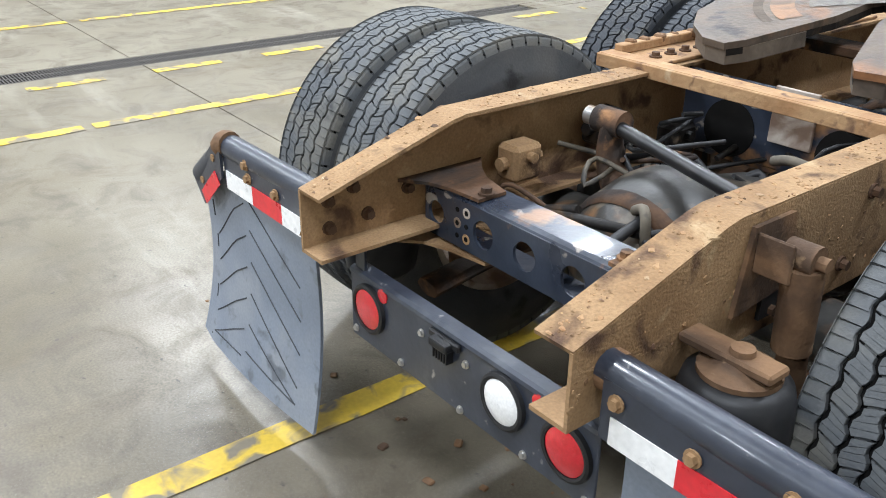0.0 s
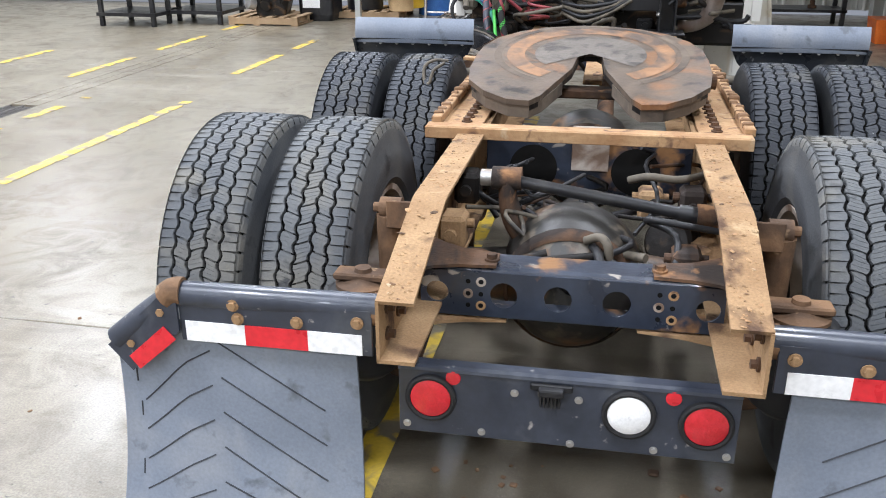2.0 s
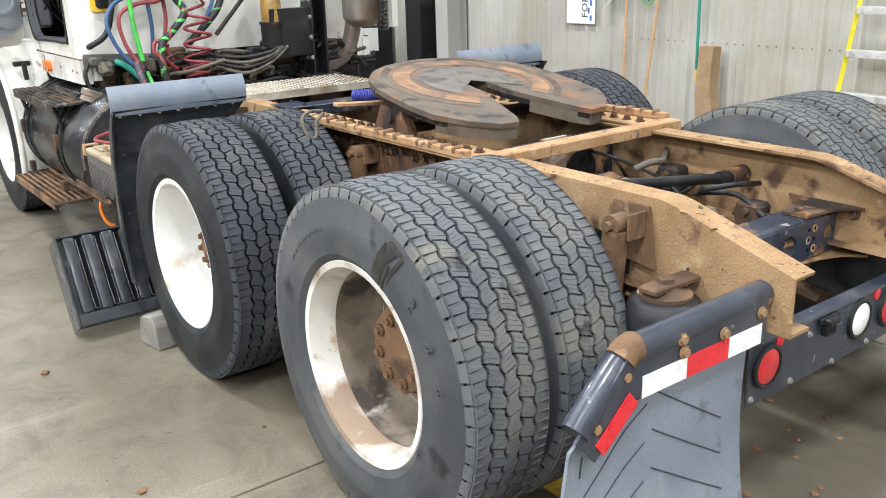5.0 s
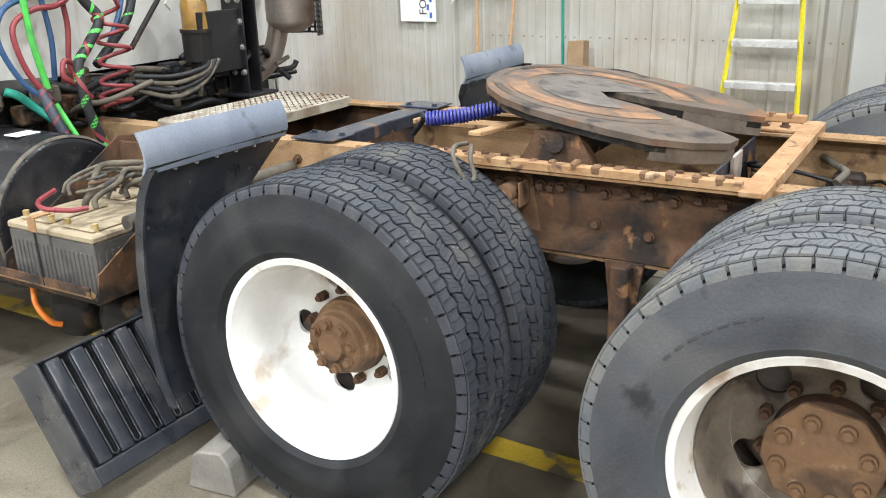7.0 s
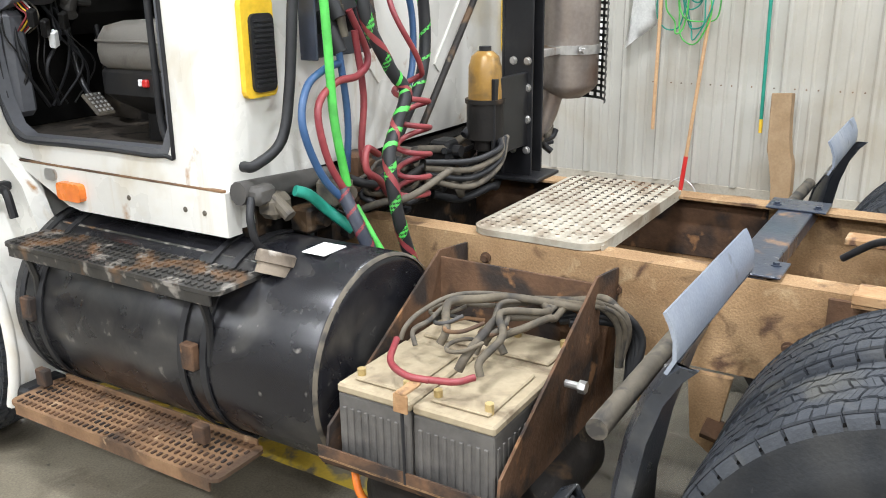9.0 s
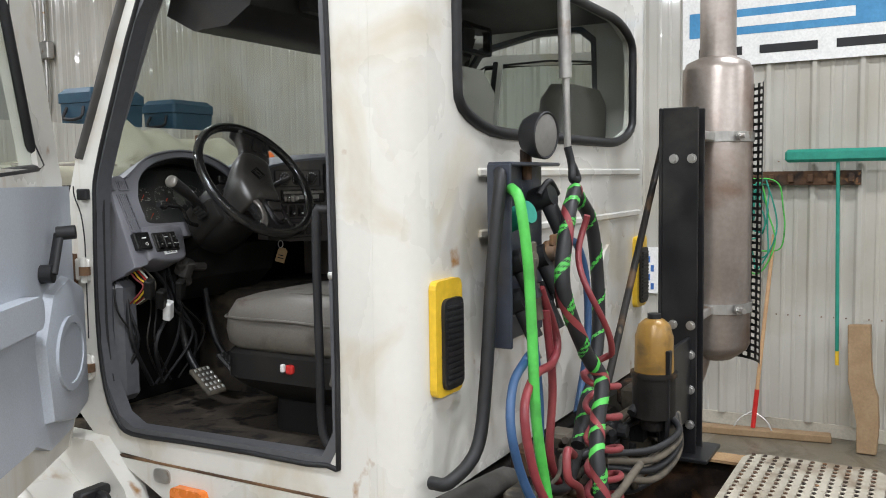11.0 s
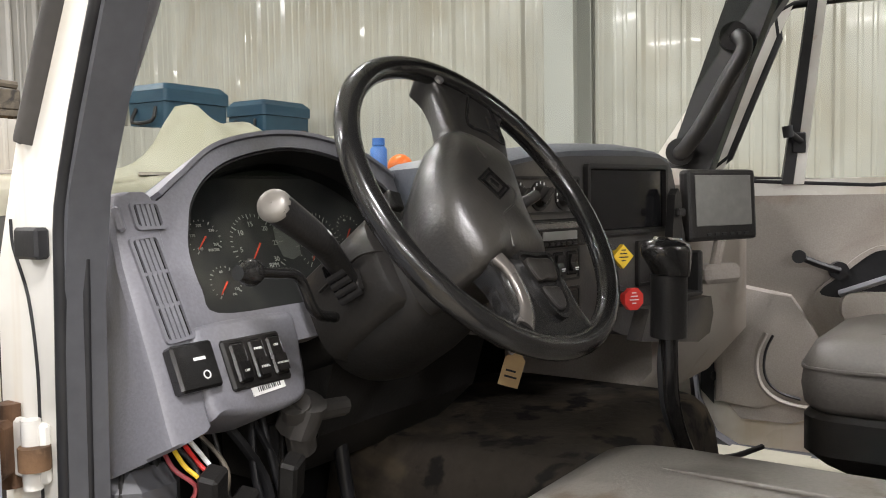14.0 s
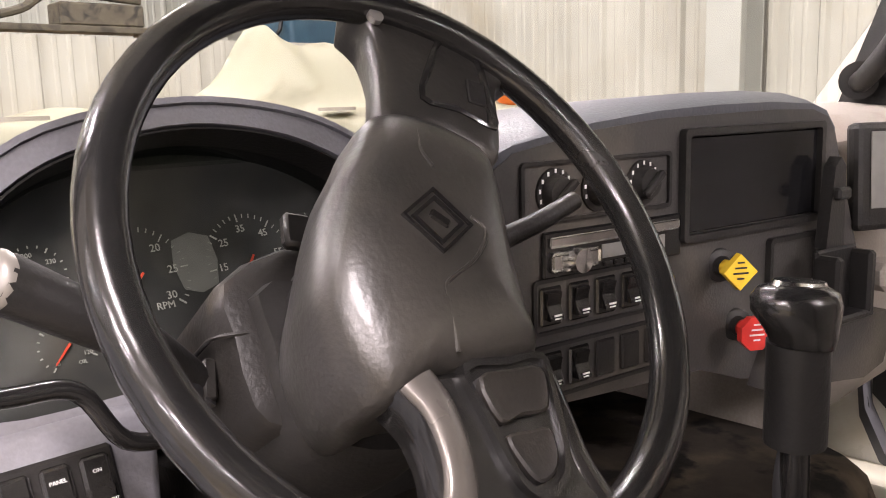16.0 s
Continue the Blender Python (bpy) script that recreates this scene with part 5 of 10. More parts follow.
# ---- truck: middle of the frame ----
# mudguards ahead of the front drive wheels
def mudguard(s):
    bm = B()
    a, b = sorted((s * 0.62, s * 1.23))
    strip(bm, [(2.655, 0.955), (2.640, 0.985), (2.642, 1.02), (2.652, 1.05), (2.664, 1.072)], a, b, 0.008, "x")
    part("splash_flap", bm, FLAP, truck, "blue-grey rubber top flap of the mudguard", 50)
    bm = B()
    arc = [(2.640, 0.975), (2.668, 0.945), (2.70, 0.89), (2.728, 0.80), (2.748, 0.68), (2.756, 0.55), (2.750, 0.42), (2.732, 0.30), (2.70, 0.21)]
    inn = [0.62, 0.63, 0.66, 0.74, 0.83, 0.90, 0.93, 0.92, 0.88]
    rows_ = []
    for (y, z), xi in zip(arc, inn):
        rows_.append([bm.verts.new((s * x, y + dy, z)) for x, dy in ((xi, 0.0), (0.5 * (xi + 1.23), 0.004), (1.21, 0.0), (1.235, -0.016), (1.235, -0.050), (1.226, -0.050), (1.226, -0.010), (1.20, -0.008), (0.5 * (xi + 1.23), -0.004), (xi, -0.008))])
    for ra, rb in zip(rows_, rows_[1:]):
        for i in range(10):
            bm.faces.new((ra[i], ra[(i + 1) % 10], rb[(i + 1) % 10], rb[i]))
    bm.faces.new(rows_[0])
    bm.faces.new(rows_[-1][::-1])
    g = part("quarter_fender", bm, FLAP_BLACK, truck, "scuffed black plastic quarter fender with a turned edge", 50)
    many("rivet", hex_bolt(0.006, 0.008), STEEL, g, [pose(s * (0.68 + i * 0.085), 2.660, 0.948, 50, 0, 0) for i in range(7)])
    # lower flap, bent outwards
    M = pose(s * 1.15, 2.885, 0.20, -31, 0, 0)
    bm = B()
    box(bm, -0.31, 0.31, 0.008, 0.016, -0.215, 0.215, 0.003, M)
    box(bm, -0.31, 0.31, -0.026, 0.008, -0.215, -0.155, 0.006, M)
    box(bm, -0.318, -0.306, -0.03, 0.12, -0.215, 0.215, 0.004, M)
    box(bm, 0.306, 0.318, -0.03, 0.06, -0.215, 0.215, 0.004, M)
    box(bm, -0.31, 0.31, -0.026, 0.04, 0.206, 0.215, 0.003, M)
    lf = split("lower_flap", bm, FLAP_BLACK, truck, "ribbed black plastic lower mud flap", 30)
    for k in range(7):
        xx = -0.258 + k * 0.086
        bm = B()
        box(bm, xx - 0.026, xx + 0.026, -0.026, 0.0075, -0.154, 0.204, 0.009, M, seg=2)
        part("flap_rib", bm, FLAP_BLACK, lf, "glossy raised flap rib", 40)
        if k < 6:
            # near-black strip on the channel floor, shade put in as colour
            bm = B()
            box(bm, xx + 0.028, xx + 0.058, 0.0045, 0.0075, -0.153, 0.204, 0.0, M)
            part("channel_shade", bm, DARKVOID, lf, "near-black strip painting the shade between the ribs")
            bm = B()
            sweep(bm, [M @ Vector(p) for p in ((xx + 0.030, -0.020, 0.19), (xx + 0.031, -0.020, -0.11), (xx + 0.034, -0.020, -0.140), (xx + 0.043, -0.020, -0.146), (xx + 0.052, -0.020, -0.140), (xx + 0.055, -0.020, -0.11), (xx + 0.056, -0.020, 0.19))], 0.0035, 6, 4)
            part("channel_rim", bm, FLAP_BLACK, lf, "glossy channel rim", 60)
    bm = B()
    rod(bm, (s * 0.44, 2.79, 0.79), (s * 1.20, 2.79, 0.785), 0.024, n=16)
    part("fender_tube", bm, CABLE_GREY, truck, "dusty steel fender support tube", 40)


mudguard(-1)
mudguard(1)

# crossbar, deck plate, coil
bm = B()
box(bm, -0.42, 0.42, 2.64, 2.75, 0.84, 0.893, 0.004)
for s in (-1, 1):
    box(bm, s * 0.36 - 0.07, s * 0.36 + 0.07, 2.60, 2.79, 0.8935, 0.900, 0.002)
    for y in (2.63, 2.76):
        bolt(bm, (s * 0.33, y, 0.90), (0, 0, 1), 0.010, 0.010)
part("crossbar", bm, CROSSPAINT, truck, "grey steel crossbar between the frame rails")
bm = B()
prism(bm, rounded(-0.43, 0.40, 3.10, 3.53, 0.07, 5), 0.888, 0.908)
strip(bm, [(3.10, 0.90), (3.098, 0.87)], -0.39, 0.37, 0.006, "x")
deck = part("deck_plate", bm, DECK, truck, "cream perforated aluminium deck plate")
bm = B()
for i in range(22):
    for j in range(11):
        x, y = -0.39 + i * 0.0355, 3.135 + j * 0.0365
        lathe(bm, [(0.0, 0.012), (0.0045, 0.009), (0.0055, 0.0068)], 8, pose(x, y, 0.908, 0, -90, 0))
tagged(part("grip_bump", bm, DECK, deck, "raised grip rings", 60), kind="stuff")
bm = B()
for i in range(22):
    for j in range(11):
        prism(bm, circle(-0.39 + i * 0.0365, 3.135 + j * 0.0365, 0.0068, 8), 0.9075, 0.9126)
tagged(part("perforation", bm, RUST_DARK, deck, "dark round holes"), kind="stuff")
bm = B()
n = 150
pts = []
for i in range(n + 1):
    t = i / n
    c = Vector((-0.24, 2.32, 0.965)).lerp(Vector((-0.12, 2.04, 1.02)), t) + Vector((0, 0, -0.012 * math.sin(math.pi * t)))
    a = t * 24 * 2 * math.pi
    pts.append(c + 0.024 * (math.cos(a) * Vector((0.92, 0.39, 0)) + math.sin(a) * Vector((0, 0, 1))))
sweep(bm, pts, 0.006, 5, 1)
part("coil_hose", bm, COIL_BLUE, truck, "blue coiled air hose", 60)
bm = B()
sweep(bm, [(-0.05, 2.5, 0.86), (-0.1, 2.42, 0.93), (-0.2, 2.36, 0.97), (-0.24, 2.32, 0.965)], 0.011, 8)
part("air_hose", bm, HOSE_BLACK, truck, "", 60)
# release handle and tie bars beside the fifth wheel
bm = B()
box(bm, -0.62, -0.30, 1.93, 1.975, 0.93, 0.945, 0.003, pose(0, 0, 0.02, 0, 4, 0))
box(bm, -0.05, 0.03, 1.95, 2.5, 0.90, 0.92, 0.003)
part("tie_bar", bm, RUST_ORANGE, truck, "orange rusted flat bar")
bm = B()
sweep(bm, [(-0.62, 1.94, 0.985), (-0.68, 1.95, 0.985), (-0.72, 1.93, 0.96), (-0.715, 1.90, 0.90), (-0.69, 1.88, 0.90), (-0.675, 1.90, 0.95), (-0.63, 1.92, 0.98)], 0.007, 8, 5)
part("release_handle", bm, CABLE_GREY, truck, "bare wire release handle", 60)
# engine-side clutter between the rails
rnd = random.Random(21)
for k in range(26):
    bm = B()
    x0, y0 = rnd.uniform(-0.32, 0.30), rnd.uniform(0.45, 1.3)
    pts = [(x0, y0, rnd.uniform(0.60, 0.72))]
    for j in range(4):
        p = pts[-1]
        pts.append((max(-0.40, min(0.40, p[0] + rnd.uniform(-0.2, 0.2))), p[1] + rnd.uniform(-0.12, 0.2), max(0.56, min(0.82, p[2] + rnd.uniform(-0.06, 0.06)))))
    sweep(bm, pts, rnd.choice((0.007, 0.010, 0.014)), 7, 4)
    part("brake_line", bm, rnd.choice((HOSE_BLACK, RUST_DARK, CABLE_GREY, BLACK_SEMI)), truck, "", 60)
for k, (x, y, z) in enumerate(((-0.36, 0.62, 0.72), (-0.37, 0.95, 0.75), (0.34, 0.98, 0.72), (-0.3, 1.2, 0.68), (0.3, 0.6, 0.66), (0.22, 1.15, 0.66))):
    bm = B()
    box(bm, x - 0.04, x + 0.04, y - 0.05, y + 0.05, z - 0.05, z + 0.05, 0.012)
    rod(bm, (x, y - 0.07, z), (x, y + 0.07, z), 0.018, n=10)
    rod(bm, (x - 0.06, y, z + 0.02), (x + 0.06, y, z + 0.02), 0.014, n=10)
    part("valve", bm, rnd.choice((RUST_DARK, BLACK_SEMI, RUST)), truck, "grimy brake valve", 30)
bm = B()
lathe(bm, [(0, 0.0005), (0, 0.07), (0.012, 0.082), (0.06, 0.082), (0.066, 0.088), (0.074, 0.088), (0.08, 0.08), (0.14, 0.075), (0.15, 0.0005)], 28, pose(0.27, AX_R + 0.12, 0.60, 0, 20, 60))
part("brake_chamber", bm, BLACK_SEMI, truck, "black brake chamber", 40)
bm = B()
sweep(bm, [(0.02, AX_R - 0.18, 0.70), (0.06, AX_R - 0.2, 0.72), (0.085, AX_R - 0.22, 0.70), (0.09, AX_R - 0.22, 0.63)], 0.013, 8)
sweep(bm, [(0.42, 1.08, 0.80), (0.30, 1.0, 0.79), (0.2, 0.98, 0.80), (0.14, 1.0, 0.78)], 0.013, 8)
split("vent_hose", bm, CABLE_GREY, truck, "", 60)
# hangers between the wheels
for s in (-1, 1):
    bm = B()
    prism(bm, [(1.44, 0.62), (1.56, 0.62), (1.535, 0.40), (1.50, 0.30), (1.465, 0.40)], min(s * 0.434, s * 0.452), max(s * 0.434, s * 0.452), "x")
    box(bm, min(s * 0.452, s * 0.50), max(s * 0.452, s * 0.50), 1.47, 1.53, 0.30, 0.62, 0.006)
    part("spring_hanger", bm, RUST_DARK, truck, "rusty suspension hanger")
    bm = B()
    prism(bm, [(0.52, 0.64), (0.66, 0.64), (0.66, 0.75), (0.52, 0.75)], min(s * 0.4325, s * 0.441), max(s * 0.4325, s * 0.441), "x")
    bolt(bm, (s * 0.441, 0.60, 0.71), (s, 0, 0), 0.016, 0.02)
    part("tow_plate", bm, BLACK, truck, "black bolted plate")
    for y in (1.95, 2.9, 2.75):
        bm = B()
        prism(bm, [(y - 0.06, 0.60), (y + 0.06, 0.60), (y + 0.04, 0.40), (y - 0.02, 0.36)], min(s * 0.436, s * 0.46), max(s * 0.436, s * 0.46), "x")
        part("frame_bracket", bm, RUST, truck, "tan rusty frame bracket")
bm = B()
rod(bm, (0.05, AX_F + 0.3, 0.55), (0.05, 4.2, 0.62), 0.045, n=18)
part("drive_shaft", bm, RUST_DARK, truck, "dark drive shaft", 40)

# ---- fuel tank, steps, battery box ----
TX, TZ, TR = -0.82, 0.60, 0.315
bm = B()
lathe(bm, [(3.58, 0.0005), (3.58, TR - 0.03), (3.585, TR - 0.012), (3.60, TR), (4.86, TR), (4.875, TR - 0.012), (4.88, TR - 0.03), (4.88, 0.0005)], 56, Matrix.Translation((TX, 0, TZ)) @ Matrix(((0, -1, 0, 0), (1, 0, 0, 0), (0, 0, 1, 0), (0, 0, 0, 1))))
tank = part("fuel_tank", bm, TANK_BLACK, truck, "round black painted fuel tank", 40)
bm = B()
lathe(bm, [(3.582, TR - 0.010), (3.584, TR - 0.007), (3.588, TR - 0.003), (3.592, TR - 0.0005)], 56, Matrix.Translation((TX, 0, TZ)) @ Matrix(((0, -1, 0, 0), (1, 0, 0, 0), (0, 0, 1, 0), (0, 0, 0, 1))))
part("weld_seam", bm, CABLE_GREY, tank, "worn bare seam", 40)
for y in (3.98, 4.72):
    bm = B()
    for k in range(2):
        yy = y + (0.0 if k == 0 else 0.09)
        lathe(bm, [(yy - 0.012, TR + 0.003), (yy - 0.012, TR + 0.010), (yy + 0.012, TR + 0.010), (yy + 0.012, TR + 0.003)], 48, Matrix.Translation((TX, 0, TZ)) @ Matrix(((0, -1, 0, 0), (1, 0, 0, 0), (0, 0, 1, 0), (0, 0, 0, 1))), closed=True)
    part("tank_strap", bm, HOSE_BLACK, tank, "rubber lined steel strap", 40)
    bm = B()
    box(bm, -1.16, -1.13, y + 0.02, y + 0.07, 0.60, 0.68, 0.004)
    box(bm, -1.15, -1.12, y + 0.02, y + 0.07, 0.36, 0.42, 0.004)
    split("strap_bracket", bm, RUST_DARK, tank, "rusty strap bracket")
bm = B()
lathe(bm, [(0, 0.05), (0.03, 0.048), (0.032, 0.056), (0.06, 0.056), (0.066, 0.05), (0.066, 0.0005)], 24, pose(-0.985, 3.84, TZ + 0.265, 0, -65, 0) @ pose(0, 0, 0, 0, 0, 0))
part("fuel_cap", bm, MUD, tank, "dirty metal fuel cap", 30)
bm = B()
box(bm, -0.90, -0.80, 3.72, 3.80, 0.9105, 0.9135, 0.0, pose(0, 0, 0.004))
part("paper_tag", bm, PAPER, tank, "white paper tag")


def step_plate(z, x0, x1, mt, name_label, lugs):
    bm = B()
    prism(bm, rounded(x0, x1, 3.87, 4.82, 0.03, 3), z - 0.012, z)
    box(bm, x0 + 0.002, x0 + 0.012, 3.9, 4.79, z - 0.045, z - 0.012, 0.002)
    box(bm, x1 - 0.012, x1 - 0.002, 3.9, 4.79, z - 0.035, z + 0.02, 0.002)
    st = part("step", bm, mt, truck, name_label)
    bm = B()
    for i in range(38):
        for j in range(6):
            y = 3.90 + i * 0.0238 + (0.012 if j % 2 else 0)
            x = x0 + 0.02 + j * (x1 - x0 - 0.04) / 5
            box(bm, x - 0.009, x + 0.009, y - 0.004, y + 0.004, z - 0.001, z + 0.005)
    tagged(part("grip_teeth", bm, lugs, st, "raised grip teeth"), kind="stuff")
    bm = B()
    for y in (3.96, 4.74):
        if z > 0.6:
            sweep(bm, [(x0 + 0.02, y, z - 0.02), (x0 + 0.05, y, z - 0.12), (-1.13, y, TZ + 0.02)], 0.012, 6, 2)
        else:
            sweep(bm, [(x0 + 0.02, y, z - 0.022), (x1 - 0.02, y, z - 0.024), (x1 + 0.09, y, z + 0.0)], 0.012, 6, 2)
    split("step_bracket", bm, BLACK, st)


step_plate(0.865, -1.17, -0.95, STEP_BLACK, "black diamond-grip upper step with rust spots", STEP_BLACK)
step_plate(0.335, -1.24, -1.03, RUST_BROWN, "rusty lower step with grip teeth", RUST_DARK)

bm = B()
box(bm, -1.16, -0.44, 3.04, 3.52, 0.455, 0.47, 0.003)
strip(bm, [(-1.16, 0.47), (-1.175, 0.475), (-1.19, 0.50), (-1.19, 0.53)], 3.03, 3.53, 0.006, "y")
prism(bm, [(-1.17, 0.46), (-0.44, 0.46), (-0.44, 0.86), (-0.60, 0.88), (-1.15, 0.56)], 3.030, 3.038, "y")
prism(bm, [(-1.17, 0.46), (-0.44, 0.46), (-0.44, 0.86), (-0.60, 0.88), (-1.15, 0.56)], 3.525, 3.533, "y")
box(bm, -0.60, -0.592, 3.03, 3.53, 0.60, 0.86, 0.002)
tray = part("battery_box", bm, RUST_DARK, truck, "open rusty steel battery box")
bm = B()
rod(bm, (-0.80, 3.03, 0.655), (-0.80, 2.985, 0.655), 0.010, n=10)
rod(bm, (-0.80, 2.992, 0.655), (-0.80, 2.972, 0.655), 0.017, n=6)
part("box_bolt", bm, STEEL, tray, "bare steel bolt through the box side", 30)
bm = B()
rod(bm, (-1.185, 3.03, 0.500), (-1.185, 3.53, 0.500), 0.011, n=10)
part("box_rim", bm, RUST_ORANGE, tray, "orange rusted front rim", 40)
for k, s in enumerate(((3.055, 3.275), (3.285, 3.505))):
    for j, (xa, xb) in enumerate(((-1.135, -0.83), (-0.82, -0.62))):
        bt = thing("battery", "dusty grey truck battery with cables", "battery", pose((xa + xb) / 2 - 0.046, (s[0] + s[1]) / 2 - 0.014, 0.521, 0, 0, 0.8), "batteries")
        w, d = (xb - xa) / 2, (s[1] - s[0]) / 2
        bm = B()
        box(bm, -w, w, -d, d, 0.0, 0.185, 0.004)
        rb = B()
        for q in range(9):
            yy = -d + 0.02 + q * (2 * d - 0.04) / 8
            box(rb, -w - 0.004, -w + 0.002, yy - 0.006, yy + 0.006, 0.01, 0.15, 0.002)
        for q in range(11):
            xx = -w + 0.02 + q * (2 * w - 0.04) / 10
            box(rb, xx - 0.006, xx + 0.006, -d - 0.003, -d + 0.002, 0.01, 0.15, 0.001)
        case = part("case", bm, BATT_SIDE, bt, "dusty ribbed battery case")
        split("case_rib", rb, BATT_SIDE, case)
        bm = B()
        box(bm, -w - 0.003, w + 0.003, -d - 0.002, d + 0.002, 0.186, 0.212, 0.006)
        box(bm, -w + 0.03, w - 0.03, -d + 0.03, d - 0.03, 0.212, 0.222, 0.004)
        part("lid", bm, BATT_TOP, bt, "tan dusty battery lid")
        if j == 0 and k == 0:
            bm = B()
            box(bm, w - 0.115, w - 0.025, -d - 0.0035, -d - 0.002, 0.05, 0.16, 0.0)
            part("worn_label", bm, DIRTY_RIM, bt, "faded pale label")
        for q in (-1, 1):
            bm = B()
            rod(bm, (-w + 0.05 if j == 0 else w - 0.05, q * (d - 0.04), 0.212), (-w + 0.05 if j == 0 else w - 0.05, q * (d - 0.04), 0.24), 0.011, n=12)
            part("terminal", bm, BRASS, bt)
rnd = random.Random(33)
for k in range(8):
    bm = B()
    x, y = rnd.uniform(-1.04, -0.82), rnd.uniform(3.12, 3.46)
    ye = 3.07 + 0.018 * k
    lift = rnd.uniform(0.02, 0.06)
    pts = [(x, y, 0.742), (x + 0.015, y + rnd.uniform(-0.02, 0.02), 0.775)]
    for t in (0.25, 0.5, 0.75):
        pts.append((x + (-0.62 - x) * t + rnd.uniform(-0.03, 0.03), y + (ye - y) * t * t + rnd.uniform(-0.05, 0.05), 0.768 + lift * math.sin(math.pi * t) + rnd.uniform(0.0, 0.02)))
    pts += [(-0.615 + 0.01 * (k % 3), ye, 0.79), (-0.60, 3.02 - 0.008 * (k % 4), 0.80 + 0.012 * (k % 3)), (-0.575, 2.975 - 0.01 * (k % 4), 0.74), (-0.57, 2.97, 0.62)]
    sweep(bm, pts, (0.012, 0.007, 0.010, 0.008)[k % 4], 8, 6)
    part("battery_cable", bm, (CABLE_DUSTY, CABLE_GREY)[k % 2], truck, "dusty battery cable", 60)
for k in range(6):
    bm = B()
    x, y = rnd.uniform(-0.98, -0.75), rnd.uniform(3.15, 3.42)
    r = rnd.uniform(0.035, 0.06)
    sweep(bm, [(x + r * 1.5 * math.cos(a * 0.9), y + r * math.sin(a * 0.9), 0.762 + 0.008 * a) for a in range(6)], 0.0055, 8, 5)
    part("battery_cable", bm, (CABLE_DUSTY, RUST_BROWN, CABLE_DARK)[k % 3], truck, "dusty battery cable", 60)
bm = B()
sweep(bm, [(-1.12, 3.24, 0.748), (-1.13, 3.30, 0.752), (-1.09, 3.37, 0.756), (-0.99, 3.42, 0.765)], 0.009, 8)
sweep(bm, [(-1.12, 3.25, 0.748), (-1.10, 3.18, 0.750), (-1.06, 3.15, 0.752)], 0.009, 8)
part("battery_cable", bm, RED_HOSE, truck, "red battery cable", 60)
for k in range(4):
    bm = B()
    sweep(bm, [(-0.62, 3.10 + k * 0.03, 0.74), (-0.56, 3.02, 0.74 + k * 0.015), (-0.53, 2.96 - k * 0.012, 0.70), (-0.56, 2.95, 0.55), (-0.5, 3.0, 0.45)], 0.012, 8)
    part("power_cable", bm, HOSE_BLACK, truck, "", 60)
bm = B()
rod(bm, (-1.193, 3.265, 0.50), (-1.193, 3.27, 0.72), 0.0045, n=8)
clamp = part("battery_clamp", bm, HOSE_BLACK, truck, "thin dark battery hold-down rod")
bm = B()
box(bm, -1.20, -1.13, 3.255, 3.285, 0.735, 0.743, 0.002)
box(bm, -1.20, -1.193, 3.25, 3.29, 0.69, 0.738, 0.002)
split("clamp_hook", bm, RUST_ORANGE, clamp, "rusty clamp hook")
for y in (3.12, 3.40):
    bm = B()
    lathe(bm, [(-1.06, 0.0005), (-1.055, 0.06), (-1.04, 0.10), (-1.01, 0.115), (-0.55, 0.115), (-0.52, 0.10), (-0.50, 0.0005)], 32, pose(0, y, 0.325))
    part("air_tank", bm, BLACK_SEMI, truck, "grimy black air tank", 50)
bm = B()
sweep(bm, [(-1.09, 3.5, 0.42), (-1.11, 3.47, 0.36), (-1.10, 3.42, 0.30), (-1.07, 3.40, 0.28)], 0.011, 8)
part("drain_line", bm, AMBER, truck, "orange and black drain line", 60)

# ---- back of the cab ----
bm = B()
box(bm, -0.86, 0.86, 4.02, 4.50, 0.78, 1.05, 0.02)
box(bm, -0.40, 0.40, 3.95, 4.6, 0.62, 1.02, 0.03)
part("cab_underframe", bm, BLACK_SEMI, truck, "black greasy cab underframe and transmission")
rnd = random.Random(71)
for k in range(30):
    bm = B()
    pts = [(rnd.uniform(-0.75, 0.55), rnd.uniform(3.80, 4.0), rnd.uniform(0.90, 1.12))]
    for j in range(4):
        p = pts[-1]
        pts.append((p[0] + rnd.uniform(-0.05, 0.22), max(3.70, min(4.02, p[1] + rnd.uniform(-0.08, 0.06))), max(0.86, min(1.14, p[2] + rnd.uniform(-0.06, 0.05)))))
    sweep(bm, pts, rnd.choice((0.006, 0.009, 0.012, 0.015)), 7, 4)
    part("chassis_hose", bm, rnd.choice((HOSE_BLACK, HOSE_BLACK, BLACK_SEMI, CABLE_GREY)), truck, "", 60)
for k in range(14):
    bm = B()
    x, y, z = rnd.uniform(-0.7, 0.5), rnd.uniform(3.86, 4.0), rnd.uniform(0.88, 1.08)
    box(bm, x - 0.05, x + 0.05, y - 0.04, y + 0.04, z - 0.04, z + 0.04, 0.01)
    rod(bm, (x, y - 0.07, z), (x, y, z), 0.022, n=10)
    part("air_valve", bm, rnd.choice((BLACK_SEMI, HOSE_BLACK, CABLE_GREY, RUST_DARK)), truck, "black air valve", 30)
bm = B()
sweep(bm, [(-0.94, 3.99, 1.07), (-0.6, 3.97, 1.05), (-0.55, 3.97, 1.04)], 0.035, 10, 3)
box(bm, -0.93, -0.85, 3.92, 3.98, 1.035, 1.09, 0.012)
part("cab_mount", bm, CABLE_DARK, truck, "dusty cab mount", 40)
bm = B()
box(bm, -0.89, -0.80, 3.90, 3.98, 0.985, 1.06, 0.02)
rod(bm, (-0.86, 3.87, 1.0), (-0.86, 3.93, 1.05), 0.02, n=10)
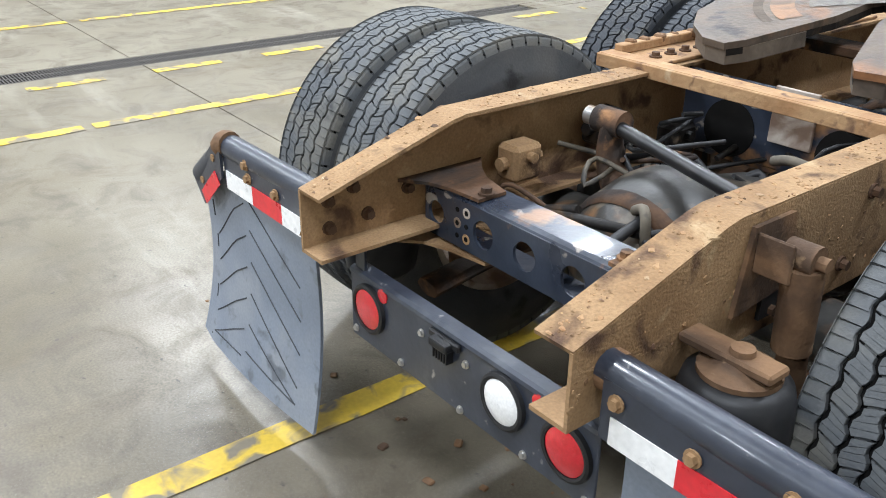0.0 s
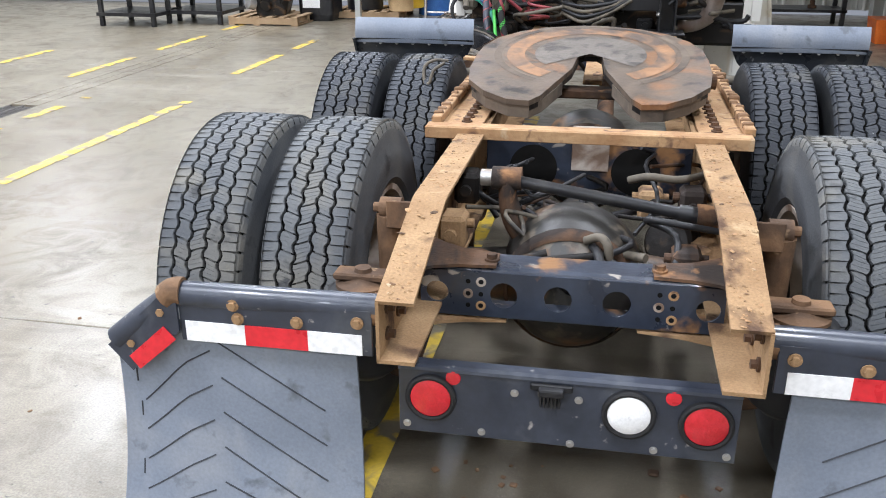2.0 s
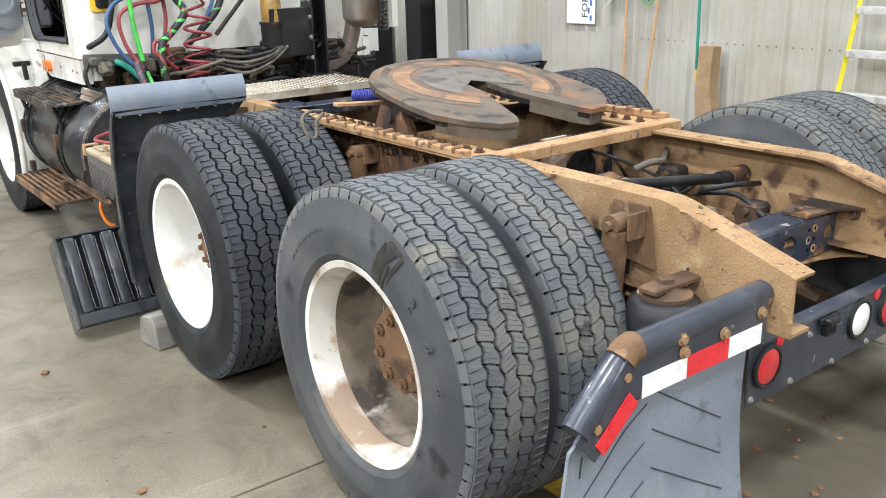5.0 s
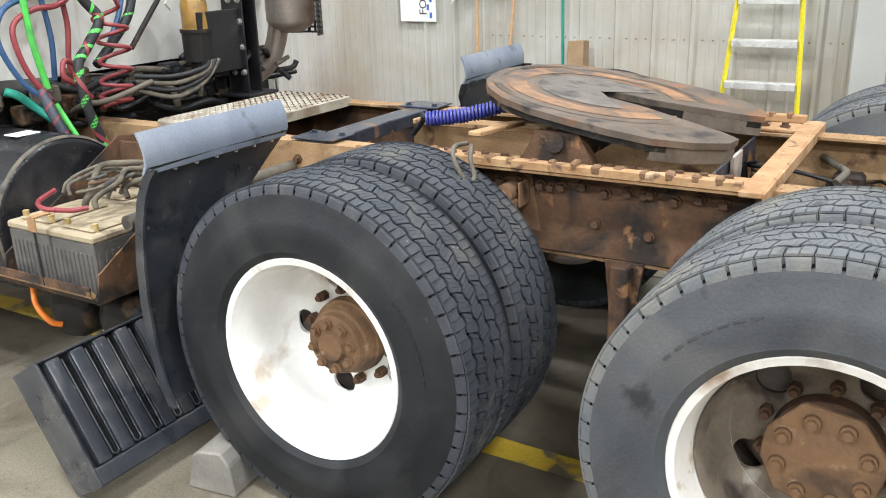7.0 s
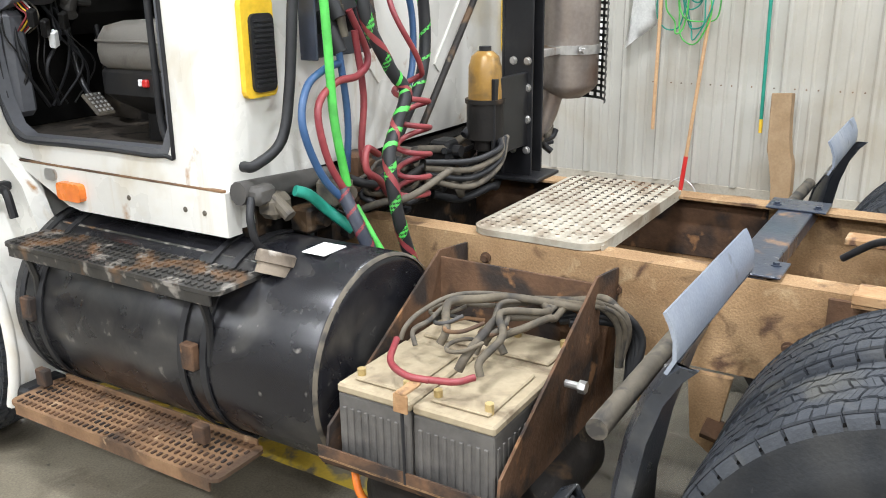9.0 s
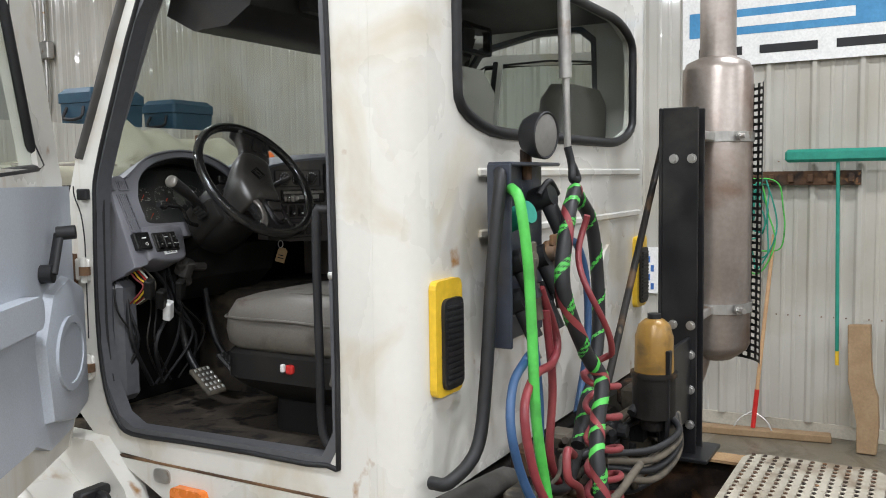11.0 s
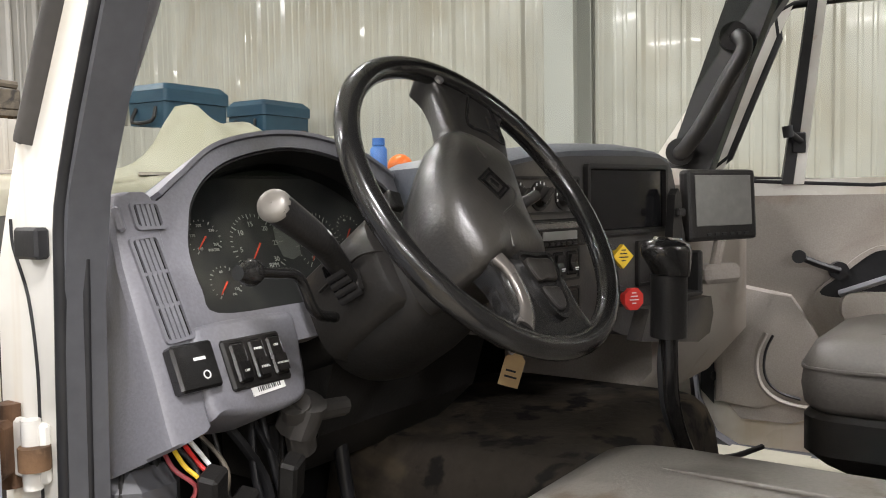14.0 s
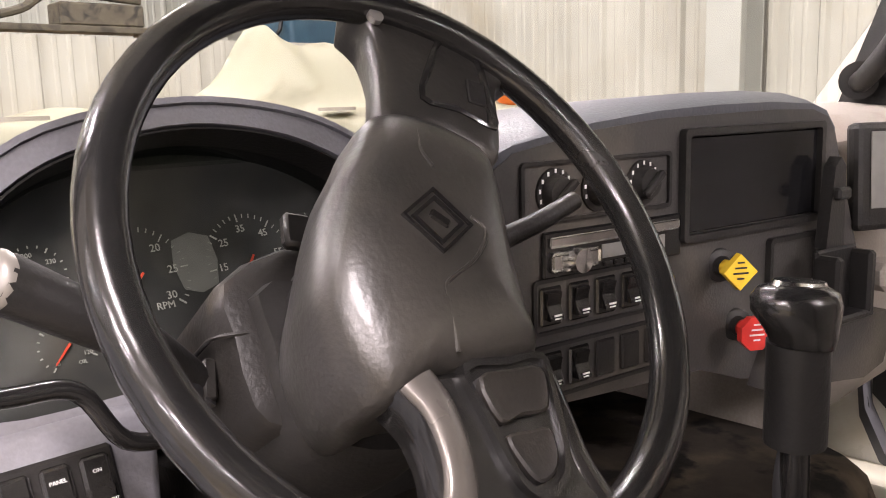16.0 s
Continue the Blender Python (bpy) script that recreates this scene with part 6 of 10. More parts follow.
part("leveling_valve", bm, CABLE_GREY, truck, "white corroded valve", 30)
bm = B()
sweep(bm, [(-0.80, 3.90, 1.06), (-0.76, 3.88, 1.04), (-0.70, 3.86, 0.98), (-0.66, 3.8, 0.92)], 0.017, 8)
part("teal_line", bm, TEAL, truck, "teal air line", 60)

# black post with the exhaust and fuel filter
bm = B()
box(bm, 0.325, 0.335, 3.68, 3.80, 0.88, 2.07, 0.003)
box(bm, 0.415, 0.425, 3.68, 3.80, 0.88, 2.07, 0.003)
box(bm, 0.325, 0.425, 3.80, 3.812, 0.88, 2.07, 0.003)
box(bm, 0.06, 0.33, 3.70, 3.715, 1.02, 1.30, 0.003)
box(bm, 0.27, 0.48, 3.63, 3.83, 0.885, 0.90, 0.003)
split("stack_post", bm, BLACK, truck, "black steel exhaust post")
many("bolt", hex_bolt(0.011, 0.014), STEEL, truck, [pose(0.325, y, z, 0, -90, 0) for z in (1.0, 1.12, 1.24, 1.34, 1.9) for y in (3.70, 3.76)])
bm = B()
MX, MY = 0.70, 3.70
lathe(bm, [(1.16, 0.06), (1.18, 0.09), (1.20, 0.115), (1.22, 0.125), (2.22, 0.125), (2.25, 0.11), (2.27, 0.066), (2.30, 0.064), (3.05, 0.062)], 36, Matrix.Translation((MX, MY, 0)) @ pose(0, 0, 0, 0, -90, 0))
muf = part("exhaust_muffler", bm, EXHAUST, truck, "heat-stained steel exhaust stack", 40)
bm = B()
sweep(bm, [(0.66, MY + 0.05, 1.20), (0.65, MY + 0.08, 1.09), (0.62, MY + 0.13, 0.99), (0.53, MY + 0.20, 0.93), (0.40, MY + 0.27, 0.92), (0.2, MY + 0.36, 0.92)], 0.052, 16, 5)
part("exhaust_elbow", bm, EXHAUST, muf, "curved exhaust pipe", 60)
bm = B()
for z in (1.36, 1.98):
    lathe(bm, [(z - 0.018, 0.127), (z - 0.018, 0.131), (z + 0.018, 0.131), (z + 0.018, 0.127)], 36, Matrix.Translation((MX, MY, 0)) @ pose(0, 0, 0, 0, -90, 0), closed=True)
    box(bm, 0.42, 0.59, MY - 0.02, MY + 0.02, z - 0.015, z + 0.015, 0.003)
    bolt(bm, (MX - 0.10, MY - 0.10, z), (-0.7, -0.7, 0), 0.011, 0.04)
split("muffler_clamp", bm, STEEL, muf, "steel muffler clamp")
bm = B()
gr = []
zs_ = [1.14 + k // 2 * 0.026 + (0.011 if k % 2 else 0.0) for k in range(81)]
as_ = [radians(-88 + k // 2 * 15 + (7.0 if k % 2 else 0.0)) for k in range(21)]
for z in zs_:
    gr.append([bm.verts.new((MX + 0.160 * math.cos(a), MY + 0.160 * math.sin(a), z)) for a in as_])
for j in range(80):
    for i in range(20):
        if not (i % 2 and j % 2):
            bm.faces.new((gr[j][i], gr[j][i + 1], gr[j + 1][i + 1], gr[j + 1][i]))
part("heat_shield", bm, BLACK, muf, "black perforated heat shield strip")
bm = B()
rod(bm, (0.10, 3.76, 1.04), (0.10, 3.76, 1.08), 0.042, n=20)
rod(bm, (0.10, 3.76, 1.08), (0.10, 3.76, 1.22), 0.068, n=28)
rod(bm, (0.10, 3.76, 1.21), (0.10, 3.76, 1.225), 0.074, n=28)
flt = part("fuel_filter", bm, BLACK_SEMI, truck, "grimy fuel filter housing", 40)
bm = B()
lathe(bm, [(1.225, 0.062), (1.34, 0.060), (1.35, 0.056), (1.375, 0.050), (1.392, 0.03), (1.40, 0.0005)], 28, Matrix.Translation((0.10, 3.76, 0)) @ pose(0, 0, 0, 0, -90, 0))
part("filter_cover", bm, FILTER, flt, "amber filter cover", 40)
bm = B()
rod(bm, (0.10, 3.76, 1.385), (0.10, 3.76, 1.41), 0.022, n=12)
part("filter_cap", bm, HOSE_BLACK, flt, "", 40)
for k in range(4):
    bm = B()
    sweep(bm, [(0.10 + k * 0.02, 3.70, 1.08), (0.02, 3.66, 1.06 - k * 0.02), (-0.12, 3.70, 1.04 - k * 0.03), (-0.25, 3.80, 1.05 - k * 0.02)], 0.011, 8)
    part("fuel_line", bm, CABLE_GREY if k % 2 else HOSE_BLACK, flt, "", 60)
bm = B()
rod(bm, (0.54, 3.86, 1.95), (-0.23, 3.82, 1.17), 0.012, n=10)
part("brace_rod", bm, BLACK_SEMI, truck, "thin black brace rod", 40)

# ---- cab shell ----
CX = 0.945
opening = [(4.26, 1.155), (4.5, 1.15), (4.75, 1.145), (4.95, 1.14), (5.01, 1.17), (5.055, 1.26), (5.076, 1.45), (5.066, 1.78), (5.050, 1.885), (4.970, 2.08), (4.870, 2.30), (4.78, 2.42), (4.5, 2.47), (4.30, 2.47), (4.24, 2.42), (4.225, 1.9), (4.225, 1.22)]
outside = [(4.12, 1.07), (4.5, 1.07), (4.75, 1.07), (5.0, 1.08), (5.10, 1.11), (5.20, 1.2), (5.19, 1.45), (5.185, 1.78), (5.135, 1.92), (5.045, 2.10), (4.935, 2.33), (4.83, 2.48), (4.5, 2.62), (4.26, 2.62), (4.12, 2.62), (4.12, 1.9), (4.12, 1.25)]
for s in (-1, 1):
    bm = B()
    ring_plate(bm, outside, opening, s * (CX - 0.041), s * CX, "x")
    part("cab_side", bm, WHITE, truck, "white painted cab side around the door opening")
    bm = B()
    prism(bm, [(4.03, 0.935), (4.70, 0.93), (4.76, 0.94), (5.02, 1.064), (5.02, 1.067), (4.03, 1.067)], s * (CX - 0.05), s * (CX + 0.006), "x")
    rk = part("rocker_panel", bm, WHITE, truck, "white rocker panel with scratches")
    bm = B()
    box(bm, min(s * (CX - 0.01), s * (CX + 0.004)), max(s * (CX - 0.01), s * (CX + 0.004)), 4.04, 5.03, 1.0675, 1.0745, 0.001)
    part("rust_seam", bm, RUST_BROWN, rk, "brown rusty seam above the rocker")
    bm = B()
    for y in (4.12, 4.2, 4.45):
        bolt(bm, (s * (CX + 0.006), y, 1.0 + 0.02 * (y - 4.2)), (s, 0, 0), 0.006, 0.004)
    split("screw", bm, CABLE_GREY, rk)
    bm = B()
    prism(bm, rounded(4.66, 4.78, 0.965, 1.025, 0.015, 2), s * (CX + 0.006), s * (CX + 0.03), "x")
    part("side_marker", bm, AMBER, rk, "amber side marker lamp")
    bm = B()
    prism(bm, rounded(4.80, 4.86, 1.02, 1.06, 0.012, 2), s * (CX + 0.006), s * (CX + 0.012), "x")
    part("hinge_plate", bm, STEEL, rk)
    # corner post
    bm = B()
    arc = [(s * (CX - 0.10 + 0.10 * math.cos(t)), 4.125 - 0.10 * math.sin(t)) for t in [radians(a) for a in range(0, 91, 15)]]
    strip(bm, arc, 0.95, 2.62, -0.03 * s, "z")
    part("cab_corner", bm, WHITE, truck, "white rounded cab corner", 50)
    bm = B()
    sweep(bm, [(s * (CX + 0.002), y - 0.004 if y > 4.7 else y + 0.004, z) for y, z in opening], 0.007, 8, 3, closed=True)
    part("door_seal", bm, HOSE_BLACK, truck, "black rubber door seal", 60)
    bm = B()
    ring_plate(bm, [(y + 0.003 * (y - 4.67), z) for y, z in opening], [(y - (0.009 if y > 4.7 else -0.02) * min(1, abs(y - 4.67) * 3), z + (0.02 if z < 1.3 else -0.02)) for y, z in opening], s * (CX - 0.044), s * (CX + 0.002), "x")
    part("opening_trim", bm, TRIM_DARK, truck, "dark plastic door opening trim", 40)
    bm = B()
    sweep(bm, [(s * (CX - 0.022), y - 0.0105, z) for y, z in opening[4:12]], 0.004, 6, 3)
    part("trim_ridge", bm, HOSE_BLACK, truck, "black rubber trim ridge", 60)
    bm = B()
    sweep(bm, [(s * (CX - 0.008), y - 0.018, z) for y, z in outside[8:12]], 0.021, 10, 3, flat=0.7)
    part("pillar_seal", bm, CABLE_DARK, truck, "dusty dark outer pillar seal", 60)
    bm = B()
    sweep(bm, [(s * (CX - 0.006), y - 0.002, z) for y, z in outside[8:12]], 0.010, 8, 3)
    part("pillar_seal_lip", bm, HOSE_BLACK, truck, "black ribbed seal lip", 60)
    bm = B()
    sweep(bm, [(s * (CX + 0.0005), y, z) for y, z in ((5.152, 1.84), (5.149, 1.81), (5.125, 1.76), (5.114, 1.69), (5.114, 1.61), (5.117, 1.40))], 0.0022, 6, 4)
    part("pillar_seam", bm, HOSE_BLACK, truck, "dark body seam", 60)
    bm = B()
    box(bm, min(s * CX, s * (CX + 0.016)), max(s * CX, s * (CX + 0.016)), 5.080, 5.122, 1.800, 1.832, 0.003)
    part("pillar_clip", bm, HOSE_BLACK, truck, "black plastic pillar clip")
    for z in (1.32, 1.60):
        bm = B()
        box(bm, min(s * CX, s * (CX + 0.012)), max(s * CX, s * (CX + 0.012)), 5.092, 5.150, z - 0.032, z + 0.032, 0.004)
        rod(bm, (s * (CX + 0.014), 5.108, z - 0.036), (s * (CX + 0.014), 5.108, z + 0.036), 0.010, n=12)
        hg = part("hinge_leaf", bm, WHITE, truck, "white painted door hinge leaf", 40)
        bm = B()
        rod(bm, (s * (CX + 0.016), 5.100, z - 0.014), (s * (CX + 0.016), 5.100, z + 0.010), 0.016, n=12)
        part("hinge_pin", bm, RUST_BROWN, hg, "rusty hinge pin", 40)
# back wall with window
bm = B()
WN = 24
wo = rect_loop(-0.845, 0.845, 1.07, 2.62, 0.0, 2.19, WN)
wi = []
for i in range(WN):
    a = 2 * math.pi * (i + 0.5) / WN
    c, s_ = math.cos(a), math.sin(a)
    k = (abs(c) ** 6 + abs(s_) ** 6) ** (-1 / 6)
    wi.append((0.71 * c * k, 2.19 + 0.225 * s_ * k))
ring_plate(bm, wo, wi, 4.025, 4.055, "y")
back = part("cab_back", bm, WHITE, truck, "white cab back wall with ribs and rust stains")
bm = B()
for z in (1.86, 1.70):
    box(bm, -0.60, 0.80, 4.016, 4.026, z - 0.012, z + 0.012, 0.005)
for s in (-1, 1):
    prism(bm, [(s * 0.20, 1.30), (s * 0.42, 1.55), (s * 0.42, 1.60), (s * 0.38, 1.58), (s * 0.17, 1.33)], 4.016, 4.026, "y")
part("pressed_rib", bm, WHITE, back, "")
bm = B()
sweep(bm, [(x, 4.022, z) for x, z in wi], 0.016, 8, 3, closed=True)
part("window_seal", bm, HOSE_BLACK, back, "black rubber window seal", 60)
bm = B()
prism(bm, [(x * 0.99, 2.19 + (z - 2.19) * 0.98) for x, z in wi], 4.036, 4.040, "y")
wg = part("rear_window", bm, GLASS, back, "clear rear cab window")
wg.visible_shadow = False
for s in (-1, 1):
    bm = B()
    prism(bm, rounded(s * 0.79 - 0.065, s * 0.79 + 0.065, 1.325, 1.605, 0.02, 3), 4.006, 4.025, "y")
    vt = part("corner_vent", bm, YELLOW, truck, "yellow-framed black air vent")
    bm = B()
    prism(bm, rounded(s * 0.79 - 0.04, s * 0.79 + 0.055, 1.34, 1.56, 0.02, 3), 3.996, 4.0055, "y")
    for i in range(14):
        box(bm, s * 0.79 - 0.03, s * 0.79 + 0.045, 3.991, 3.997, 1.355 + i * 0.014, 1.362 + i * 0.014)
    part("louvre", bm, HOSE_BLACK, vt, "black ribbed louvre")
bm = B()
box(bm, -CX + 0.02, CX - 0.02, 4.05, 4.80, 2.62, 2.68, 0.02)
part("cab_roof", bm, WHITE, truck, "white cab roof")

# plug bracket, lamp, grab bar, lines
bm = B()
box(bm, -0.66, -0.34, 3.955, 3.965, 1.42, 1.88, 0.004)
box(bm, -0.66, -0.34, 3.90, 3.965, 1.875, 1.885, 0.003)
box(bm, -0.665, -0.655, 3.90, 3.965, 1.42, 1.88, 0.003)
pb = split("plug_bracket", bm, BLUEBLACK, truck, "blue-black steel plug bracket")
for x, z in ((-0.60, 1.62), (-0.45, 1.62), (-0.60, 1.52), (-0.45, 1.52), (-0.42, 1.78)):
    bm = B()
    rod(bm, (x, 3.955, z), (x, 3.89, z + 0.02), 0.032, n=16)
    rod(bm, (x, 3.90, z - 0.01), (x + 0.01, 3.87, z - 0.08), 0.022, n=12)
    part("plug_socket", bm, HOSE_BLACK, pb, "black plug socket", 40)
for x, z, mt, lab in ((-0.585, 1.635, CABLE_GREY, "corroded silver air coupling"), (-0.435, 1.645, FW_RING, "rusty pink air coupling")):
    bm = B()
    lathe(bm, [(0.0, 0.0005), (0.0, 0.030), (0.012, 0.032), (0.020, 0.026), (0.034, 0.024), (0.036, 0.0005)], 20, pose(x, 3.905, z, 0, 0, -90))
    box(bm, x - 0.012, x + 0.012, 3.868, 3.884, z - 0.075, z + 0.010, 0.004)
    rod(bm, (x, 3.876, z - 0.06), (x + 0.012, 3.866, z - 0.15), 0.016, 0.012, n=12)
    box(bm, x - 0.022, x + 0.020, 3.874, 3.886, z + 0.018, z + 0.048, 0.003)
    part("air_coupling", bm, mt, pb, lab, 35)
bm = B()
rod(bm, (-0.58, 3.955, 1.73), (-0.60, 3.88, 1.76), 0.03, n=16)
part("green_plug", bm, TEAL, pb, "teal electrical plug", 40)
bm = B()
rod(bm, (-0.46, 3.95, 1.84), (-0.46, 3.95, 1.92), 0.016, n=10)
part("lamp_stem", bm, RUST_DARK, pb, "")
LM = pose(-0.49, 3.90, 1.955, 0, 4, -98) @ Matrix.Scale(0.76, 4)
bm = B()
lathe(bm, [(-0.055, 0.0005), (-0.055, 0.03), (-0.045, 0.06), (-0.01, 0.078), (0.03, 0.082), (0.034, 0.078), (0.03, 0.072)], 32, LM)
lampw = part("work_lamp", bm, HOSE_BLACK, truck, "round black work lamp", 40)
bm = B()
lathe(bm, [(0.03, 0.073), (0.036, 0.05), (0.038, 0.0005)], 32, LM)
part("lamp_glass", bm, SCREEN_GREY, lampw, "dull grey lamp glass", 50)
bm = B()
sweep(bm, [(-0.62, 3.96, 1.85), (-0.68, 3.92, 1.84), (-0.73, 3.92, 1.62), (-0.77, 3.92, 1.36), (-0.82, 3.92, 1.21), (-0.90, 3.95, 1.15), (-0.90, 4.0, 1.14)], 0.016, 10, 6)
part("grab_bar", bm, HOSE_BLACK, truck, "black rubber-covered grab bar", 60)
bm = B()
rod(bm, (-0.32, 3.9, 2.5), (-0.285, 3.9, 1.93), 0.010, n=10)
rod(bm, (-0.30, 3.9, 2.12), (-0.32, 3.9, 2.5), 0.018, n=12)
part("hose_tender_rod", bm, STEEL, truck, "steel hose tender spring rod", 40)
bm = B()
sweep(bm, [(-0.285, 3.9, 1.93), (-0.28, 3.89, 1.88), (-0.30, 3.88, 1.84), (-0.26, 3.88, 1.84), (-0.275, 3.89, 1.88)], 0.012, 8)
part("hose_clip", bm, HOSE_BLACK, truck, "", 60)


def hose(name, pts, r, mt, label):
    bm = B()
    sweep(bm, pts, r, 10, 6)
    return part(name, bm, mt, truck, label, 60)


def wrap(parent, pts, r, turns, mt, w=0.55):
    """A spiral band round a hose."""
    P = catmull(pts, 14)
    bm = B()
    k = len(P)
    prev = None
    u = frame_of(P[1] - P[0])[0]
    for i in range(k - 1):
        d = (P[i + 1] - P[i]).normalized()
        u = (u - d * u.dot(d)).normalized()
        v = d.cross(u)
        a = 2 * math.pi * turns * i / k
        row = []
        for j in range(5):
            b = a + w * math.pi * j / 4 * 1.0
            row.append(bm.verts.new(P[i] + (r + 0.0015) * (math.cos(b) * u + math.sin(b) * v)))
        if prev:
            for j in range(4):
                bm.faces.new((prev[j], prev[j + 1], row[j + 1], row[j]))
        prev = row
    part("hose_wrap", bm, mt, parent, "", 80)


hose("air_line", [(-0.66, 3.90, 1.82), (-0.70, 3.86, 1.79), (-0.70, 3.84, 1.65), (-0.70, 3.83, 1.48), (-0.70, 3.82, 1.26), (-0.68, 3.80, 1.06)], 0.0135, GREEN, "bright green trailer cable")
hose("air_line", [(-0.53, 3.88, 1.56), (-0.47, 3.86, 1.42), (-0.55, 3.84, 1.37), (-0.66, 3.84, 1.36), (-0.77, 3.82, 1.30), (-0.76, 3.80, 1.15), (-0.69, 3.78, 1.02)], 0.0112, RED_HOSE, "red trailer air line")
hose("air_line", [(-0.60, 3.87, 1.41), (-0.70, 3.85, 1.40), (-0.79, 3.84, 1.36), (-0.84, 3.82, 1.26), (-0.79, 3.80, 1.11), (-0.69, 3.78, 1.0)], 0.0112, BLUE_HOSE, "blue trailer air line")
b1 = [(-0.72, 3.79, 1.06), (-0.71, 3.74, 0.95), (-0.68, 3.69, 0.82), (-0.63, 3.64, 0.72), (-0.57, 3.61, 0.70)]
h = hose("wrapped_hose", b1, 0.021, BLUEBLACK, "dark wrapped hose bundle")
wrap(h, b1, 0.021, 9, RED_HOSE, 0.35)
sL = [(-0.33, 3.86, 1.81), (-0.46, 3.83, 1.74), (-0.55, 3.81, 1.57), (-0.47, 3.78, 1.39), (-0.43, 3.75, 1.31), (-0.52, 3.73, 1.21), (-0.60, 3.70, 1.14), (-0.61, 3.67, 0.98), (-0.57, 3.65, 0.82), (-0.54, 3.62, 0.70)]
h = hose("wrapped_hose", sL, 0.020, HOSE_BLACK, "black hose bundle with green spiral wrap")
wrap(h, sL, 0.020, 16, GREEN, 0.5)
wrap(h, sL, 0.0198, -7, RED_HOSE, 0.3)
sR = [(-0.29, 3.88, 1.81), (-0.17, 3.87, 1.70), (-0.14, 3.86, 1.48), (-0.19, 3.85, 1.32), (-0.31, 3.84, 1.20), (-0.42, 3.82, 1.12)]
h = hose("wrapped_hose", sR, 0.020, HOSE_BLACK, "black hose bundle with green spiral wrap")
wrap(h, sR, 0.020, 9, GREEN, 0.25)
hose("air_line", [(-0.34, 3.90, 1.67), (-0.24, 3.89, 1.65), (-0.19, 3.88, 1.54), (-0.21, 3.87, 1.36), (-0.32, 3.86, 1.18)], 0.0112, BLUE_HOSE, "blue trailer air line")
hose("air_line", [(-0.52, 3.87, 1.50), (-0.50, 3.86, 1.30), (-0.52, 3.86, 1.12), (-0.46, 3.85, 1.0)], 0.0112, RED_HOSE, "red trailer air line")
hose("air_line", [(-0.60, 3.87, 1.45), (-0.585, 3.86, 1.25), (-0.60, 3.86, 1.08)], 0.0112, BLUE_HOSE, "blue trailer air line")
hose("air_line", [(-0.545, 3.64, 0.72), (-0.60, 3.66, 0.75), (-0.645, 3.70, 0.85), (-0.67, 3.78, 1.0)], 0.011, GREEN, "green trailer cable")
cl = []
spine = catmull([(-0.40, 3.82, 1.74), (-0.37, 3.79, 1.57), (-0.36, 3.78, 1.36), (-0.36, 3.77, 1.20), (-0.38, 3.76, 1.05), (-0.41, 3.75, 0.95)], 30)
for i, p in enumerate(spine):
    t = i / len(spine)
    a = 2 * math.pi * (2.2 * t + 7.0 * max(0, t - 0.4))
    rr = 0.075 if t > 0.45 else 0.055
    cl.append(p + rr * Vector((math.cos(a), 0.55 * math.sin(a), 0)))
bm = B()
sweep(bm, cl, 0.009, 8, 1)
part("coil_line", bm, RED_HOSE, truck, "dark red coiled air line", 60)
hose("air_line", [(-0.50, 3.78, 1.0), (-0.57, 3.76, 1.06), (-0.62, 3.77, 1.10), (-0.60, 3.78, 1.16), (-0.53, 3.79, 1.13)], 0.0112, RED_HOSE, "red trailer air line")
hose("loop_cable", [(-0.93, 3.95, 1.06), (-0.96, 3.93, 1.0), (-0.94, 3.92, 0.92), (-0.85, 3.92, 0.88), (-0.72, 3.93, 0.89), (-0.64, 3.95, 0.95)], 0.012, HOSE_BLACK, "hanging black loop cable")
hose("loop_cable", [(-0.36, 3.90, 1.80), (-0.42, 3.90, 1.835), (-0.47, 3.91, 1.80)], 0.008, HOSE_BLACK, "")

# front fender and hood
bm = B()
ang = [radians(a) for a in range(-25, 120, 10)]
line = [(5.50 - 0.62 * math.cos(a), 0.505 + 0.60 * math.sin(a)) for a in ang]
for s in (-1, 1):
    bm = B()
    strip(bm, line, min(s * 0.72, s * 1.16), max(s * 0.72, s * 1.16), 0.012, "x")
    lip = [(s * 1.16, y - 0.0, z) for y, z in line]
    sweep(bm, lip, 0.02, 8, 1)
    prism(bm, [(4.87, 0.28), (4.93, 0.28), (4.92, 0.505), (4.98, 0.80), (5.10, 0.98), (5.2, 1.05), (5.25, 1.12), (5.05, 1.12), (4.93, 1.0), (4.85, 0.8)], min(s * 0.93, s * 1.0), max(s * 0.93, s * 1.0), "x")
    ff = part("front_fender", bm, WHITE, truck, "white front fender around the steer wheel", 50)
    bm = B()
    box(bm, min(s * 1.0, s * 1.16), max(s * 1.0, s * 1.16), 4.84, 4.92, 0.22, 0.33, 0.012)
    part("fender_foot", bm, HOSE_BLACK, ff, "black rubber fender foot")
    bm = B()
    box(bm, min(s * 1.0, s * 1.10), max(s * 1.0, s * 1.10), 4.98, 5.02, 0.98, 1.01, 0.006)
    sweep(bm, [(s * 1.04, 4.98, 0.99), (s * 1.05, 4.94, 0.98), (s * 1.05, 4.92, 0.90)], 0.015, 8)
    part("hood_latch", bm, HOSE_BLACK, ff, "black rubber hood latch", 40)
